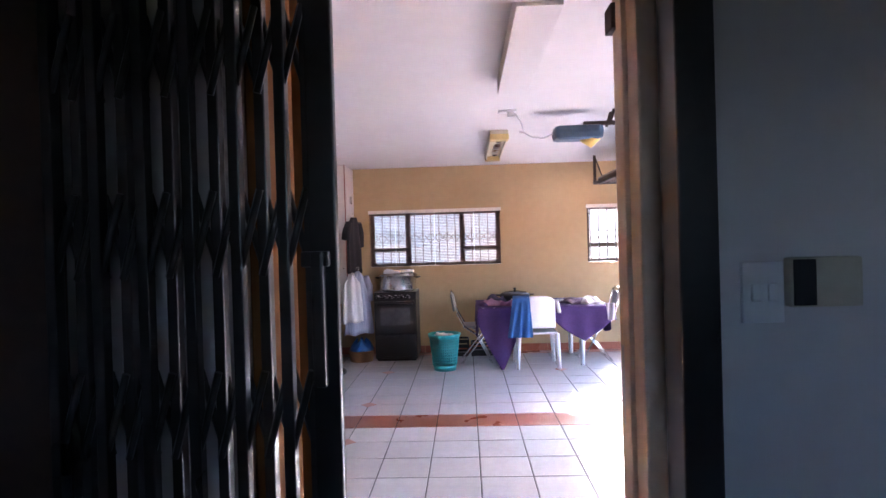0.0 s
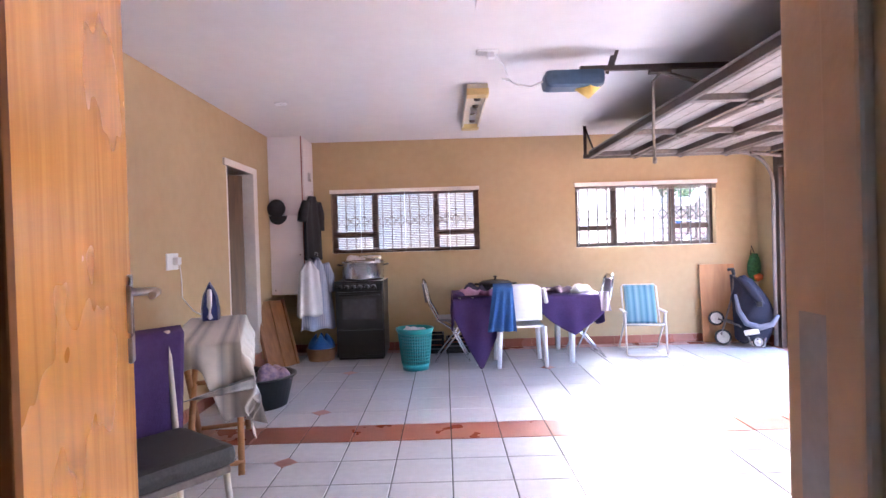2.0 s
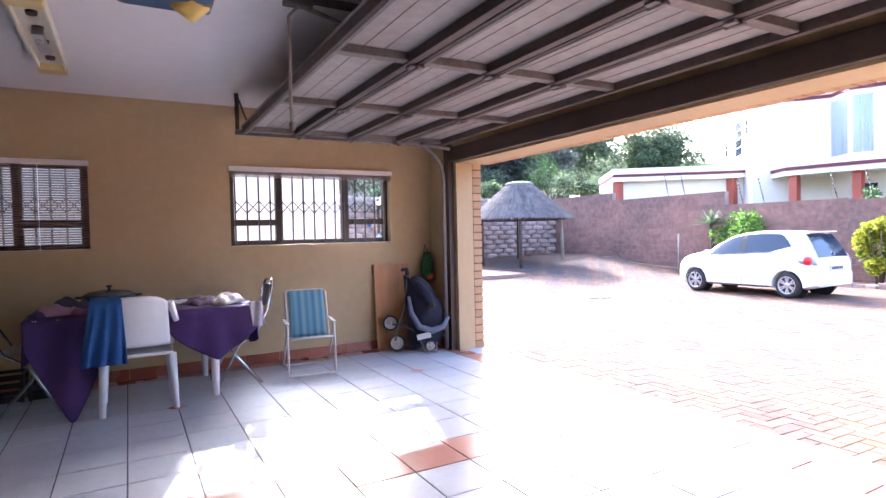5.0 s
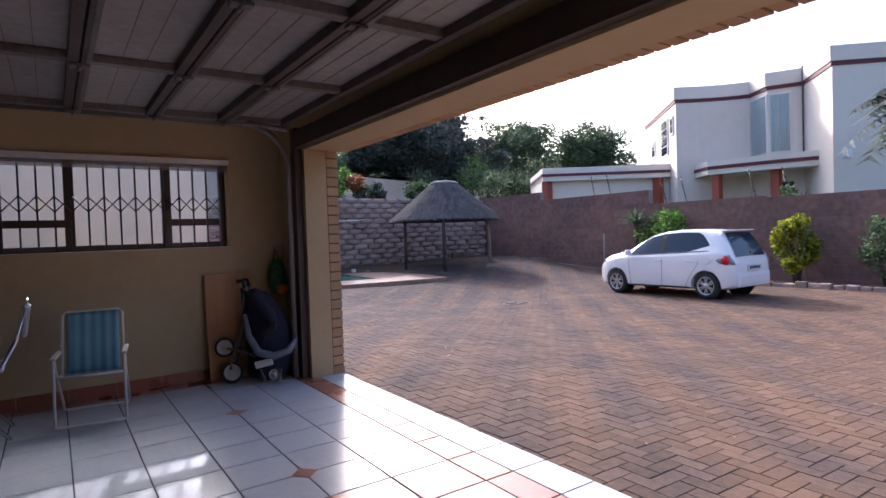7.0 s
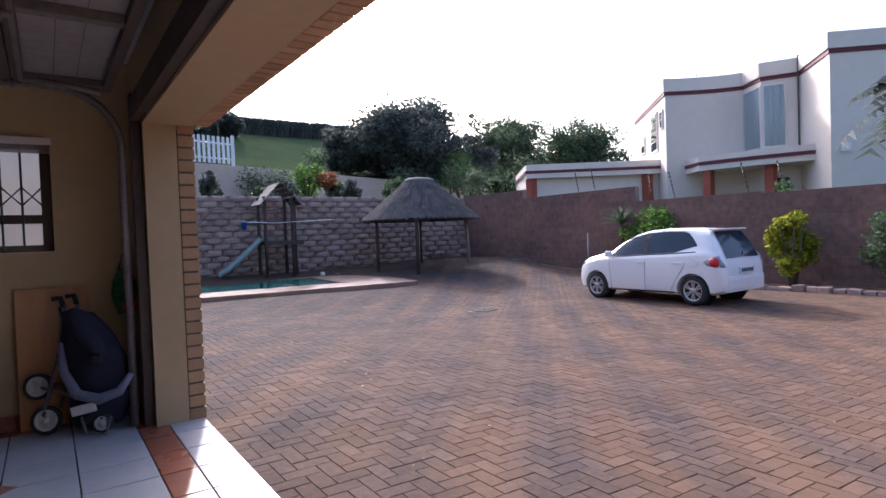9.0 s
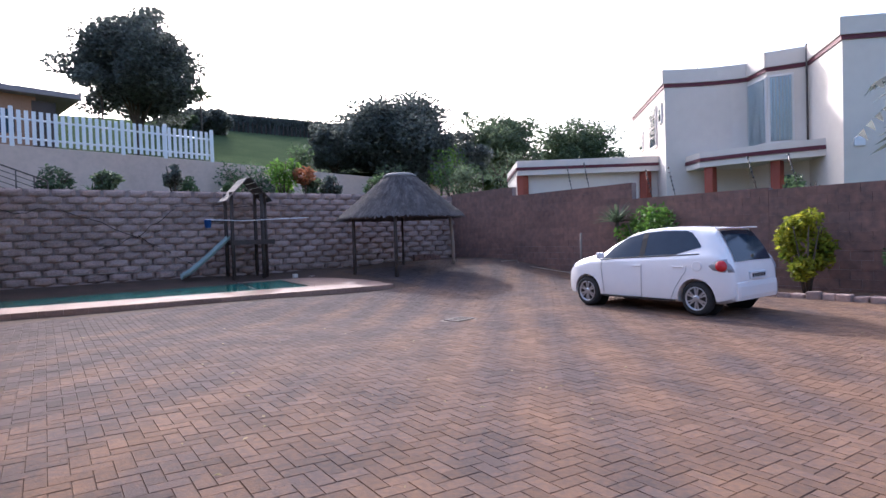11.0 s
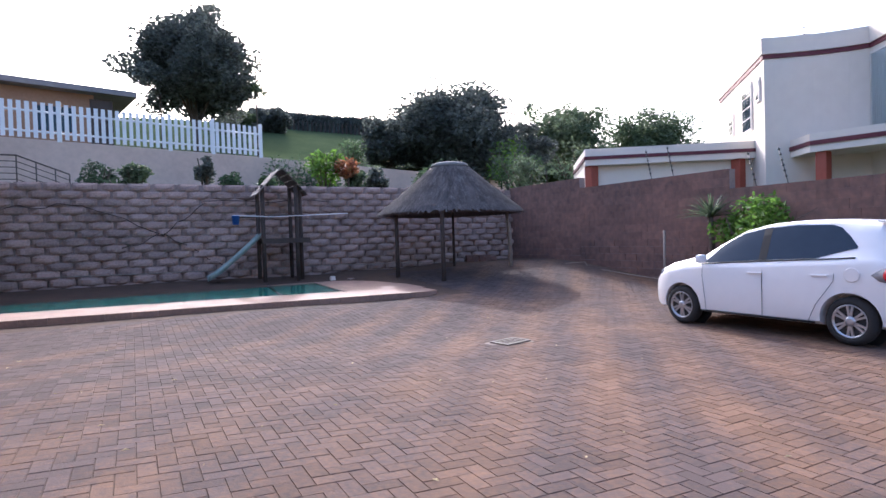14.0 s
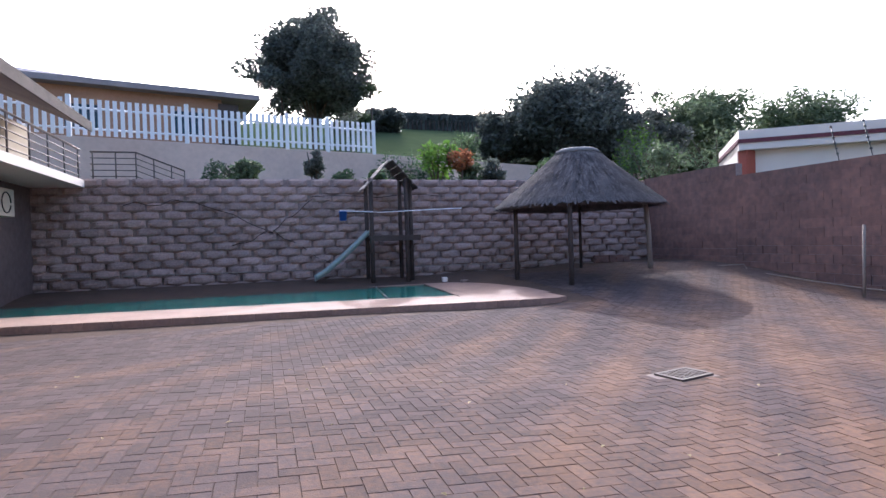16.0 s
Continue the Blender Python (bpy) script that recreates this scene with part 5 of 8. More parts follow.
structure("lintel_trim", rbox(bmesh.new(), XR - 0.06, DOOR_Y0, LINTEL + 0.02, XR - 0.002, DOOR_Y1 + 0.16, LINTEL + 0.17, 0.004), M_DARKWOOD, "dark timber rail above the opening", "trim")

# ---- tall cupboard with clothes ----
M_MELAMINE = mat("white melamine", (0.74, 0.71, 0.73), (0.70, 0.66, 0.68), 0.4, 2)
M_REDEDGE = mat("red-brown edging", (0.25, 0.05, 0.04), rough=0.5)
cb = thing("tall_cupboard", "white two-tier wall cupboard with red-brown edging", "cupboard", (XL, 6.70, 0.0))
for z0, z1, nm in ((0.75, 1.655, "lower_body"), (1.66, 2.535, "upper_body")):
    b_ = part(nm, rbox(bmesh.new(), 0.005, 0.0, z0, 0.385, 0.475, z1, 0.003), M_MELAMINE, cb)
    part("edging", rbox(bmesh.new(), 0.378, -0.003, z0, 0.389, 0.003, z1, 0.001), M_REDEDGE, b_)
    for y0, y1 in ((0.01, 0.235), (0.24, 0.465)):
        dd = part("cupboard_door", rbox(bmesh.new(), 0.387, y0, z0 + 0.01, 0.404, y1, z1 - 0.01, 0.003), M_MELAMINE, cb)
        yk = y1 - 0.03 if y0 < 0.1 else y0 + 0.03
        part("knob", rbox(bmesh.new(), 0.404, yk - 0.008, (z0 + z1) / 2 - 0.05, 0.42, yk + 0.008, (z0 + z1) / 2 + 0.05, 0.004), M_STEEL, dd)
for x, z in ((0.05, 0.80), (0.34, 0.80), (0.34, 1.20)):
    bm = bmesh.new()
    lathe(bm, [(0.008, 0.0), (0.007, 0.004), (0.0, 0.005)], n=8, m=pose(x, 0.0, z, 90))
    part("screw_cap", bm, M_DARKSTEEL, cb)


def hanging(bm, w, l, depth=0.05, folds=3, flare=1.3, seed=0, sleeves=True, neck=0.3):
    """A garment on a hanger, hanging from the origin downwards, wide along x."""
    def f(u, v):
        a = 2 * math.pi * u
        wid = w * (neck + (1 - neck) * smooth(v / 0.12)) * (1 + (flare - 1) * v)
        x = math.cos(a) * wid / 2
        y = math.sin(a) * depth * (0.5 + v * 0.7) * (1 + 0.35 * math.sin(folds * 2 * a + seed)) + 0.01 * math.sin(7 * u * 6.28 + seed)
        z = -l * v - 0.05 * abs(math.cos(a)) * (1 - v) * smooth(v / 0.1) + 0.012 * math.sin(5 * a + seed) * v
        return Vector((x, y, z))
    sheet(bm, 40, 16, f, 0.003)
    if sleeves:
        for s in (-1, 1):
            tube(bm, [(s * w * 0.40, 0, -0.07), (s * w * 0.55, 0.01, -0.20), (s * w * 0.60, 0.015, -0.34 - 0.05 * s)], 0.05, 10, [0.045, 0.06, 0.055])
    return bm


M_BLACKCLOTH = mat("black cloth", (0.018, 0.018, 0.022), (0.03, 0.028, 0.032), 0.95, 20, bump=0.3)
M_SHIRT = stripes("pale blue shirt cloth", ((0.30, 0.33, 0.46), (0.44, 0.46, 0.58), (0.28, 0.32, 0.46)), 0, 0.02)
g1 = thing("black_jacket", "black jacket on a hanger at the cupboard", "jacket", (-1.80, 6.78, 1.86), 75)
part("cloth", hanging(bmesh.new(), 0.34, 0.72, 0.05, 2, 1.05, 1), M_BLACKCLOTH, g1)
part("hanger", tube(bmesh.new(), arc((0, 0, 0.04), 0.02, 200, -60, 6) + [Vector((0, 0, 0.0))], 0.003, 5), M_STEEL, g1)
g2 = thing("blue_shirts", "pale blue and white shirts hanging from the cupboard door", "shirts", (-1.74, 6.66, 1.16), 35)
part("shirt", hanging(bmesh.new(), 0.26, 0.80, 0.06, 3, 1.6, 2, neck=0.15), M_SHIRT, g2)
bm = bmesh.new()
hanging(bm, 0.22, 0.62, 0.05, 3, 1.4, 5, False, 0.15)
o = part("white_shirt", bm, mat("white cotton", (0.62, 0.61, 0.63), (0.55, 0.54, 0.57), 0.9, 20, bump=0.2), g2)
o.matrix_basis = pose(-0.11, -0.05, -0.02)
part("hanger", tube(bmesh.new(), arc((0, 0, 0.04), 0.02, 200, -60, 6) + [Vector((0, 0, 0.0))], 0.003, 5), M_STEEL, g2)
capt = thing("cap", "black peaked cap hung on the cupboard corner", "cap", (-2.17, 6.655, 1.70))
bm = bmesh.new()
lathe(bm, [(0.095, -0.06), (0.10, -0.01), (0.085, 0.05), (0.05, 0.085), (0.0, 0.095)], n=20, m=pose(0, 0, 0.03, 70, 0, 20))
part("crown", bm, M_BLACKCLOTH, capt)
bm = bmesh.new()
sheet(bm, 10, 6, lambda u, v: Vector((0.10 * math.cos(math.pi * u) * (0.6 + 0.4 * v) + 0.03, -0.045 - 0.02 * math.sin(math.pi * u), -0.06 - 0.10 * v * math.sin(math.pi * u))), 0.004)
part("peak", bm, M_BLACKCLOTH, capt)
bm = bmesh.new()
lathe(bm, [(0.022, 0), (0.02, 0.004), (0.0, 0.005)], n=12, m=pose(0.02, -0.075, 0.02, 80))
part("badge", bm, M_WHITEPLASTIC, capt)

# leaning brown headboard
hb = thing("headboard", "brown panelled wooden board leaning in the corner", "board", (-2.06, 6.36, 0.0), -24)
mb = wood("brown board timber", (0.26, 0.12, 0.05), (0.19, 0.085, 0.035), "Z", 6, 0.35)
lean = pose(0, 0, 0, -2, -17, 0)
part("panel", rbox(bmesh.new(), -0.012, -0.24, 0.0, 0.012, 0.24, 0.74, 0.004, lean), mb, hb)
for y in (-0.22, 0.02, 0.22):
    part("batten", rbox(bmesh.new(), 0.012, y - 0.02, 0.0, 0.028, y + 0.02, 0.74, 0.003, lean), mb, hb)

M_WICKER = mat("wicker", (0.32, 0.17, 0.07), (0.22, 0.11, 0.045), 0.7, 30, bump=0.8, bscale=120)
wb = thing("wicker_basket", "low brown wicker basket under the shirts", "basket", (-1.73, 6.72, 0.0))
for k in range(7):
    bm = bmesh.new()
    r = 0.135 + 0.004 * k
    tube(bm, [(r * math.cos(a) * (1 + 0.012 * math.sin(12 * a + k * math.pi)), r * math.sin(a), 0.012 + k * 0.02) for a in [2 * math.pi * i / 36 for i in range(36)]], 0.011, 6, closed=True)
    part("weave", bm, M_WICKER, wb)
bm = bmesh.new()
lathe(bm, [(0.0, 0.005), (0.13, 0.005), (0.13, 0.02), (0.0, 0.02)], n=20)
part("base", bm, M_WICKER, wb)
M_BLUEBAG = mat("bright blue plastic", (0.02, 0.13, 0.42), (0.015, 0.09, 0.32), 0.35, 12, bump=0.4, bscale=40)
bm = bmesh.new()
sheet(bm, 30, 10, lambda u, v: Vector(((0.155 - 0.10 * v * v) * math.cos(6.283 * u) * (1 + 0.15 * math.sin(5 * 6.283 * u) * v), (0.155 - 0.10 * v * v) * math.sin(6.283 * u), 0.12 + 0.15 * v + 0.03 * math.sin(4 * 6.283 * u + 1) * v)), 0.002)
solo("blue_bag", bm, M_BLUEBAG, "crumpled bright blue plastic bag in the basket", "bag", (-1.73, 6.72, 0.0))

# ---- stove and pot ----
M_ENAMEL = mat("black stove enamel", (0.015, 0.015, 0.016), (0.024, 0.022, 0.022), 0.3, 6)
st = thing("stove", "black freestanding stove with glass oven door", "stove", (-1.27, 6.90, 0.0))
part("body", rbox(bmesh.new(), -0.27, -0.25, 0.03, 0.27, 0.26, 0.86, 0.008), M_ENAMEL, st)
part("plinth", rbox(bmesh.new(), -0.25, -0.23, 0.0, 0.25, 0.24, 0.03, 0.003), M_BLACKPLASTIC, st)
part("hob", rbox(bmesh.new(), -0.275, -0.265, 0.86, 0.275, 0.265, 0.885, 0.006), M_ENAMEL, st)
pn = part("control_panel", rbox(bmesh.new(), -0.27, -0.268, 0.775, 0.27, -0.248, 0.86, 0.004), M_ENAMEL, st)
for i in range(6):
    bm = bmesh.new()
    lathe(bm, [(0.022, 0), (0.02, 0.012), (0.013, 0.022), (0.0, 0.024)], n=14, m=pose(-0.21 + i * 0.075, -0.268, 0.818, 90))
    part("knob", bm, M_BLACKPLASTIC, pn)
    bm = bmesh.new()
    tube(bm, arc((-0.21 + i * 0.075, -0.2695, 0.818), 0.027, 200, -20, 8), 0.0015, 4)
    part("dial_mark", bm, M_WHITEPLASTIC, pn)
od = part("oven_door", rbox(bmesh.new(), -0.262, -0.275, 0.35, 0.262, -0.252, 0.765, 0.006), M_ENAMEL, st)
part("oven_glass", rbox(bmesh.new(), -0.19, -0.279, 0.46, 0.19, -0.274, 0.69, 0.003), mat("oven glass", (0.09, 0.09, 0.10), (0.06, 0.06, 0.07), 0.08, 4, spec=0.9), od, "dark oven window")
bm = bmesh.new()
tube(bm, [(-0.22, -0.275, 0.735), (-0.22, -0.31, 0.735), (0.22, -0.31, 0.735), (0.22, -0.275, 0.735)], 0.009, 7)
part("handle", bm, M_BLACKPLASTIC, od)
part("drawer_front", rbox(bmesh.new(), -0.262, -0.272, 0.06, 0.262, -0.252, 0.335, 0.006), M_ENAMEL, st)
M_ALU = mat("dull aluminium", (0.80, 0.79, 0.78), (0.68, 0.67, 0.66), 0.24, 14, metal=0.95, bump=0.05)
pot = thing("cooking_pot", "large aluminium pot with lid on the stove", "pot", (-1.25, 6.88, 0.885))
bm = bmesh.new()
lathe(bm, [(0.215, 0.0), (0.235, 0.012), (0.24, 0.03), (0.24, 0.195), (0.252, 0.20), (0.252, 0.208), (0.23, 0.208), (0.228, 0.03), (0.0, 0.02)], n=32)
part("pan", bm, M_ALU, pot)
bm = bmesh.new()
lathe(bm, [(0.25, 0.209), (0.25, 0.218), (0.20, 0.232), (0.0, 0.24)], n=32)
lid = part("lid", bm, M_ALU, pot)
for s in (-1, 1):
    bm = bmesh.new()
    tube(bm, [(s * 0.24, -0.05, 0.17), (s * 0.29, -0.04, 0.18), (s * 0.29, 0.04, 0.18), (s * 0.24, 0.05, 0.17)], 0.008, 6)
    part("handle", bm, M_BLACKPLASTIC, pot)
M_WHITECLOTH = mat("white cotton cloth", (0.66, 0.64, 0.65), (0.56, 0.54, 0.56), 0.95, 20, bump=0.3)


def heap(w, d, h, seed, n=10):
    """A crumpled or folded cloth heap."""
    bm = bmesh.new()
    def top(u, v):
        x, y = (u - 0.5) * w, (v - 0.5) * d
        e = min(1.0, 5 * min(u, 1 - u)) * min(1.0, 5 * min(v, 1 - v))
        z = 0.006 + h * (e ** 0.5) * (0.62 + 0.5 * noise.noise(Vector((x * 14 + seed, y * 14, seed * 1.3)))) + 0.01 * math.sin(22 * y + seed) * e
        return Vector((x * (1 + 0.12 * noise.noise(Vector((y * 9, seed, 1)))), y * (1 + 0.12 * noise.noise(Vector((x * 9, seed, 2)))), max(z, 0.003)))
    return sheet(bm, 2 * n, 2 * n, top, 0.003)


solo("white_cloth", heap(0.22, 0.16, 0.075, 3), M_WHITECLOTH, "crumpled white cloth on the pot lid", "cloth", (-1.33, 6.86, 0.885 + 0.228), 10)
bm = bmesh.new()
rbox(bm, -0.13, -0.08, 0.0, 0.13, 0.08, 0.045, 0.012)
solo("baking_tin", bm, M_ALU, "shallow metal tin on the pot lid", "tin", (-1.17, 6.90, 0.885 + 0.237), 8)

# ---- teal laundry basket, dark crates ----
M_TEAL = mat("teal plastic", (0.035, 0.30, 0.30), (0.025, 0.23, 0.24), 0.4, 8)
lb = thing("laundry_basket", "teal plastic laundry basket with pierced sides", "laundry basket", (-0.63, 6.12, 0.0))
bm = bmesh.new()
lathe(bm, [(0.0, 0.006), (0.125, 0.006), (0.132, 0.0), (0.14, 0.07), (0.137, 0.07), (0.128, 0.012), (0.0, 0.012)], n=32)
part("base", bm, M_TEAL, lb)
for i in range(40):
    a = 2 * math.pi * i / 40
    bm = bmesh.new()
    c, s = math.cos(a), math.sin(a)
    tube(bm, [(0.138 * c, 0.138 * s, 0.06), (0.172 * c, 0.172 * s, 0.39)], 0.0065, 4)
    part("rib", bm, M_TEAL, lb)
for k in range(9):
    z = 0.10 + k * 0.032
    r = 0.1385 + (z - 0.06) * 0.103
    bm = bmesh.new()
    tube(bm, [(r * math.cos(2 * math.pi * i / 32), r * math.sin(2 * math.pi * i / 32), z) for i in range(32)], 0.006, 4, closed=True)
    part("hoop", bm, M_TEAL, lb)
bm = bmesh.new()
lathe(bm, [(0.168, 0.37), (0.176, 0.375), (0.192, 0.405), (0.196, 0.425), (0.186, 0.428), (0.178, 0.40), (0.168, 0.37)], n=32)
part("rim", bm, M_TEAL, lb)
bm = bmesh.new()
lathe(bm, [(0.13, 0.05), (0.15, 0.36), (0.0, 0.36)], n=20)
solo("laundry", bm, mat("mixed laundry", (0.22, 0.33, 0.34), (0.10, 0.2, 0.22), 0.95, 14, bump=0.6), "laundry inside the teal basket", "laundry", (-0.63, 6.12, 0.012))
solo("white_towel", heap(0.24, 0.22, 0.07, 8), M_WHITECLOTH, "white cloth on top of the laundry", "cloth", (-0.63, 6.12, 0.372), 20)
for x, w, h_ in ((-0.50, 0.30, 0.22), (-0.15, 0.30, 0.17)):
    cr = thing("crate", "black plastic crate against the wall", "crate", (x, 6.98, 0.0), 0, "crates by the wall")
    bm = bmesh.new()
    for k in range(4):
        z = 0.02 + k * (h_ - 0.03) / 3
        for y in (-0.12, 0.12):
            rbox(bm, -w / 2, y - 0.006, z - 0.015, w / 2, y + 0.006, z + 0.012, 0.003)
        for xx in (-w / 2, w / 2):
            rbox(bm, xx - 0.006, -0.12, z - 0.015, xx + 0.006, 0.12, z + 0.012, 0.003)
    part("slats", bm, M_BLACKPLASTIC, cr)
    for xx in (-w / 2, w / 2):
        for y in (-0.12, 0.12):
            part("corner_post", rbox(bmesh.new(), xx - 0.012, y - 0.012, 0.0, xx + 0.012, y + 0.012, h_, 0.003), M_BLACKPLASTIC, cr)
    part("floor_panel", rbox(bmesh.new(), -w / 2, -0.12, 0.01, w / 2, 0.12, 0.05, 0.003), M_BLACKPLASTIC, cr)

# ---- table with purple cloth ----
TX0, TX1, TY0, TY1, TZ = -0.22, 1.30, 6.10, 7.05, 0.72
tb = thing("plastic_table", "white plastic table under a purple cloth", "table", ((TX0 + TX1) / 2, (TY0 + TY1) / 2, 0.0))
hx, hy = (TX1 - TX0) / 2, (TY1 - TY0) / 2
part("tabletop", rbox(bmesh.new(), -hx, -hy, TZ - 0.035, hx, hy, TZ - 0.004, 0.012), M_WHITEPLASTIC, tb)
part("apron", rbox(bmesh.new(), -hx + 0.07, -hy + 0.07, TZ - 0.10, hx - 0.07, hy - 0.07, TZ - 0.035, 0.008), M_WHITEPLASTIC, tb)
for x, y in ((0.03, 6.19), (1.0, 6.20), (0.03, 6.95), (1.0, 6.95)):
    lx, ly = x - (TX0 + TX1) / 2, y - (TY0 + TY1) / 2
    bm = bmesh.new()
    tube(bm, [(lx, ly, 0.0), (lx, ly, 0.35), (lx, ly, TZ - 0.09)], 0.03, 10, [0.026, 0.034, 0.042])
    part("leg", bm, M_WHITEPLASTIC, tb)
M_PURPLE = mat("purple tablecloth", (0.060, 0.028, 0.125), (0.045, 0.02, 0.095), 0.9, 14, bump=0.25, bscale=200)


def cloth_drop(x):
    """How far the front edge of the cloth hangs at x."""
    s = (x - TX0) / (TX1 - TX0)
    left = 0.60 * max(0.0, 1 - abs(s - 0.17) / 0.19) + 0.10 * smooth((0.40 - s) / 0.1)
    right = 0.36 * max(0.0, 1 - abs(s - 0.80) / 0.26) ** 0.6
    return 0.05 + max(left * (1 if s < 0.45 else 0), right * (1 if s > 0.45 else 0))


def cloth(u, v):
    x = TX0 - 0.012 + (TX1 - TX0 + 0.024) * u
    L = TY1 - TY0
    total = L + cloth_drop(x)
    q = v * total
    if q < L:
        return Vector((x, TY1 - q, TZ + 0.003 * math.sin(9 * x)))
    dz = q - L
    return Vector((x + 0.02 * math.sin(14 * x) * dz, TY0 - 0.016 - 0.035 * min(dz * 2, 1) * (1 + math.sin(26 * x + 1)) * 0.5 - 0.02 * dz, TZ - dz))


tc_ = thing("tablecloth", "purple tablecloth hanging in points over the table", "tablecloth")
part("front", sheet(bmesh.new(), 90, 60, cloth, 0.004), M_PURPLE, tc_)
bm = bmesh.new()
sheet(bm, 24, 14, lambda u, v: Vector((TX1 + 0.018 + 0.02 * math.sin(18 * u) * v, TY0 + (TY1 - TY0) * u, TZ - 0.003 - (0.26 + 0.08 * math.sin(6 * u)) * v)), 0.004)
part("right_side", bm, M_PURPLE, tc_)
bm = bmesh.new()
sheet(bm, 24, 14, lambda u, v: Vector((TX0 - 0.018 - 0.02 * math.sin(18 * u) * v, TY0 + (TY1 - TY0) * u, TZ - 0.003 - (0.34 - 0.1 * u) * v)), 0.004)
part("left_side", bm, M_PURPLE, tc_)


def pc(name, c):
    return mat(name, c, tuple(v * 0.75 for v in c), 0.95, 18, bump=0.35)


for x, y, w, d_, h_, c, lab, sd in (
        (-0.05, 6.30, 0.26, 0.22, 0.085, (0.50, 0.27, 0.36), "pink folded garment", 1), (-0.10, 6.28, 0.22, 0.20, 0.05, (0.09, 0.05, 0.16), "dark purple folded garment", 2),
        (0.16, 6.26, 0.24, 0.20, 0.07, (0.30, 0.13, 0.24), "plum folded garment", 4), (0.30, 6.42, 0.26, 0.22, 0.08, (0.55, 0.50, 0.48), "white and cream folded clothes", 5),
        (0.02, 6.62, 0.28, 0.24, 0.11, (0.05, 0.04, 0.07), "dark crumpled clothes", 6), (0.46, 6.36, 0.22, 0.18, 0.06, (0.50, 0.46, 0.30), "pale yellow cloth", 7),
        (0.92, 6.34, 0.28, 0.22, 0.07, (0.12, 0.07, 0.12), "dark patterned cloth", 9), (1.10, 6.30, 0.24, 0.26, 0.085, (0.60, 0.56, 0.57), "white crumpled cloth", 10), (0.72, 6.60, 0.30, 0.2, 0.03, (0.45, 0.44, 0.46), "flat pale cloth", 11)):
    solo("folded_clothes", heap(w, d_, h_, sd), pc(lab, c), lab + " on the table", "clothes", (x, y, TZ + 0.004), sd * 13, "clothes on the table")
bm = bmesh.new()
sheet(bm, 10, 16, lambda u, v: Vector((1.24 + 0.10 * u + 0.03 * v, 6.08 - 0.05 - 0.02 * math.sin(9 * u + 4 * v), TZ + 0.03 - 0.20 * v)), 0.003)
solo("hanging_cloth", bm, pc("white hanging cloth", (0.52, 0.47, 0.52)), "pale cloth hanging over the table edge", "cloth")
fp = thing("frying_pan", "black lidded pan on the table", "pan", (0.27, 6.78, TZ + 0.004))
bm = bmesh.new()
lathe(bm, [(0.15, 0.0), (0.19, 0.06), (0.195, 0.085), (0.0, 0.085)], n=28)
part("pan", bm, M_BLACKPLASTIC, fp)
bm = bmesh.new()
lathe(bm, [(0.195, 0.087), (0.15, 0.115), (0.05, 0.13), (0.0, 0.131)], n=28)
ld = part("lid", bm, mat("dark lid", (0.09, 0.09, 0.10), rough=0.25), fp)
bm = bmesh.new()
lathe(bm, [(0.012, 0.13), (0.012, 0.15), (0.024, 0.158), (0.02, 0.168), (0.0, 0.17)], n=12)
part("knob", bm, M_BLACKPLASTIC, ld)
for s in (-1, 1):
    bm = bmesh.new()
    tube(bm, [(s * 0.19, -0.03, 0.075), (s * 0.235, -0.025, 0.08), (s * 0.235, 0.025, 0.08), (s * 0.19, 0.03, 0.075)], 0.009, 6)
    part("handle", bm, M_BLACKPLASTIC, fp)


def plastic_chair(at, rz):
    t = thing("plastic_chair", "white moulded plastic armchair at the table", "chair", at, rz)
    bm = bmesh.new()
    rbox(bm, -0.23, -0.21, 0.40, 0.23, 0.21, 0.425, 0.011)
    part("seat", bm, M_WHITEPLASTIC, t)
    bm = bmesh.new()
    def back(u, v):
        x = (u - 0.5) * (0.43 - 0.03 * v)
        zt = 0.47 + 0.38 * v - 0.05 * v * (abs(u - 0.5) * 2) ** 4
        return Vector((x, -0.20 - 0.09 * v + 0.10 * (2 * (u - 0.5)) ** 2 * 0.4, zt))
    sheet(bm, 16, 14, back, 0.012)
    part("backrest", bm, M_WHITEPLASTIC, t)
    for s in (-1, 1):
        bm = bmesh.new()
        tube(bm, [(s * 0.22, -0.25, 0.80), (s * 0.255, -0.20, 0.66), (s * 0.27, 0.0, 0.645), (s * 0.26, 0.17, 0.63), (s * 0.25, 0.20, 0.50), (s * 0.24, 0.20, 0.42)], 0.022, 8)
        part("arm", bm, M_WHITEPLASTIC, t)
        for y in (-0.21, 0.19):
            bm = bmesh.new()
            tube(bm, [(s * 0.24, y * 1.08, 0.0), (s * 0.22, y, 0.41)], 0.024, 8, [0.020, 0.032])
            part("leg", bm, M_WHITEPLASTIC, t)
    return t


plastic_chair((0.46, 6.24, 0.0), 0)
M_BLUE = mat("blue garment cloth", (0.035, 0.115, 0.33), (0.022, 0.08, 0.25), 0.9, 14, bump=0.3)
bm = bmesh.new()


def garment(u, v):
    s = v * 2 - 1
    x = 0.16 + 0.19 * u
    k = (abs(s) ** 0.8)
    fl = 1 + 0.55 * k if s < 0 else 1.0
    xx = 0.27 + (u - 0.5) * 0.19 * fl + 0.012 * math.sin(18 * u) * k
    if s < 0:
        return Vector((xx - 0.02 * k, 5.92 - 0.03 * k + 0.018 * math.sin(20 * u + 3 * k) * k, 0.862 - 0.47 * k))
    return Vector((xx, 5.985 + 0.05 * min(1, k * 3) + 0.02 * k, 0.862 - 0.24 * k))


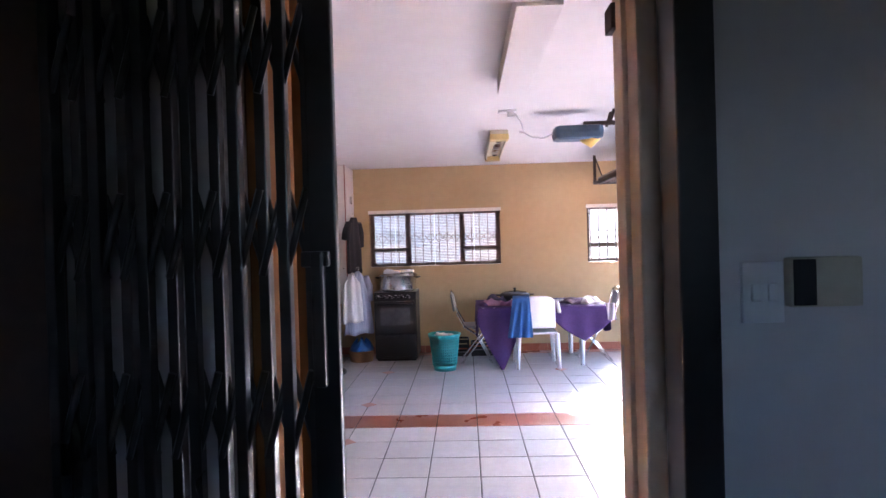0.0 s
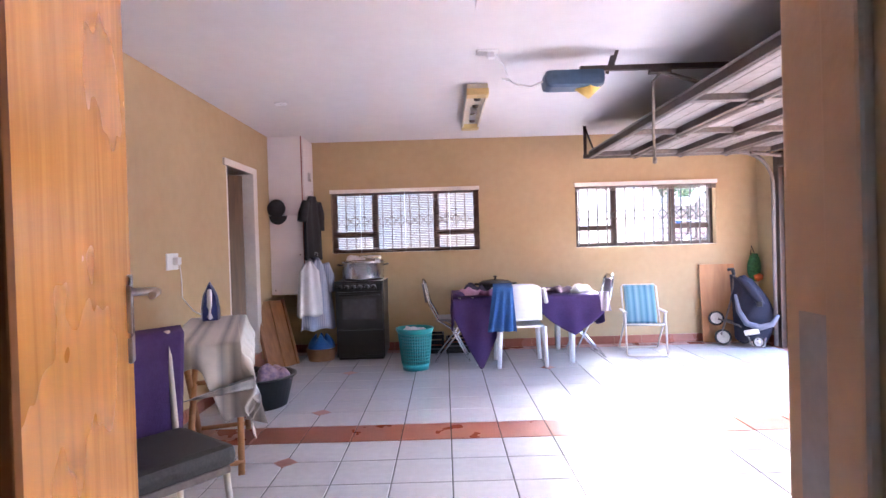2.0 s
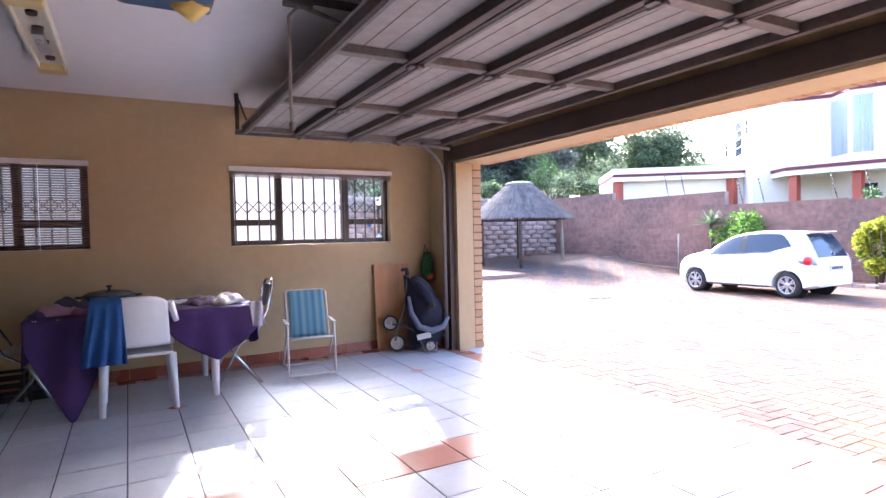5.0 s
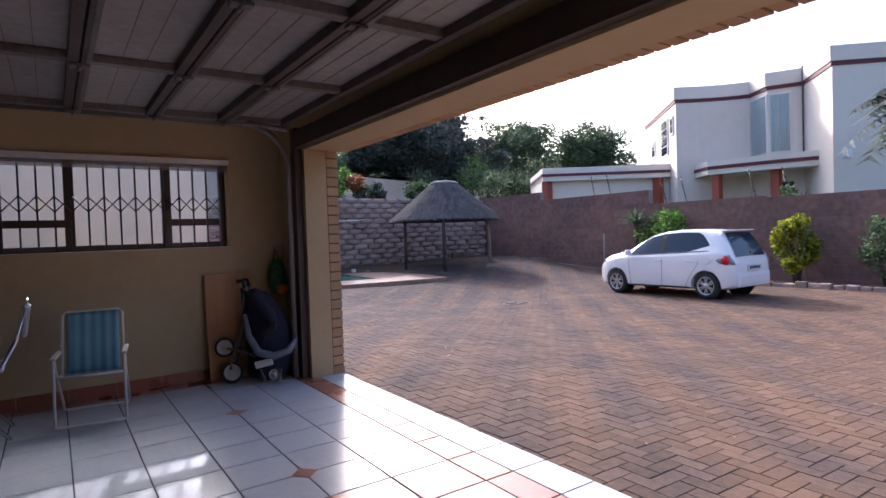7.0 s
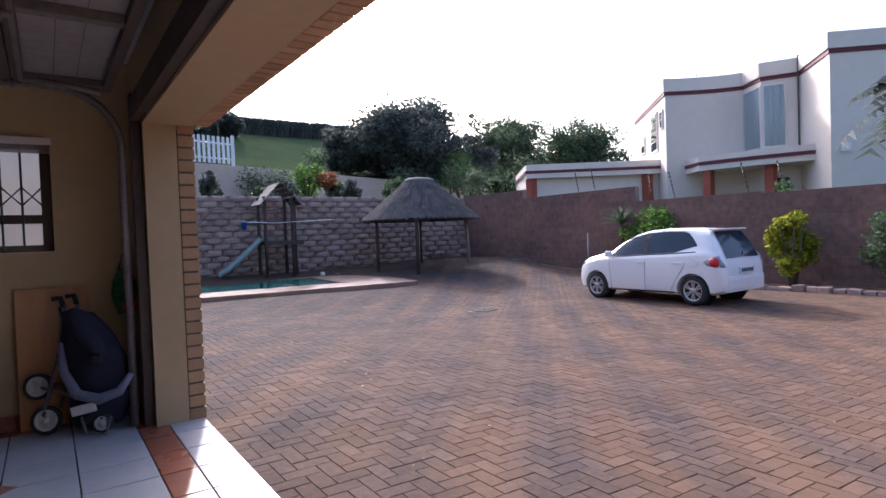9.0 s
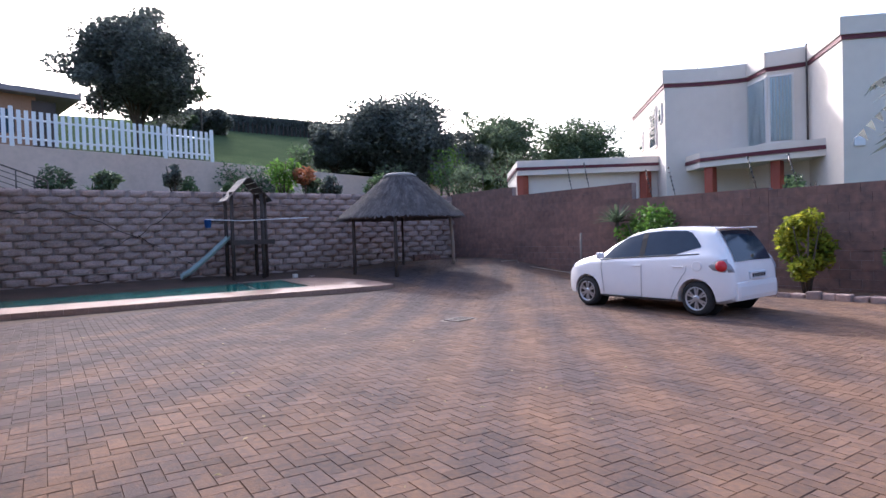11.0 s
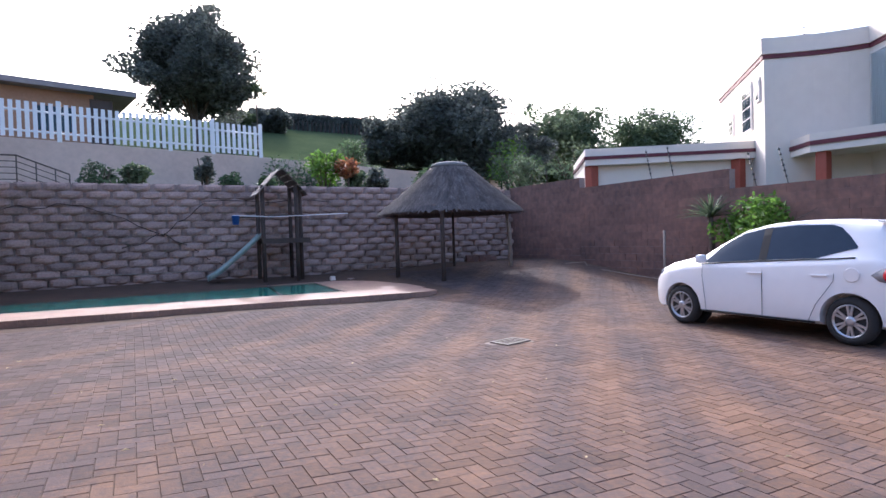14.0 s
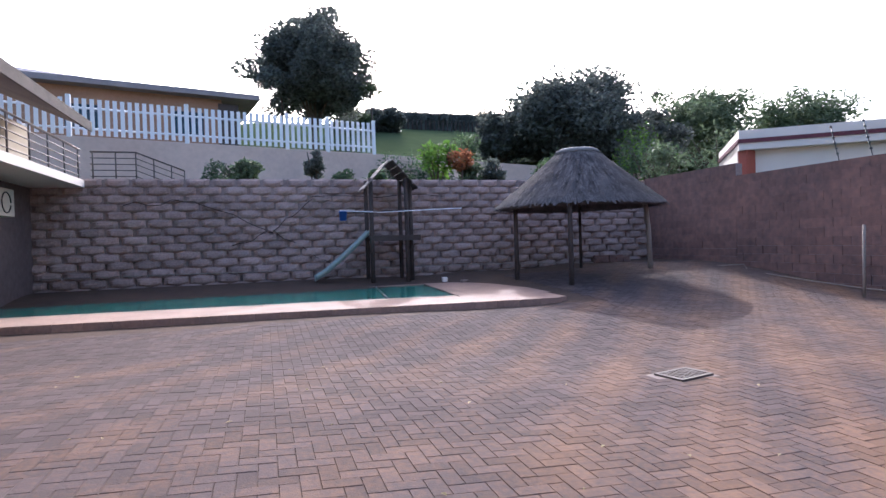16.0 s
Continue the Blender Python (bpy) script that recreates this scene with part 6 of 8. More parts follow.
sheet(bm, 28, 34, garment, 0.004)
solo("blue_garment", bm, M_BLUE, "blue garment draped over the white chair back", "garment")


def chrome_chair(at, rz):
    t = thing("chrome_chair", "chrome tube chair with grey seat at the table end", "chair", at, rz)
    for s in (-1, 1):
        bm = bmesh.new()
        tube(bm, [(s * 0.19, 0.17, 0.0), (s * 0.19, -0.02, 0.36), (s * 0.19, -0.16, 0.45), (s * 0.18, -0.25, 0.62), (s * 0.16, -0.30, 0.84)], 0.012, 8)
        part("side_frame", bm, M_CHROME, t)
        bm = bmesh.new()
        tube(bm, [(s * 0.17, -0.20, 0.0), (s * 0.18, 0.16, 0.44)], 0.012, 8)
        part("leg", bm, M_CHROME, t)
    bm = bmesh.new()
    tube(bm, [(-0.16, -0.30, 0.84), (-0.10, -0.315, 0.885), (0.10, -0.315, 0.885), (0.16, -0.30, 0.84)], 0.012, 8)
    part("top_rail", bm, M_CHROME, t)
    bm = bmesh.new()
    rbox(bm, -0.19, -0.18, 0.435, 0.19, 0.20, 0.465, 0.012)
    part("seat", bm, mat("grey vinyl", (0.28, 0.27, 0.29), rough=0.5), t)
    bm = bmesh.new()
    sheet(bm, 8, 8, lambda u, v: Vector(((u - 0.5) * 0.30, -0.285 - 0.03 * v - 0.02 * math.sin(math.pi * u), 0.64 + 0.20 * v)), 0.012)
    part("backrest", bm, mat("grey vinyl back", (0.26, 0.25, 0.27), rough=0.5), t)
    return t


chrome_chair((-0.23, 6.60, 0.0), -90)
chrome_chair((1.20, 6.56, 0.0), 90)

# ---- folding beach chair ----
bc = thing("beach_chair", "folding chair with blue striped cloth on a white frame", "folding chair", (1.87, 6.58, 0.0), -8)
bc.matrix_basis = bc.matrix_basis @ Matrix.Diagonal((0.93, 0.93, 0.9, 1.0))
M_WTUBE = mat("white painted tube", (0.66, 0.62, 0.56), (0.55, 0.5, 0.44), 0.4, 10)
for s in (-1, 1):
    bm = bmesh.new()
    tube(bm, [(s * 0.23, 0.30, 0.02), (s * 0.225, -0.06, 0.36), (s * 0.225, -0.16, 0.52)], 0.011, 7)
    part("rear_leg", bm, M_WTUBE, bc)
    bm = bmesh.new()
    tube(bm, [(s * 0.225, -0.22, 0.02), (s * 0.225, -0.17, 0.52)], 0.011, 7)
    part("front_leg", bm, M_WTUBE, bc)
    bm = bmesh.new()
    rbox(bm, s * 0.225 - 0.018, -0.20, 0.515, s * 0.225 + 0.018, 0.16, 0.535, 0.006)
    part("armrest", bm, M_WTUBE, bc)
bm = bmesh.new()
tube(bm, [(-0.225, -0.22, 0.02), (-0.20, -0.225, 0.011), (0.20, -0.225, 0.011), (0.225, -0.22, 0.02)], 0.011, 7)
part("front_bar", bm, M_WTUBE, bc)
bm = bmesh.new()
tube(bm, [(-0.23, 0.30, 0.02), (-0.2, 0.305, 0.011), (0.2, 0.305, 0.011), (0.23, 0.30, 0.02)], 0.011, 7)
part("rear_bar", bm, M_WTUBE, bc)
bm = bmesh.new()
tube(bm, [(-0.205, 0.03, 0.33), (-0.205, 0.20, 0.80), (-0.18, 0.21, 0.825), (0.18, 0.21, 0.825), (0.205, 0.20, 0.80), (0.205, 0.03, 0.33)], 0.011, 7)
part("back_frame", bm, M_WTUBE, bc)
bm = bmesh.new()
tube(bm, [(-0.21, 0.06, 0.345), (-0.21, -0.18, 0.375), (0.21, -0.18, 0.375), (0.21, 0.06, 0.345)], 0.011, 7)
part("seat_frame", bm, M_WTUBE, bc)
M_BCLOTH = stripes("blue striped canvas", ((0.10, 0.23, 0.30), (0.20, 0.38, 0.46), (0.07, 0.20, 0.30), (0.26, 0.42, 0.48), (0.10, 0.23, 0.30)), 0, 0.14)
bm = bmesh.new()
sheet(bm, 10, 14, lambda u, v: Vector(((u - 0.5) * 0.36, 0.045 + 0.155 * v - 0.012 * math.sin(math.pi * v), 0.36 + 0.465 * v)), 0.005)
part("back_cloth", bm, M_BCLOTH, bc)
bm = bmesh.new()
sheet(bm, 10, 8, lambda u, v: Vector(((u - 0.5) * 0.38, -0.18 + 0.23 * v, 0.385 - 0.03 * v - 0.02 * math.sin(math.pi * v))), 0.005)
part("seat_cloth", bm, M_BCLOTH, bc)

# ---- leaning board, stroller, bag ----
bm = bmesh.new()
rbox(bm, -0.21, -0.008, 0.0, 0.21, 0.008, 0.93, 0.002, pose(0, 0, 0, -5, 0, 0))
solo("plywood_board", bm, wood("pale plywood", (0.50, 0.25, 0.10), (0.42, 0.20, 0.08), "Z", 4, 0.6), "orange-brown plywood board leaning on the wall", "board", (2.97, 7.07, 0.004))
pr = thing("stroller", "folded navy stroller with grey trim leaning by the pier", "stroller", (3.20, 6.84, 0.0), -29)
M_NAVY = mat("navy stroller fabric", (0.010, 0.011, 0.026), (0.018, 0.019, 0.036), 0.9, 14, bump=0.3)
M_GREYPAD = mat("grey-blue padded trim", (0.17, 0.175, 0.23), (0.12, 0.125, 0.17), 0.7, 10, bump=0.2)
for x, y, z, r in ((-0.35, -0.05, 0.305, 0.085), (-0.28, -0.10, 0.095, 0.09), (0.08, -0.14, 0.065, 0.06), (-0.08, 0.08, 0.065, 0.06)):
    wm = pose(x, y, z, 82, 0, 8)
    bm = bmesh.new()
    lathe(bm, [(r * 0.74, -0.018), (r, -0.014), (r, 0.014), (r * 0.74, 0.018), (r * 0.74, -0.018)], n=22, m=wm)
    w = part("wheel", bm, M_TYRE, pr)
    bm = bmesh.new()
    for k in range(5):
        box(bm, 0.008, -0.010, -0.010, r * 0.76, 0.010, 0.010, wm @ pose(0, 0, 0, 0, 0, 72 * k))
    lathe(bm, [(0.0, -0.022), (0.02, -0.022), (0.02, 0.022), (0.0, 0.022)], n=10, m=wm)
    lathe(bm, [(r * 0.62, -0.014), (r * 0.755, -0.019), (r * 0.755, 0.019), (r * 0.62, 0.014), (r * 0.62, -0.014)], n=20, m=wm)
    part("hub", bm, M_WTUBE, w, "pale spoked hub")
for d_ in (-0.10, 0.10):
    for pts in ([(-0.30, d_, 0.12), (-0.21, d_, 0.45), (-0.17, d_, 0.66), (-0.15, d_ * 0.8, 0.84)], [(0.07, d_, 0.08), (-0.06, d_, 0.36), (-0.15, d_ * 0.9, 0.72)], [(-0.34, d_ * 0.5, 0.30), (-0.12, d_, 0.24), (0.10, d_, 0.10)]):
        part("frame_tube", tube(bmesh.new(), pts, 0.011, 7), M_GALV, pr)
    part("grip", tube(bmesh.new(), [(-0.155, d_ * 0.8, 0.82), (-0.17, d_ * 0.8, 0.88), (-0.22, d_ * 0.8, 0.875)], 0.017, 8), M_BLACKPLASTIC, pr)
bm = bmesh.new()


def folded(u, v):
    left, right = -0.20 + 0.04 * v, -0.02 + 0.27 * math.sin(math.pi * min(0.72 * v + 0.05, 1.0))
    x = left + (right - left) * u
    return Vector((x, -0.06 - 0.10 * math.sin(math.pi * u) + 0.012 * math.sin(17 * v + 5 * u), 0.80 - 0.74 * v + 0.02 * math.sin(9 * u + 2)))


sheet(bm, 16, 26, folded, 0.03)
part("seat_fabric", bm, M_NAVY, pr)
part("canopy", tube(bmesh.new(), [(-0.10, -0.12, 0.79), (-0.02, -0.17, 0.70), (0.06, -0.19, 0.60), (0.12, -0.18, 0.49)], 0.05, 10, [0.03, 0.05, 0.055, 0.035]), M_NAVY, pr, "folded navy canopy")
part("grey_trim", tube(bmesh.new(), [(-0.14, -0.17, 0.60), (-0.11, -0.20, 0.42), (-0.03, -0.22, 0.28), (0.10, -0.22, 0.24), (0.22, -0.20, 0.28), (0.28, -0.17, 0.38)], 0.03, 9, [0.016, 0.028, 0.034, 0.036, 0.03, 0.018]), M_GREYPAD, pr, "grey padded bumper")
part("foot_panel", rbox(bmesh.new(), -0.02, -0.25, 0.15, 0.13, -0.225, 0.21, 0.010, pose(0, 0, 0, 0, -12, 0)), M_WTUBE, pr, "pale plastic footrest")
part("lower_loop", tube(bmesh.new(), [(-0.02, -0.20, 0.13), (0.02, -0.23, 0.03), (0.14, -0.23, 0.02), (0.15, -0.19, 0.12)], 0.010, 7), M_GALV, pr)
part("buckle", rbox(bmesh.new(), 0.07, -0.235, 0.47, 0.13, -0.205, 0.53, 0.012), M_BLACKPLASTIC, pr)
sb = thing("green_bag", "green and orange patterned bag hung on the wall", "bag", (3.40, 7.12, 0.74))
bm = bmesh.new()
sheet(bm, 14, 14, lambda u, v: Vector((0.075 * math.cos(6.283 * u) * (0.5 + 0.6 * math.sin(math.pi * v)), 0.045 * math.sin(6.283 * u) - 0.02, 0.30 - 0.32 * v + 0.01 * math.sin(9 * u))), 0.004)
part("bag_body", bm, mat("green patterned cloth", (0.05, 0.22, 0.06), (0.02, 0.06, 0.03), 0.9, 9), sb)
bm = bmesh.new()
lathe(bm, [(0.0, -0.05), (0.055, -0.02), (0.06, 0.03), (0.0, 0.06)], (0.03, -0.04, 0.02), 14)
part("orange_pouch", bm, pc("orange cloth", (0.55, 0.13, 0.03)), sb)
part("strap", tube(bmesh.new(), [(-0.03, 0.0, 0.28), (0.0, 0.03, 0.40), (0.03, 0.0, 0.28)], 0.006, 5), M_BLACKCLOTH, sb)

# ---- ironing table, iron, tub, near chair ----
it = thing("ironing_board", "wooden ironing board on crossed pine legs", "ironing board", (-1.68, 3.64, 0.0), 18)
M_PINE = wood("orange pine", (0.36, 0.17, 0.06), (0.27, 0.12, 0.04), "Z", 7, 0.5)
part("board", rbox(bmesh.new(), -0.17, -0.62, 0.79, 0.17, 0.60, 0.815, 0.008), M_PINE, it)
for x in (-0.14, 0.14):
    part("leg", tube(bmesh.new(), [(x, -0.18, 0.0), (x * 0.9, 0.42, 0.79)], 0.019, 6), M_PINE, it)
    part("leg", tube(bmesh.new(), [(x * 1.15, 0.68, 0.0), (x * 1.05, -0.22, 0.79)], 0.019, 6), M_PINE, it)
for y, z in ((-0.14, 0.06), (0.18, 0.47), (0.62, 0.06)):
    part("stretcher", tube(bmesh.new(), [(-0.16, y, z), (0.16, y, z)], 0.015, 6), M_PINE, it)
M_SHEET = stripes("white cloth with grey stripes", ((0.62, 0.60, 0.56), (0.64, 0.62, 0.58), (0.63, 0.61, 0.57), (0.30, 0.30, 0.31), (0.60, 0.58, 0.54), (0.36, 0.36, 0.37), (0.62, 0.60, 0.56)), 0, 0.17)
bm = bmesh.new()


def spread(u, v):
    """Cloth over the board: a short fall at the end, a longer one at the corner and along one side."""
    x, y = -0.185 + 0.57 * u, 0.61 - (1.23 + 0.13 + 0.24 * smooth((u - 0.30) / 0.2)) * (1 - v)
    ox, oy = max(0.0, x - 0.175), max(0.0, -0.625 - y)
    over = max(ox, oy) + 0.35 * min(ox, oy)
    f = smooth(over / 0.12)
    hem = 0.14 * noise.noise(Vector((x * 6, y * 6, 5))) * f
    xx = min(x, 0.175) + f * (0.025 + 0.028 * math.sin(23 * y + 3 * x) + 0.2 * min(ox, oy)) * (1 if ox > 0 else 0)
    yy = max(y, -0.625) - f * (0.03 + 0.03 * math.sin(30 * x + 1) + 0.2 * min(ox, oy)) * (1 if oy > 0 else 0)
    return Vector((xx, yy, 0.823 - over + hem * 0.6 + 0.006 * noise.noise(Vector((x * 9, y * 9, 2))) * (1 - f)))


sheet(bm, 44, 60, spread, 0.004)
o = solo("ironing_cloth", bm, M_SHEET, "white grey-striped cloth draped over the ironing board", "cloth", (-1.68, 3.64, 0.004), 18)
ir = thing("iron", "white and dark blue steam iron standing on its heel", "iron", (-1.83, 3.97, 0.832), 200)
bm = bmesh.new()
n = 14
prof = [(0.0, 0.055), (0.08, 0.055), (0.16, 0.042), (0.22, 0.016), (0.245, 0.003)]
vs = []
for z, w in prof:
    vs.append([bm.verts.new((-w, -0.04, z)), bm.verts.new((w, -0.04, z)), bm.verts.new((w * 0.8, 0.03, z * 0.95)), bm.verts.new((-w * 0.8, 0.03, z * 0.95))])
for a, b in zip(vs, vs[1:]):
    for j in range(4):
        bm.faces.new((a[j], a[(j + 1) % 4], b[(j + 1) % 4], b[j]))
bm.faces.new(vs[0])
bm.faces.new(vs[-1][::-1])
part("body", bm, mat("dark blue plastic", (0.03, 0.04, 0.16), rough=0.3), ir)
bm = bmesh.new()
vs = []
for z, w in prof:
    vs.append([bm.verts.new((-w * 1.08, -0.052, z)), bm.verts.new((w * 1.08, -0.052, z)), bm.verts.new((w * 1.08, -0.04, z)), bm.verts.new((-w * 1.08, -0.04, z))])
for a, b in zip(vs, vs[1:]):
    for j in range(4):
        bm.faces.new((a[j], a[(j + 1) % 4], b[(j + 1) % 4], b[j]))
bm.faces.new(vs[0])
bm.faces.new(vs[-1][::-1])
part("soleplate", bm, M_STEEL, ir)
bm = bmesh.new()
tube(bm, [(0, 0.02, 0.02), (0, 0.075, 0.03), (0, 0.085, 0.10), (0, 0.05, 0.17), (0, 0.01, 0.20)], 0.016, 8)
part("handle", bm, M_WHITEPLASTIC, ir)
ws = thing("wall_socket", "white double socket on the ochre wall", "socket", (XL, 4.38, 1.21))
part("plate", rbox(bmesh.new(), 0.0005, -0.085, -0.06, 0.012, 0.085, 0.06, 0.003), M_WHITEPLASTIC, ws)
part("plug", rbox(bmesh.new(), 0.012, -0.01, -0.025, 0.055, 0.045, 0.03, 0.008), M_WHITEPLASTIC, ws)
bm = bmesh.new()
tube(bm, [(0.05, 0.02, -0.02), (0.06, 0.02, -0.12), (0.10, -0.06, -0.26), (0.24, -0.20, -0.34), (0.40, -0.36, -0.365)], 0.004, 5)
part("iron_cord", bm, M_WHITEPLASTIC, ws)

tub = thing("wash_tub", "large black plastic wash tub by the wall", "tub", (-1.88, 4.95, 0.0))
tub.matrix_basis = pose(-1.86, 4.95, 0) @ Matrix.Diagonal((0.84, 0.84, 0.92, 1.0))
bm = bmesh.new()
lathe(bm, [(0.0, 0.004), (0.25, 0.004), (0.265, 0.0), (0.335, 0.25), (0.365, 0.26), (0.365, 0.272), (0.33, 0.272), (0.258, 0.02), (0.0, 0.015)], n=36)
part("bowl", bm, M_BLACKPLASTIC, tub)
solo("dark_laundry", heap(0.36, 0.38, 0.24, 21, 14), M_BLACKCLOTH, "dark clothes heaped in the tub", "laundry", (-1.94, 4.96, 0.10))
solo("patterned_laundry", heap(0.26, 0.22, 0.15, 23, 12), mat("patterned cloth", (0.45, 0.30, 0.32), (0.14, 0.10, 0.20), 0.95, 9, bump=0.3), "patterned pink and grey clothes in the tub", "laundry", (-1.74, 4.93, 0.21), 30)

nc = thing("side_chair", "old chair with black cushion and purple cloth", "chair", (-1.41, 2.42, 0.0), -128)
bm = bmesh.new()
rbox(bm, -0.21, -0.20, 0.47, 0.21, 0.22, 0.55, 0.035)
part("cushion", bm, mat("black worn vinyl", (0.02, 0.02, 0.02), (0.045, 0.042, 0.038), 0.6, 22, bump=0.2), nc, "worn black seat cushion")
part("seat_frame", rbox(bmesh.new(), -0.19, -0.19, 0.44, 0.19, 0.20, 0.47, 0.006), M_GALV, nc)
for x, y in ((-0.18, 0.18), (0.18, 0.18), (-0.18, -0.18), (0.18, -0.18)):
    part("leg", tube(bmesh.new(), [(x * 1.12, y * 1.25, 0.0), (x, y, 0.45)], 0.013, 8), M_WTUBE, nc)
    part("foot", tube(bmesh.new(), [(x * 1.12, y * 1.25, 0.0), (x * 1.1, y * 1.22, 0.05)], 0.016, 8), M_REDEDGE, nc)
for x in (-0.18, 0.18):
    part("back_post", tube(bmesh.new(), [(x, -0.19, 0.45), (x, -0.25, 0.95)], 0.013, 8), M_WTUBE, nc)
part("rail", tube(bmesh.new(), [(-0.2, 0.21, 0.24), (0.2, 0.21, 0.24)], 0.010, 6), M_WTUBE, nc)
bm = bmesh.new()


def throw(u, v):
    s = v * 2 - 1
    x = (u - 0.5) * 0.50 * (1 - 0.06 * abs(s))
    k = abs(s)
    if s < 0:
        return Vector((x + 0.03 * k, -0.235 + 0.03 * k + 0.012 * math.sin(14 * u) * k, 0.965 - 0.62 * k * (1 - 0.35 * u)))
    return Vector((x, -0.268 - 0.02 * k + 0.012 * math.sin(12 * u + 1) * k, 0.965 - 0.55 * k))


sheet(bm, 24, 40, throw, 0.004)
o = solo("purple_throw", bm, M_PURPLE, "purple cloth hung over the chair back", "cloth", (-1.41, 2.42, 0.0), -128)

# ---- garage floor tiles ----
def tile_mesh(name, w, d_, m):
    t = bmesh.new()
    x0, x1, y0, y1, e = 0.0035, w - 0.0035, 0.0035, d_ - 0.0035, 0.003
    a = [t.verts.new(p) for p in ((x0, y0, -0.010), (x1, y0, -0.010), (x1, y1, -0.010), (x0, y1, -0.010))]
    b = [t.verts.new(p) for p in ((x0, y0, -0.002), (x1, y0, -0.002), (x1, y1, -0.002), (x0, y1, -0.002))]
    c = [t.verts.new(p) for p in ((x0 + e, y0 + e, 0), (x1 - e, y0 + e, 0), (x1 - e, y1 - e, 0), (x0 + e, y1 - e, 0))]
    for i in range(4):
        j = (i + 1) % 4
        t.faces.new((a[i], a[j], b[j], b[i]))
        t.faces.new((b[i], b[j], c[j], c[i]))
    t.faces.new(c)
    return finish(name, t, m)


flo = bpy.data.objects["floor"]
ME = {}
xs = [X0 + PITCH * i for i in range(-3, 15)]
xs = [XL] + [x for x in xs if XL + 0.02 < x < 3.36] + [3.39, 3.57, 3.8]
ys = [YN] + [Y0 + PITCH * j for j in range(-8, 11) if Y0 + PITCH * j > YN + 0.05] + [YF]
for i in range(len(xs) - 1):
    for j in range(len(ys) - 1):
        w, d_ = round(xs[i + 1] - xs[i], 4), round(ys[j + 1] - ys[j], 4)
        if xs[i] > XR - 0.01 and (ys[j] < DOOR_Y0 - 0.3 or ys[j + 1] > DOOR_Y1 + 0.3):
            continue
        red = abs(ys[j] - (Y0 + PITCH)) < 0.02 or ys[j + 1] > YF - 0.02 or abs(xs[i] - 3.39) < 0.01
        if xs[i] > 3.5:
            red = False
        key = (w, d_, red)
        if key not in ME:
            ME[key] = tile_mesh("tile", w, d_, M_RED if red else M_TILE)
        ob = new("tile", ME[key])
        ob.parent, ob.matrix_basis = flo, pose(xs[i], ys[j], 0.0)
dia = bmesh.new()
r = 0.074
for rr, z in ((r, 0.0012),):
    c = [dia.verts.new(p) for p in ((r, 0, 0.0012), (0, r, 0.0012), (-r, 0, 0.0012), (0, -r, 0.0012))]
    b = [dia.verts.new(p) for p in ((r + 0.004, 0, -0.003), (0, r + 0.004, -0.003), (-r - 0.004, 0, -0.003), (0, -r - 0.004, -0.003))]
    dia.faces.new(c)
    for i in range(4):
        dia.faces.new((b[i], b[(i + 1) % 4], c[(i + 1) % 4], c[i]))
dme = finish("inset_tile", dia, M_RED)
for ix in (-1.29, -1.29 + 6 * PITCH, -1.29 + 12 * PITCH):
    for iy in (Y0 - 4 * PITCH, Y0, Y0 + 3 * PITCH, Y0 + 7 * PITCH):
        ob = new("inset_tile", dme)
        ob.parent, ob.matrix_basis = flo, pose(ix, iy, 0)

# ---- west house wing with balcony ----
M_YELLOWWALL = mat("yellow-cream house plaster", (0.50, 0.43, 0.33), (0.42, 0.36, 0.27), 0.9, 1.2, bump=0.15)
M_ROOFTILE = mat("grey-brown roof tile", (0.17, 0.13, 0.12), (0.11, 0.085, 0.08), 0.9, 4, bump=0.4)
hw_ = thing("house_wing", "two-storey house wing with steel-railed balcony", "house")
part("wall", box(bmesh.new(), -6.0, 11.0, -0.5, 1.1, 21.85, 2.52), mat("brown house base wall", (0.16, 0.11, 0.095), (0.10, 0.07, 0.06), 0.95, 2, bump=0.3), hw_)
part("upper_wall", box(bmesh.new(), -6.0, 11.0, 2.52, 1.1, 21.85, 3.9), M_YELLOWWALL, hw_)
part("balcony_slab", rbox(bmesh.new(), 1.1, 11.0, 2.52, 2.2, 21.85, 2.70, 0.01), M_WHITEWALL, hw_)
bm = bmesh.new()
v = [bm.verts.new(p) for p in ((2.35, 10.8, 3.90), (2.35, 21.9, 3.90), (-2.5, 21.9, 6.0), (-2.5, 10.8, 6.0), (2.35, 10.8, 4.05), (2.35, 21.9, 4.05), (-2.5, 21.9, 6.15), (-2.5, 10.8, 6.15))]
for f in ((0, 1, 2, 3), (4, 7, 6, 5), (0, 4, 5, 1), (1, 5, 6, 2), (2, 6, 7, 3), (3, 7, 4, 0)):
    bm.faces.new([v[i] for i in f])
part("roof", bm, M_ROOFTILE, hw_)
part("fascia", box(bmesh.new(), 2.352, 10.8, 3.84, 2.39, 21.9, 4.07), M_POLE, hw_)
for i in range(5):
    z = 2.80 + 0.15 * i
    part("rail", tube(bmesh.new(), [(2.14, 11.0, z), (2.14, 21.8, z)], 0.012 if i < 4 else 0.024, 6), M_DARKSTEEL, hw_)
for i in range(12):
    y = 11.2 + i * 0.95
    part("baluster", tube(bmesh.new(), [(2.14, y, 2.70), (2.14, y, 3.42)], 0.018, 6), M_DARKSTEEL, hw_)
ac = part("aircon_unit", rbox(bmesh.new(), 1.12, 19.2, 1.75, 1.45, 20.0, 2.3, 0.02), M_YELLOWWALL, hw_, "cream outdoor air conditioner")
bm = bmesh.new()
tube(bm, arc((1.46, 19.6, 2.02), 0.2, 0, 345, 20, "yz"), 0.012, 6)
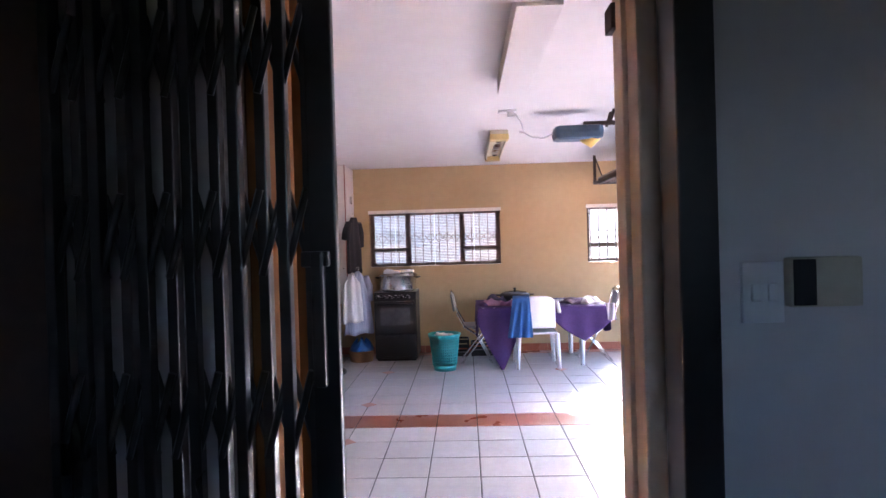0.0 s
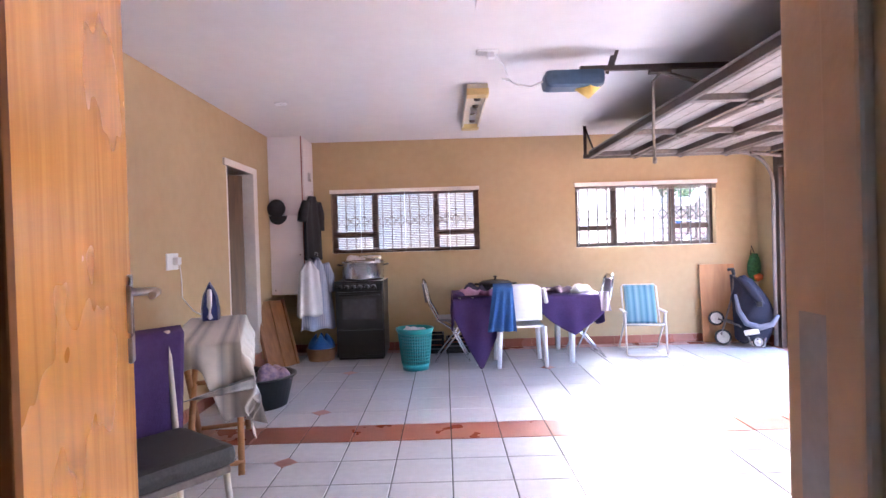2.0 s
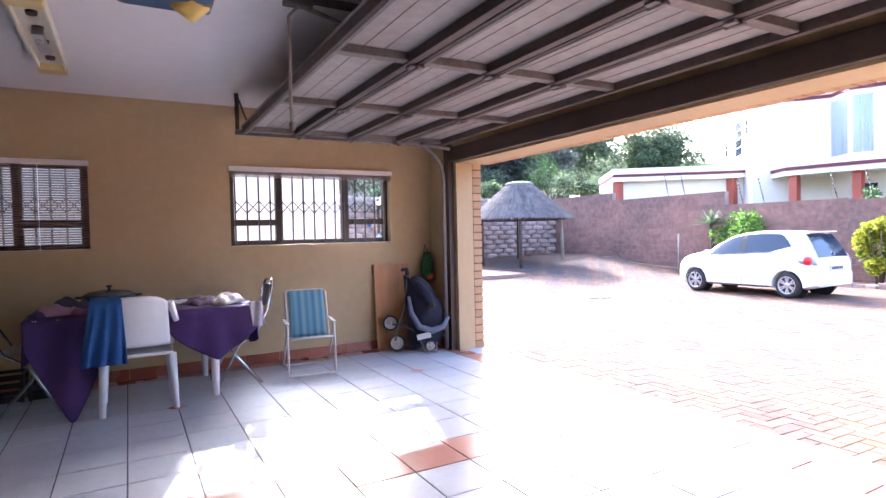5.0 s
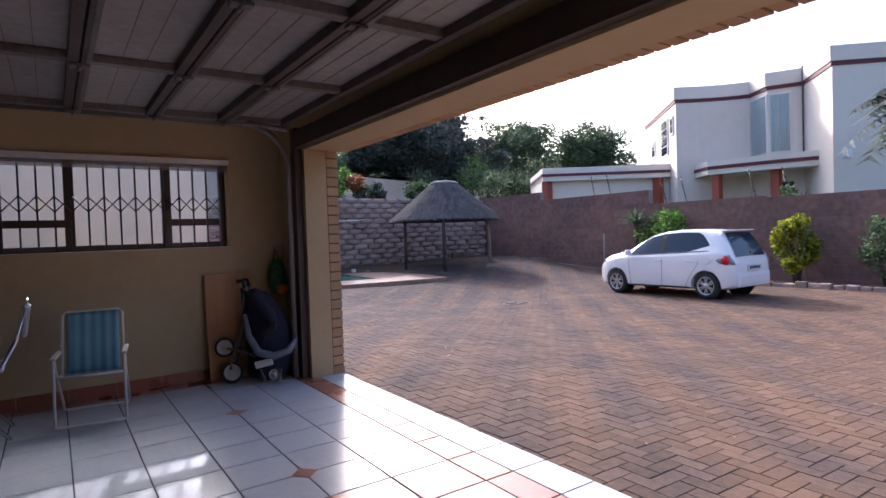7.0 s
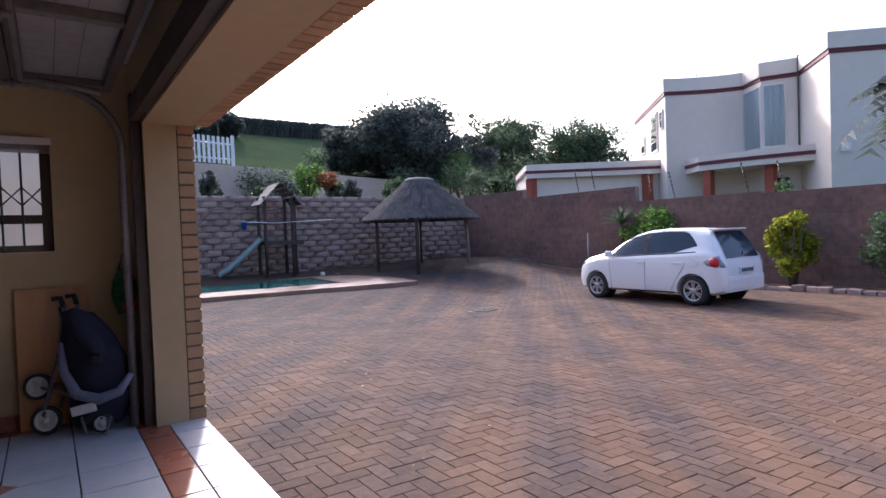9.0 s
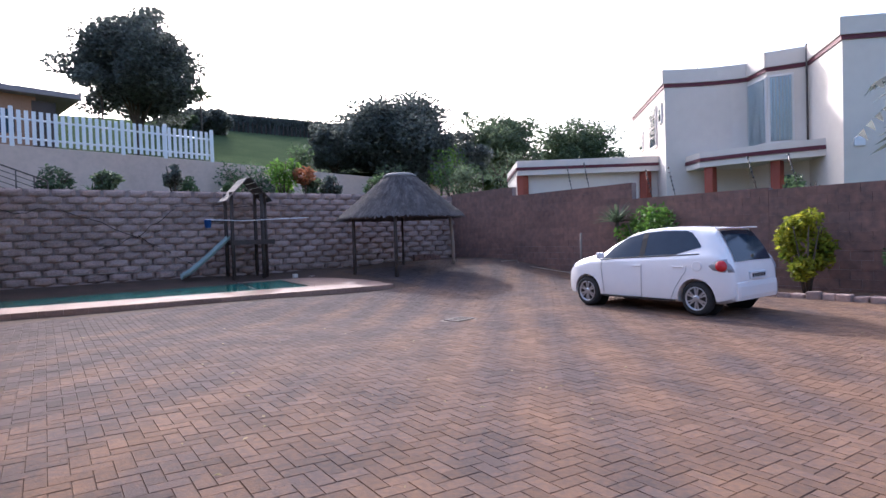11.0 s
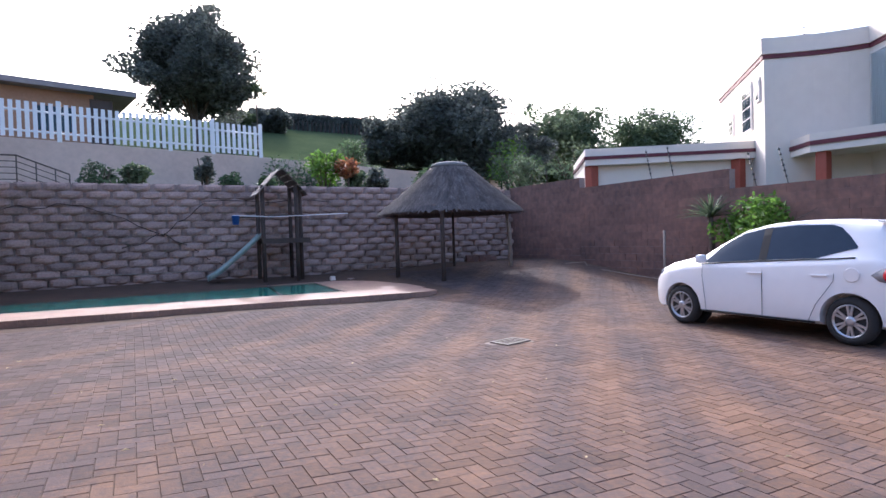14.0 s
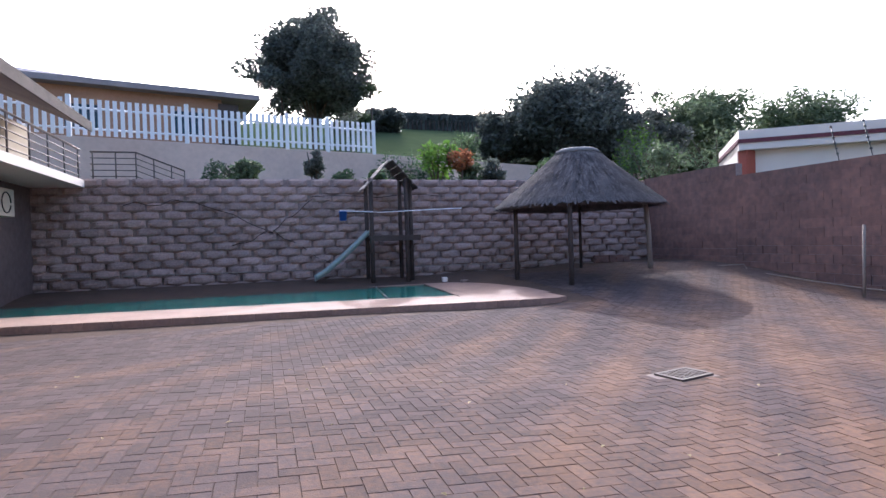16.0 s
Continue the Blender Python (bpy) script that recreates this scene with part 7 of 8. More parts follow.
part("fan_guard", bm, M_BLACKPLASTIC, ac)
sr = thing("stair_railing", "steel stair railing on top of the block wall", "railing")
for i in range(5):
    part("rail", tube(bmesh.new(), [(2.2, 22.4, 2.85 + 0.15 * i), (3.2, 22.4, 2.85 + 0.15 * i), (4.3, 22.4, 2.40 + 0.15 * i)], 0.012 if i < 4 else 0.022, 6), M_DARKSTEEL, sr)
for x, z in ((2.25, 3.45), (2.75, 3.45), (3.2, 3.45), (3.6, 3.28), (4.0, 3.12), (4.3, 3.0)):
    part("baluster", tube(bmesh.new(), [(x, 22.4, z - 0.9), (x, 22.4, z)], 0.018, 6), M_DARKSTEEL, sr)

# brown house behind the picket fence
bh = thing("brown_house", "low brown house with grey tiled roof", "house")
bh.matrix_basis = pose(6.2, 41.2, 0.45, 0, 0, 11) @ pose(-7.6, -41.2, 0)
part("wall", box(bmesh.new(), -17.0, 42.0, 3.0, 5.6, 50.0, 9.35), mat("brown brick wall", (0.34, 0.20, 0.13), (0.28, 0.16, 0.10), 0.9, 2, bump=0.2), bh)
bm = bmesh.new()
v = [bm.verts.new(p) for p in ((-17, 41.2, 9.3), (7.6, 41.2, 9.0), (7.6, 51, 9.0), (-17, 51, 9.3), (-14, 46, 11.4), (3.5, 46, 10.4), (-17, 41.2, 9.6), (7.6, 41.2, 9.3), (7.6, 51, 9.3), (-17, 51, 9.6))]
for f in ((0, 1, 7, 6), (1, 2, 8, 7), (2, 3, 9, 8), (3, 0, 6, 9), (6, 7, 5, 4), (7, 8, 5), (8, 9, 4, 5), (9, 6, 4), (3, 2, 1, 0)):
    bm.faces.new([v[i] for i in f])
part("roof", bm, mat("pale grey roof tile", (0.26, 0.24, 0.25), (0.20, 0.18, 0.19), 0.8, 3, bump=0.3), bh)
for x in (-7.0, -2.0, 3.0):
    part("window", rbox(bmesh.new(), x, 41.93, 6.9, x + 1.6, 42.02, 8.2, 0.01), M_CARGLASS, bh)
part("dark_doorway", rbox(bmesh.new(), 5.4, 41.92, 6.0, 6.5, 42.02, 8.8, 0.01), M_DARKWOOD, bh)

# ---- trees on the slope ----
tree("tree", "large dark round-crowned tree on the hill", (9.9, 48.0, 5.6), 12.3, 4.7, 3.6, M_LEAF, 11, 150, 420, 0.16, trunk_r=0.3)
tree("tree", "broad dark green tree behind the shelter", (23.3, 36.0, 3.6), 7.2, 5.3, 0.8, M_LEAF, 12, 140, 380, 0.15, trunk_r=0.25)
tree("tree", "dark tree beside the broad tree", (19.6, 37.0, 4.6), 4.0, 2.3, 0.8, M_LEAF, 13, 60, 260, 0.14)
tree("tree", "small round tree on the hill crest", (17.4, 60.0, 9.6), 4.6, 2.4, 1.0, M_LEAF, 14, 40, 240, 0.17)
tree("tree", "round tree on the hill", (13.8, 58.0, 9.0), 4.6, 2.2, 0.8, M_LEAF2, 15, 36, 240, 0.17)
tree("tree", "green tree above the low wing", (34.0, 37.5, 4.0), 7.0, 4.2, 1.2, M_LEAF2, 16, 70, 260, 0.15)
tree("tree", "wide green tree beyond the white house", (48.0, 42.0, 4.8), 8.6, 5.2, 1.4, M_LEAF2, 17, 70, 240, 0.18)
tree("tree", "dark leafy tree by the cream wall", (27.8, 35.2, 3.0), 6.2, 2.8, 1.0, M_LEAF, 18, 50, 260, 0.13)
tree("tree", "feathery tree over the house roof", (-5.0, 27.0, 3.0), 7.0, 2.6, 3.0, M_LEAF2, 19, 44, 220, 0.13)
for i, (x, y, h_) in enumerate(((40.5, 50.0, 6.6), (43.5, 51.0, 5.8), (46.5, 50.0, 6.4), (13.6, 46.0, 5.4), (7.6, 46.5, 4.6), (30.0, 34.8, 3.6), (25.5, 33.6, 2.4))):
    strap_plant("palm", "palm with a ragged drooping head", (x, y, hill_z(x, y) - 0.2 if y > 35 else 3.2), 46, 1.7, M_LEAF2 if i % 2 else M_LEAF, 30 + i, 0.09, "palm", h_ - 0.4 if y > 40 else 2.2, 1.1)
bare = thing("bare_tree", "leafless grey tree above the low wing", "tree", (34.5, 45.0, 7.0))
bm = bmesh.new()
rr = random.Random(5)
tube(bm, [(0, 0, -0.5), (0.1, 0, 2.0)], 0.1, 6, [0.16, 0.1])
for i in range(16):
    a, e = rr.uniform(0, 6.28), rr.uniform(0.7, 1.4)
    p1 = Vector((0.1 + 1.0 * math.cos(a) * math.cos(e), math.sin(a) * math.cos(e), 2.0 + 1.2 * math.sin(e)))
    p2 = p1 + Vector((rr.uniform(-0.6, 0.6), rr.uniform(-0.6, 0.6), rr.uniform(0.5, 1.2)))
    tube(bm, [(0.1, 0, 1.2 + rr.random()), p1, p2], 0.03, 5, [0.06, 0.035, 0.012])
part("branch_crown", bm, M_PALEPOLE, bare)
hd = thing("hedge", "clipped dark hedge along the hill crest", "hedge", (0, 0, 0))
rr = random.Random(9)
for k in range(4):
    bm = bmesh.new()
    for i in range(14):
        x = 17.0 + k * 7 + i * 0.5
        leaves(bm, rr, (x, 66.0, hill_z(x, 66) + 1.0 + rr.uniform(-0.15, 0.15)), 1.15, 280, 0.15, 1.0)
        zc = hill_z(x, 66) + 0.9
        box(bm, x - 0.26, 65.4, zc - 1.4, x + 0.26, 66.6, zc + 0.75)
    part("hedge_run", bm, M_LEAF, hd)
cf = thing("crest_fence", "pale picket fence on the hill crest", "fence")
pk2 = finish("picket", rbox(bmesh.new(), -0.07, -0.02, 0.0, 0.07, 0.02, 1.2, 0.005), M_POLE)
for i in range(44):
    x = 19.0 + i * 0.48
    ob = new("picket", pk2)
    ob.parent, ob.matrix_basis = cf, pose(x, 64.5, hill_z(x, 64.5) - 0.1)
fh = thing("far_house", "white far house with grey roof", "house", (37.0, 60.0, 9.5))
part("wall", box(bmesh.new(), -5, 0, -2, 5, 6, 2.2), M_WHITEWALL, fh)
bm = bmesh.new()
v = [bm.verts.new(p) for p in ((-5.6, -0.6, 2.2), (5.6, -0.6, 2.2), (5.6, 6.6, 2.2), (-5.6, 6.6, 2.2), (-3, 3, 4.0), (3, 3, 4.0))]
for f in ((0, 1, 5, 4), (1, 2, 5), (2, 3, 4, 5), (3, 0, 4), (3, 2, 1, 0)):
    bm.faces.new([v[i] for i in f])
part("roof", bm, M_ROOFTILE, fh)

# ---- plants on the terrace and the yard ----
for i, (x, y, r_, h_, m) in enumerate(((5.8, 23.2, 0.45, 0.75, M_LEAF2), (7.6, 23.0, 0.28, 1.25, M_LEAF), (9.4, 23.0, 0.3, 0.5, M_LEAF5), (11.4, 23.6, 0.7, 1.7, M_LEAF3), (12.4, 23.3, 0.4, 0.9, M_LEAF2), (13.2, 23.4, 0.45, 0.9, M_LEAF), (15.2, 23.4, 0.6, 1.0, M_LEAF5), (16.2, 23.4, 0.6, 0.9, M_LEAF2), (17.2, 24.2, 0.6, 0.9, M_LEAF5), (4.6, 30.0, 0.7, 1.4, M_LEAF2), (9.6, 31.2, 0.6, 1.2, M_LEAF5), (12.6, 33.0, 1.3, 2.6, M_LEAF5), (14.2, 33.2, 1.1, 2.0, M_LEAF2), (19.3, 23.0, 0.9, 1.5, M_LEAF2), (21.5, 26.5, 1.3, 2.4, M_LEAF5), (23.0, 29.0, 1.5, 3.0, M_LEAF3), (20.0, 30.5, 1.2, 2.2, M_LEAF2), (25.5, 27.0, 1.5, 2.8, M_LEAF2), (10.6, 35.2, 1.0, 1.8, M_LEAF2), (16.5, 35.5, 1.1, 1.6, M_LEAF5))):
    z = 2.62 if y < 26 else 2.95 if y < 34.6 else hill_z(x, y)
    shrub("shrub", "leafy green shrub on the terrace", (x, y, z), r_, h_, m, 50 + i, 700, 0.10)
for i, (x, y, n_) in enumerate(((12.2, 23.2, 60), (5.4, 23.1, 40), (9.3, 22.9, 36), (14.9, 23.0, 44))):
    strap_plant("aloe", "spiky strap-leaved plant on the terrace", (x, y, 2.62), n_, 0.75, M_LEAF5, 80 + i, 0.035)
flame = thing("red_leaf_plant", "plant with red-brown leaves on the terrace", "plant", (12.0, 23.0, 2.62))
bm = bmesh.new()
leaves(bm, random.Random(3), (0, 0, 0.85), 0.42, 260, 0.11)
part("foliage", bm, leafmat("red brown leaves", (0.30, 0.10, 0.05), (0.20, 0.12, 0.05)), flame)
part("stem", tube(bmesh.new(), [(0, 0, -0.1), (0.03, 0, 0.8)], 0.03, 6), M_BARK, flame)

shrub("croton", "yellow-green croton shrub against the wall", (17.0, 8.5, -0.3), 0.56, 1.75, M_LEAF4, 101, 2600, 0.075)
shrub("shrub", "grey-green shrub against the brown wall", (17.0, 6.6, -0.3), 0.62, 1.75, M_LEAF5, 102, 1300, 0.06)
shrub("shrub", "bright green shrub behind the car", (17.15, 12.35, -0.25), 0.92, 2.0, M_LEAF3, 103, 2800, 0.075)
strap_plant("yucca", "tall spiky yucca by the brown wall", (17.2, 13.35, -0.2), 90, 0.85, M_LEAF2, 104, 0.035, "yucca", 1.55, 0.5)
shrub("shrub", "pale shrub behind the wall top", (18.9, 9.4, 0.9), 0.5, 1.5, M_LEAF5, 105, 700, 0.07)
pl = thing("palm", "dark palm fronds beside the white house", "palm", (20.5, 7.2, 0.0))
part("trunk", tube(bmesh.new(), [(0, 0, 0), (0.1, 0, 2.2), (0, 0.1, 4.2)], 0.16, 9), M_BARK, pl)
bm = bmesh.new()
rr = random.Random(8)
for i in range(22):
    a, e = rr.uniform(0, 6.28), rr.uniform(-0.2, 1.2)
    pts = [Vector((1.7 * f * math.cos(e) * math.cos(a), 1.7 * f * math.cos(e) * math.sin(a), 4.2 + 1.7 * f * math.sin(e) - 1.1 * f * f)) for f in [k / 10 for k in range(11)]]
    for p, q in zip(pts, pts[1:]):
        d0 = (q - p).normalized()
        sd = d0.cross(Vector((0, 0, 1))).normalized()
        for s in (-1, 1):
            tip = p + sd * s * 0.42 + d0 * 0.22 - Vector((0, 0, 0.16))
            bm.faces.new([bm.verts.new(w) for w in (p, p + d0 * 0.17, tip)])
part("frond_head", bm, M_LEAF, pl)

# stone edging of the planting bed
edg = tagged(thing("bed_edging", "rough stone edging along the planting bed", "kerb"), kind="structure")
rr = random.Random(12)
for i in range(26):
    y = 3.6 + i * 0.26
    bm = bmesh.new()
    rbox(bm, -0.09, -0.12, -0.05, 0.09, 0.12, rr.uniform(0.09, 0.15), 0.03, pose(16.15 + rr.uniform(-0.04, 0.04), y, -0.3, rr.uniform(-6, 6), rr.uniform(-6, 6), rr.uniform(-12, 12)))
    part("stone", bm, M_ROCK, edg)

# ---- play tower with slide ----
PT = (9.2, 21.0)
pz = ground_z(*PT)
tw = thing("play_tower", "weathered wooden play tower with a pale slide", "play tower", (PT[0], PT[1], pz))
for x, y in ((-0.45, -0.35), (0.45, -0.35), (0.45, 0.35), (-0.45, 0.35), (0.62, -0.1)):
    part("post", tube(bmesh.new(), [(x, y, -0.05), (x, y, 2.58)], 0.055, 9), M_POLE, tw)
for k in range(6):
    part("floor_board", rbox(bmesh.new(), -0.52, -0.42 + k * 0.14, 1.08, 0.72, -0.30 + k * 0.14, 1.13, 0.006), M_POLE, tw)
part("beam", rbox(bmesh.new(), -0.5, -0.46, 1.0, 0.78, -0.40, 1.14, 0.006), M_POLE, tw)
part("beam", rbox(bmesh.new(), -0.5, 0.36, 1.0, 0.78, 0.42, 1.14, 0.006), M_POLE, tw)
for s in (-1, 1):
    for k in range(5):
        bm = bmesh.new()
        rbox(bm, -0.09, -0.52, -0.012, 0.09, 0.52, 0.012, 0.004, pose(0.05 + s * (0.10 + k * 0.13), 0, 3.06 - (0.10 + k * 0.13) * 1.1, 0, s * 47, 0))
        part("roof_board", bm, M_PALEPOLE if s < 0 else M_POLE, tw)
M_SLIDE = mat("pale green fibreglass", (0.30, 0.38, 0.35), (0.22, 0.29, 0.27), 0.35, 5)
bm = bmesh.new()


def slide(u, v):
    x = -0.50 - 1.35 * u
    z = 1.12 * (1 - u) ** 1.15 + 0.05 + (0.02 if u > 0.9 else 0)
    w = v * 2 - 1
    return Vector((x, -0.05 + w * 0.21, z + 0.13 * abs(w) ** 4))


sheet(bm, 24, 12, slide, 0.015)
part("slide", bm, M_SLIDE, tw, "pale green plastic slide")
bm = bmesh.new()
lathe(bm, [(0.08, 0.0), (0.10, 0.22), (0.104, 0.22), (0.104, 0.23), (0.095, 0.23), (0.075, 0.015), (0.0, 0.012)], n=18)
bk = solo("bucket", bm, mat("blue plastic", (0.03, 0.11, 0.40), rough=0.4), "blue bucket hung on the pole end", "bucket", (PT[0] - 1.18, PT[1] - 0.55, pz + 1.52))
bm = bmesh.new()
tube(bm, [(PT[0] - 1.25, PT[1] - 0.55, pz + 1.76), (PT[0] - 0.2, PT[1] - 0.5, pz + 1.72), (PT[0] + 1.9, PT[1] - 0.45, pz + 1.80)], 0.014, 6)
solo("pool_pole", bm, M_WHITEPLASTIC, "long pale pool pole resting across the tower", "pole")
bm = bmesh.new()
tube(bm, [(PT[0] - 1.2, PT[1] - 0.52, pz + 1.70), (PT[0] + 0.6, PT[1] - 0.48, pz + 1.78)], 0.02, 6)
solo("dark_pole", bm, M_POLE, "dark pole tied across the play tower", "pole")
bm = bmesh.new()
rbox(bm, -0.07, -0.07, 0.0, 0.07, 0.07, 0.13, 0.03)
solo("pale_block", bm, M_WHITEWALL, "small pale block on the pool surround", "block", (10.55, 20.45, deck_z(10.5)))
bm = bmesh.new()
rbox(bm, -0.10, -0.06, 0.0, 0.10, 0.06, 0.06, 0.025)
solo("loose_stone", bm, M_ROCK, "loose brown stone by the pool", "stone", (11.0, 20.2, deck_z(11.0)), 20)

# hose along the walls, post, drain
bm = bmesh.new()
tube(bm, [(1.3, 21.6, 0.42), (4.0, 21.62, 0.40), (7.5, 21.62, 0.36), (10.8, 21.6, 0.34), (13.0, 21.6, 0.30), (15.6, 20.6, 0.26), (16.9, 18.7, 0.14), (17.4, 17.7, 0.22), (17.42, 17.6, 0.06), (17.2, 15.8, -0.06), (16.8, 14.35, -0.10), (17.0, 12.0, -0.2)], 0.013, 6)
solo("garden_hose", bm, M_PALEPOLE, "pale garden hose laid along the foot of the walls", "hose")
bm = bmesh.new()
tube(bm, [(16.75, 14.3, ground_z(16.75, 14.3) - 0.02), (16.78, 14.3, 1.08)], 0.028, 8)
solo("thin_post", bm, M_PALEPOLE, "thin pale post standing in the yard", "post")
dr = thing("drain_grate", "rusty drain grate set in the paving", "drain", (9.94, 11.06, ground_z(9.94, 11.06) + 0.004), 12)
bm = bmesh.new()
for a in ((-0.22, -0.16, 0.22, -0.13), (-0.22, 0.13, 0.22, 0.16), (-0.22, -0.13, -0.19, 0.13), (0.19, -0.13, 0.22, 0.13)):
    box(bm, a[0], a[1], -0.01, a[2], a[3], 0.012)
part("frame", bm, M_DARKSTEEL, dr)
for i in range(8):
    part("bar", box(bmesh.new(), -0.17 + i * 0.046, -0.13, -0.008, -0.152 + i * 0.046, 0.13, 0.008), M_DARKSTEEL, dr)
bm = bmesh.new()
rbox(bm, -0.31, -0.215, -0.02, 0.31, 0.215, -0.006, 0.002)
part("cement_surround", bm, mat("cracked cement", (0.20, 0.155, 0.13), (0.11, 0.085, 0.075), 0.95, 6, bump=0.5), dr)
# creeper stems and cable on the back wall
bm = bmesh.new()
rr = random.Random(31)
for x0, x1, z0, z1 in ((4.6, 6.4, 2.2, 1.4), (6.4, 8.0, 1.4, 0.4), (3.0, 4.6, 2.1, 2.2), (6.4, 7.4, 1.4, 2.2), (5.4, 6.4, 1.0, 1.4), (7.4, 11.0, 2.25, 2.3)):
    pts = [(x0 + (x1 - x0) * k / 6, WALL_Y - 0.09, z0 + (z1 - z0) * k / 6 + rr.uniform(-0.06, 0.06)) for k in range(7)]
    tube(bm, pts, 0.010, 5)
solo("creeper", bm, M_POLE, "dead creeper stems clinging to the block wall", "creeper")
# electric fence brackets
for i, (y, z) in enumerate(((15.6, 2.46), (14.9, 2.46), (12.7, 2.0), (12.0, 2.0), (9.9, 2.0), (9.0, 1.95))):
    t = thing("fence_bracket", "leaning electric fence bracket with insulators", "fence bracket", (17.9, y, z - 0.05), 0, "electric fence brackets")
    part("rod", tube(bmesh.new(), [(0, 0, 0), (0.06, 0.24, 0.85)], 0.010, 6), M_BLACK, t)
    for k in range(6):
        f = 0.25 + k * 0.14
        bm = bmesh.new()
        lathe(bm, [(0.0, -0.025), (0.028, -0.015), (0.028, 0.015), (0.0, 0.025)], (0.06 * f, 0.24 * f, 0.85 * f), 8)
        part("insulator", bm, M_BLACK, t)
bb = thing("braai_stand", "low brown brick heap under the shelter", "brick heap", (15.6, 20.6, ground_z(15.6, 20.6)))
rr = random.Random(6)
for k in range(14):
    part("brick", rbox(bmesh.new(), -0.11, -0.05, 0.0, 0.11, 0.05, 0.07, 0.006, pose(-0.45 + 0.23 * (k % 5), rr.uniform(-0.03, 0.03), 0.072 * (k // 5), 0, 0, rr.uniform(-6, 6))), M_BOUNDARY, bb)
# scattered dry leaves
bm = bmesh.new()
rr = random.Random(77)
for k in range(150):
    x, y = rr.uniform(4.3, 13), rr.uniform(1.5, 13)
    z = ground_z(x, y) + 0.006
    a, s = rr.uniform(0, 6.28), rr.uniform(0.010, 0.028)
    c, sn = math.cos(a) * s, math.sin(a) * s
    bm.faces.new([bm.verts.new(p) for p in ((x - c, y - sn, z), (x + sn * 0.5, y - c * 0.5, z + 0.008), (x + c, y + sn, z + 0.003), (x - sn * 0.5, y + c * 0.5, z + 0.008))])
tagged(solo("dry_leaves", bm, mat("dry leaf", (0.36, 0.27, 0.16), (0.22, 0.2, 0.08), 0.9, 9), "scattered dry leaves on the paving", "leaves"), kind="stuff")

# ---- face bricks of the garage pier ----
pier = bpy.data.objects["wall_east_far"]
bmeA = finish("brick", rbox(bmesh.new(), 0, 0, 0, 0.105, 0.215, 0.071, 0.004), M_FACEBRICK)
bmeB = finish("brick", rbox(bmesh.new(), 0, 0, 0, 0.105, 0.105, 0.071, 0.004), M_FACEBRICK)
structure("brick_backing", box(bmesh.new(), 3.702, DOOR_Y1 + 0.006, -0.3, 3.80, YF + 0.23, 2.9), M_MORTAR, "mortar bed of the face bricks", "wall")
for c in range(-2, 34):
    z = c * 0.0845
    y = DOOR_Y1
    first = True
    while y < YF + 0.2:
        me = bmeB if (first and c % 2) else bmeA
        ob = new("brick", me)
        ob.parent, ob.matrix_basis = pier, pose(3.706, y, z)
        y += 0.115 if me is bmeB else 0.225
        first = False
lint = bpy.data.objects["lintel"]
for i in range(int((DOOR_Y1 - DOOR_Y0) / 0.0845)):
    ob = new("brick", bmeB)
    ob.parent, ob.matrix_basis = lint, pose(3.802, DOOR_Y0 + 0.08 + i * 0.0845, LINTEL + 0.0, 90, 0, 0)

# ---- split-face blocks of the back wall ----
def rock_mesh(seed, w=0.555, h_=0.2):
    rr_ = random.Random(seed)
    t = bmesh.new()
    nu, nv = 6, 4
    g = []
    for i in range(nu + 1):
        row = []
        for j in range(nv + 1):
            u, v_ = i / nu, j / nv
            edge = min(u, 1 - u, v_, 1 - v_)
            out = 0.0 if edge == 0 else 0.035 + 0.055 * math.sin(math.pi * min(1, (1 - v_) * 0.75 + 0.1)) * math.sin(math.pi * u) ** 0.5 + rr_.uniform(-0.014, 0.014)
            sag = 0.045 * math.sin(math.pi * u) * (1 - v_)
            row.append(t.verts.new((0.006 + u * (w - 0.012), -out, 0.006 + v_ * (h_ - 0.012) - sag)))
        g.append(row)
    for a, b in zip(g, g[1:]):
        for j in range(nv):
            t.faces.new((a[j], b[j], b[j + 1], a[j + 1]))
    ring_ = [g[i][0] for i in range(nu + 1)] + [g[nu][j] for j in range(1, nv + 1)] + [g[i][nv] for i in range(nu - 1, -1, -1)] + [g[0][j] for j in range(nv - 1, 0, -1)]
    back = [t.verts.new((q.co.x, 0.1, max(0.006, q.co.z))) for q in ring_]
    m_ = len(ring_)
    for i in range(m_):
        t.faces.new((ring_[i], back[i], back[(i + 1) % m_], ring_[(i + 1) % m_]))
    return t


rocks = [finish("block", rock_mesh(s), M_ROCK) for s in range(8)]
bw = bpy.data.objects["wall_back"]
rest = bmesh.new()
rr = random.Random(40)
made = 0
for c in range(14):
    z = -0.05 + c * 0.2
    x = 1.1 - (0.30 if c % 2 else 0)
    while x < WALL_X - 0.3:
        yb = WALL_Y + 0.012 * (c - 7) * 0.6 + rr.uniform(-0.012, 0.012)
        if 4.2 <= x <= 13.2 and c >= 1 and made < 296:
            ob = new("block", rocks[rr.randrange(8)])
            ob.parent, ob.matrix_basis = bw, pose(x, yb, z)
            made += 1
        else:
            merge(rest, rock_mesh(rr.randrange(1000)), pose(x, yb, z))
        x += rr.uniform(0.585, 0.615)
ob = new("block_field", finish("block_field", rest, M_ROCKJ))
ob.parent, ob["kind"] = bw, "stuff"

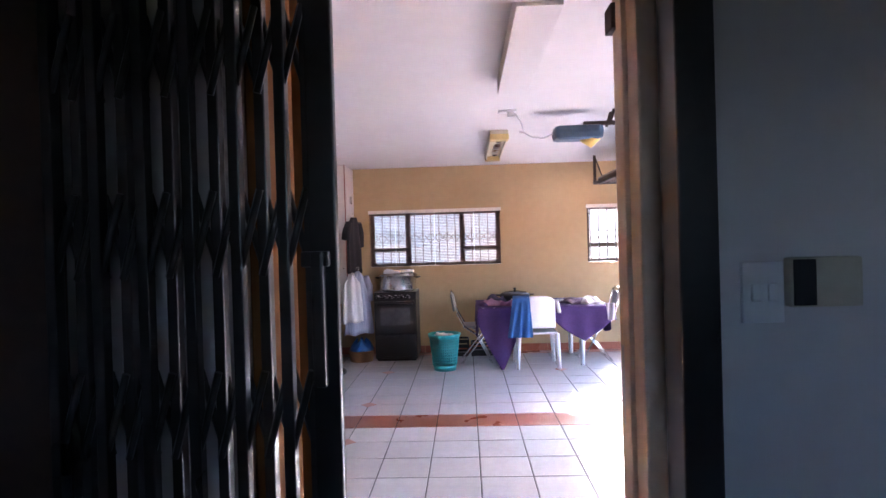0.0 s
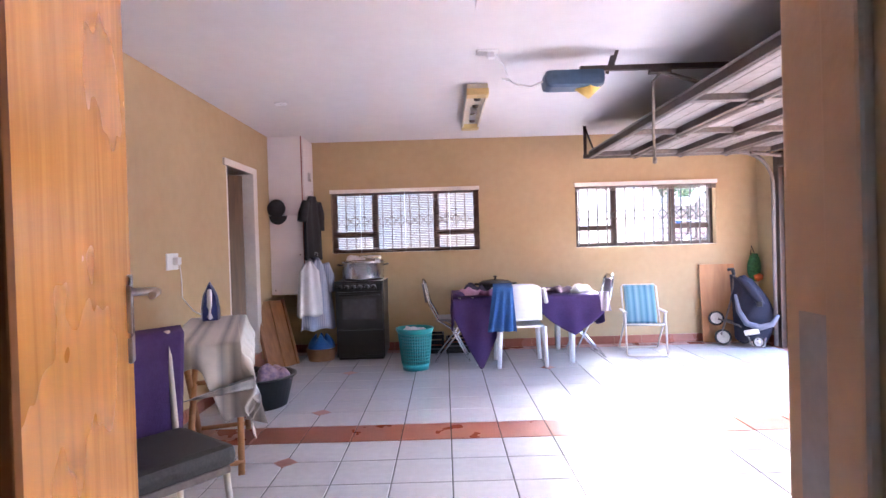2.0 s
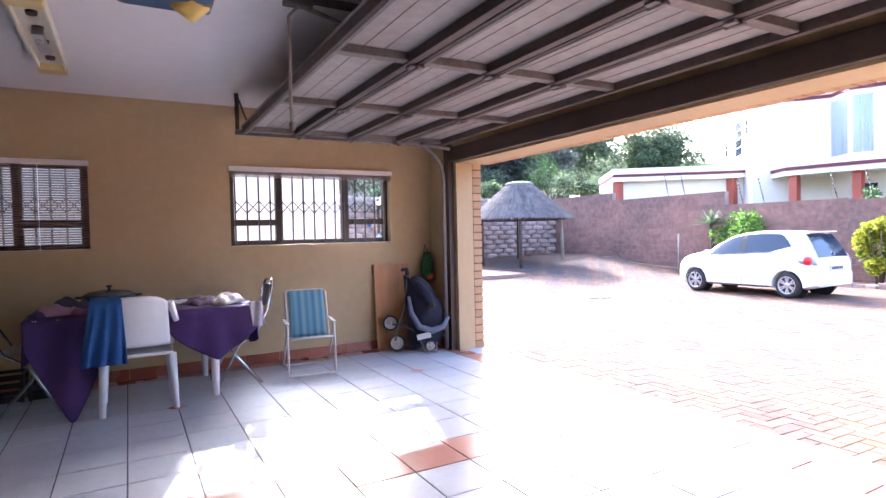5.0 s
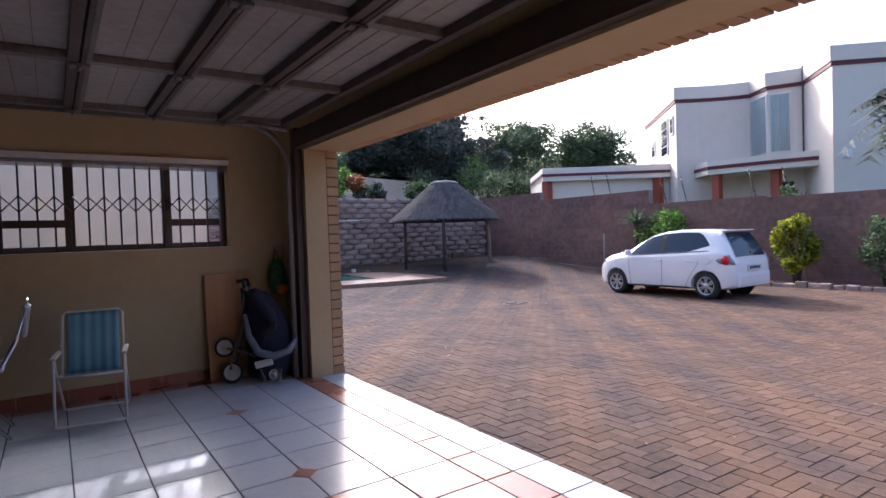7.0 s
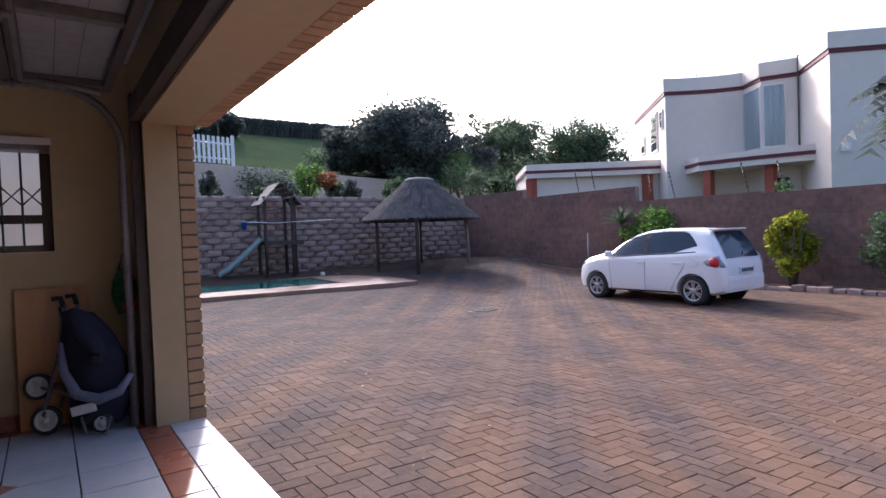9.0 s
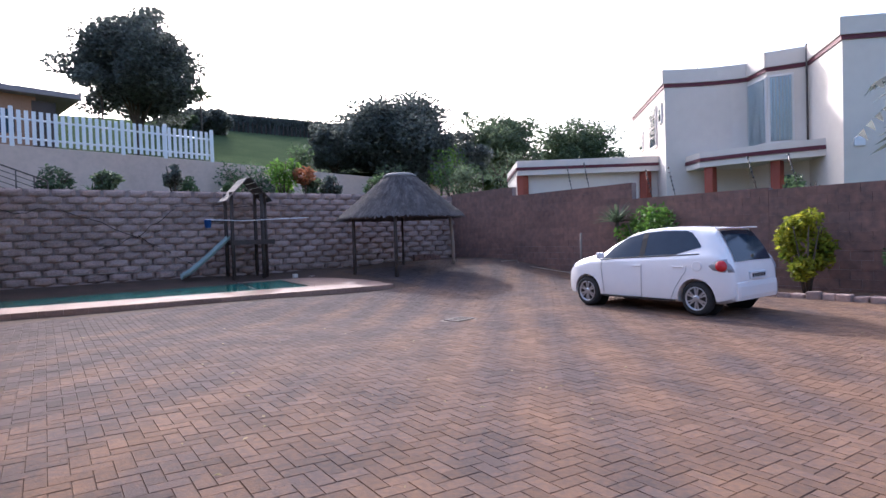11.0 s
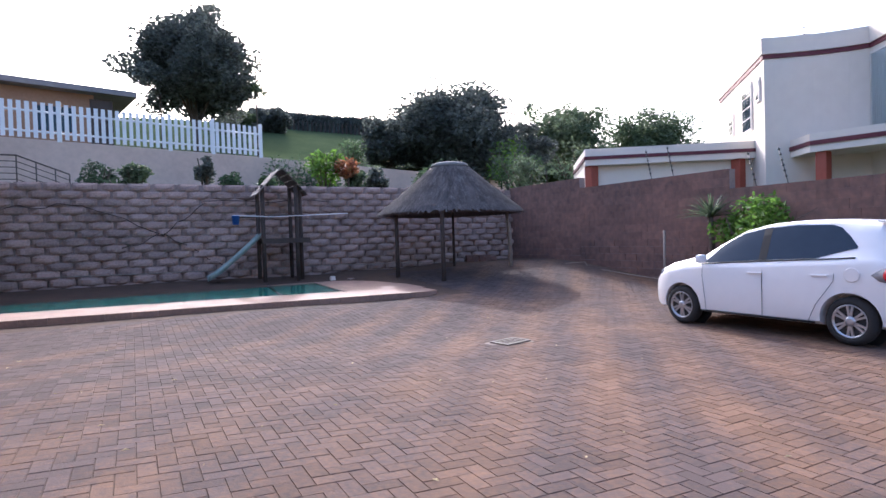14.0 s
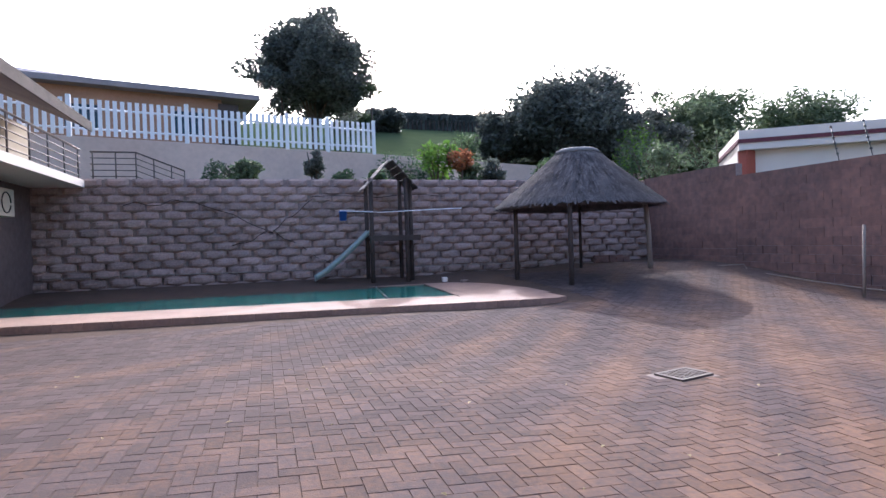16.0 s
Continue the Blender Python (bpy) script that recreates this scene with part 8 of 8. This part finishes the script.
# blocks of the brown boundary wall
rest = bmesh.new()
for a, b, top in TOPS:
    if b < 2:
        continue
    nrow = int((top + 0.5) / 0.2)
    for c in range(nrow + 1):
        z1 = top - c * 0.2
        y = a - (0.2 if c % 2 else 0.0)
        while y < b - 0.02:
            y0, y1 = max(y, a), min(y + 0.4, b)
            if y1 - y0 > 0.05:
                low = z1 < 0.95
                dx = rr.uniform(-0.014, 0.010) if low else rr.uniform(-0.003, 0.003)
                e = rr.uniform(0.004, 0.011) if low else 0.002
                box(rest, WALL_X + dx, y0 + e, z1 - 0.2 + e, WALL_X + 0.2, y1 - 0.003, z1)
            y += 0.4
ob = new("block_field", finish("block_field", rest, M_BOUNDARY))
ob.parent, ob["kind"] = bpy.data.objects["wall_right"], "stuff"

# ---- herringbone paving ----
def paver_top(verts, faces, x0, y0, x1, y1, dz):
    e, g_ = 0.003, 0.0012
    b = len(verts)
    for xx, yy, zz in ((x0 + g_, y0 + g_, -0.0045), (x1 - g_, y0 + g_, -0.0045), (x1 - g_, y1 - g_, -0.0045), (x0 + g_, y1 - g_, -0.0045), (x0 + g_ + e, y0 + g_ + e, 0), (x1 - g_ - e, y0 + g_ + e, 0), (x1 - g_ - e, y1 - g_ - e, 0), (x0 + g_ + e, y1 - g_ - e, 0)):
        verts.append((xx, yy, ground_z(xx, yy) + zz + dz))
    faces += [(b + 4, b + 5, b + 6, b + 7), (b, b + 1, b + 5, b + 4), (b + 1, b + 2, b + 6, b + 5), (b + 2, b + 3, b + 7, b + 6), (b + 3, b, b + 4, b + 7)]


def paved(x, y):
    if x > 17.7 or y < -2 or y > 21.4 or (x < 3.82 and y < 9.5):
        return False
    front = 15.7 if x < 11.4 else 20.0
    if y > front or (x < 12.0 and y > 15.4):
        return False
    return not (abs(x - 9.94) < 0.32 and abs(y - 11.06) < 0.22)


gr = bpy.data.objects["ground"]
verts, faces = [], []
rr = random.Random(55)
near = 0
for i in range(-44, 140):
    for j in range(0, 234):
        k = (i - j) % 4
        x, y = 3.82 + i * 0.1, -2.0 + j * 0.1
        if k == 0:
            x1, y1 = x + 0.2, y + 0.1
        elif k == 3:
            x1, y1 = x + 0.1, y + 0.2
        else:
            continue
        if not paved((x + x1) / 2, (y + y1) / 2):
            continue
        dz = rr.uniform(-0.002, 0.002)
        if near < 298 and 6.4 < x < 8.2 and 7.7 < y < 12.0:
            vv, ff = [], []
            paver_top(vv, ff, x, y, x1, y1, dz)
            me = bpy.data.meshes.new("paver")
            me.from_pydata(vv, [], ff)
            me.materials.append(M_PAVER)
            ob = new("paver", me)
            ob.parent = gr
            near += 1
        else:
            paver_top(verts, faces, x, y, x1, y1, dz)
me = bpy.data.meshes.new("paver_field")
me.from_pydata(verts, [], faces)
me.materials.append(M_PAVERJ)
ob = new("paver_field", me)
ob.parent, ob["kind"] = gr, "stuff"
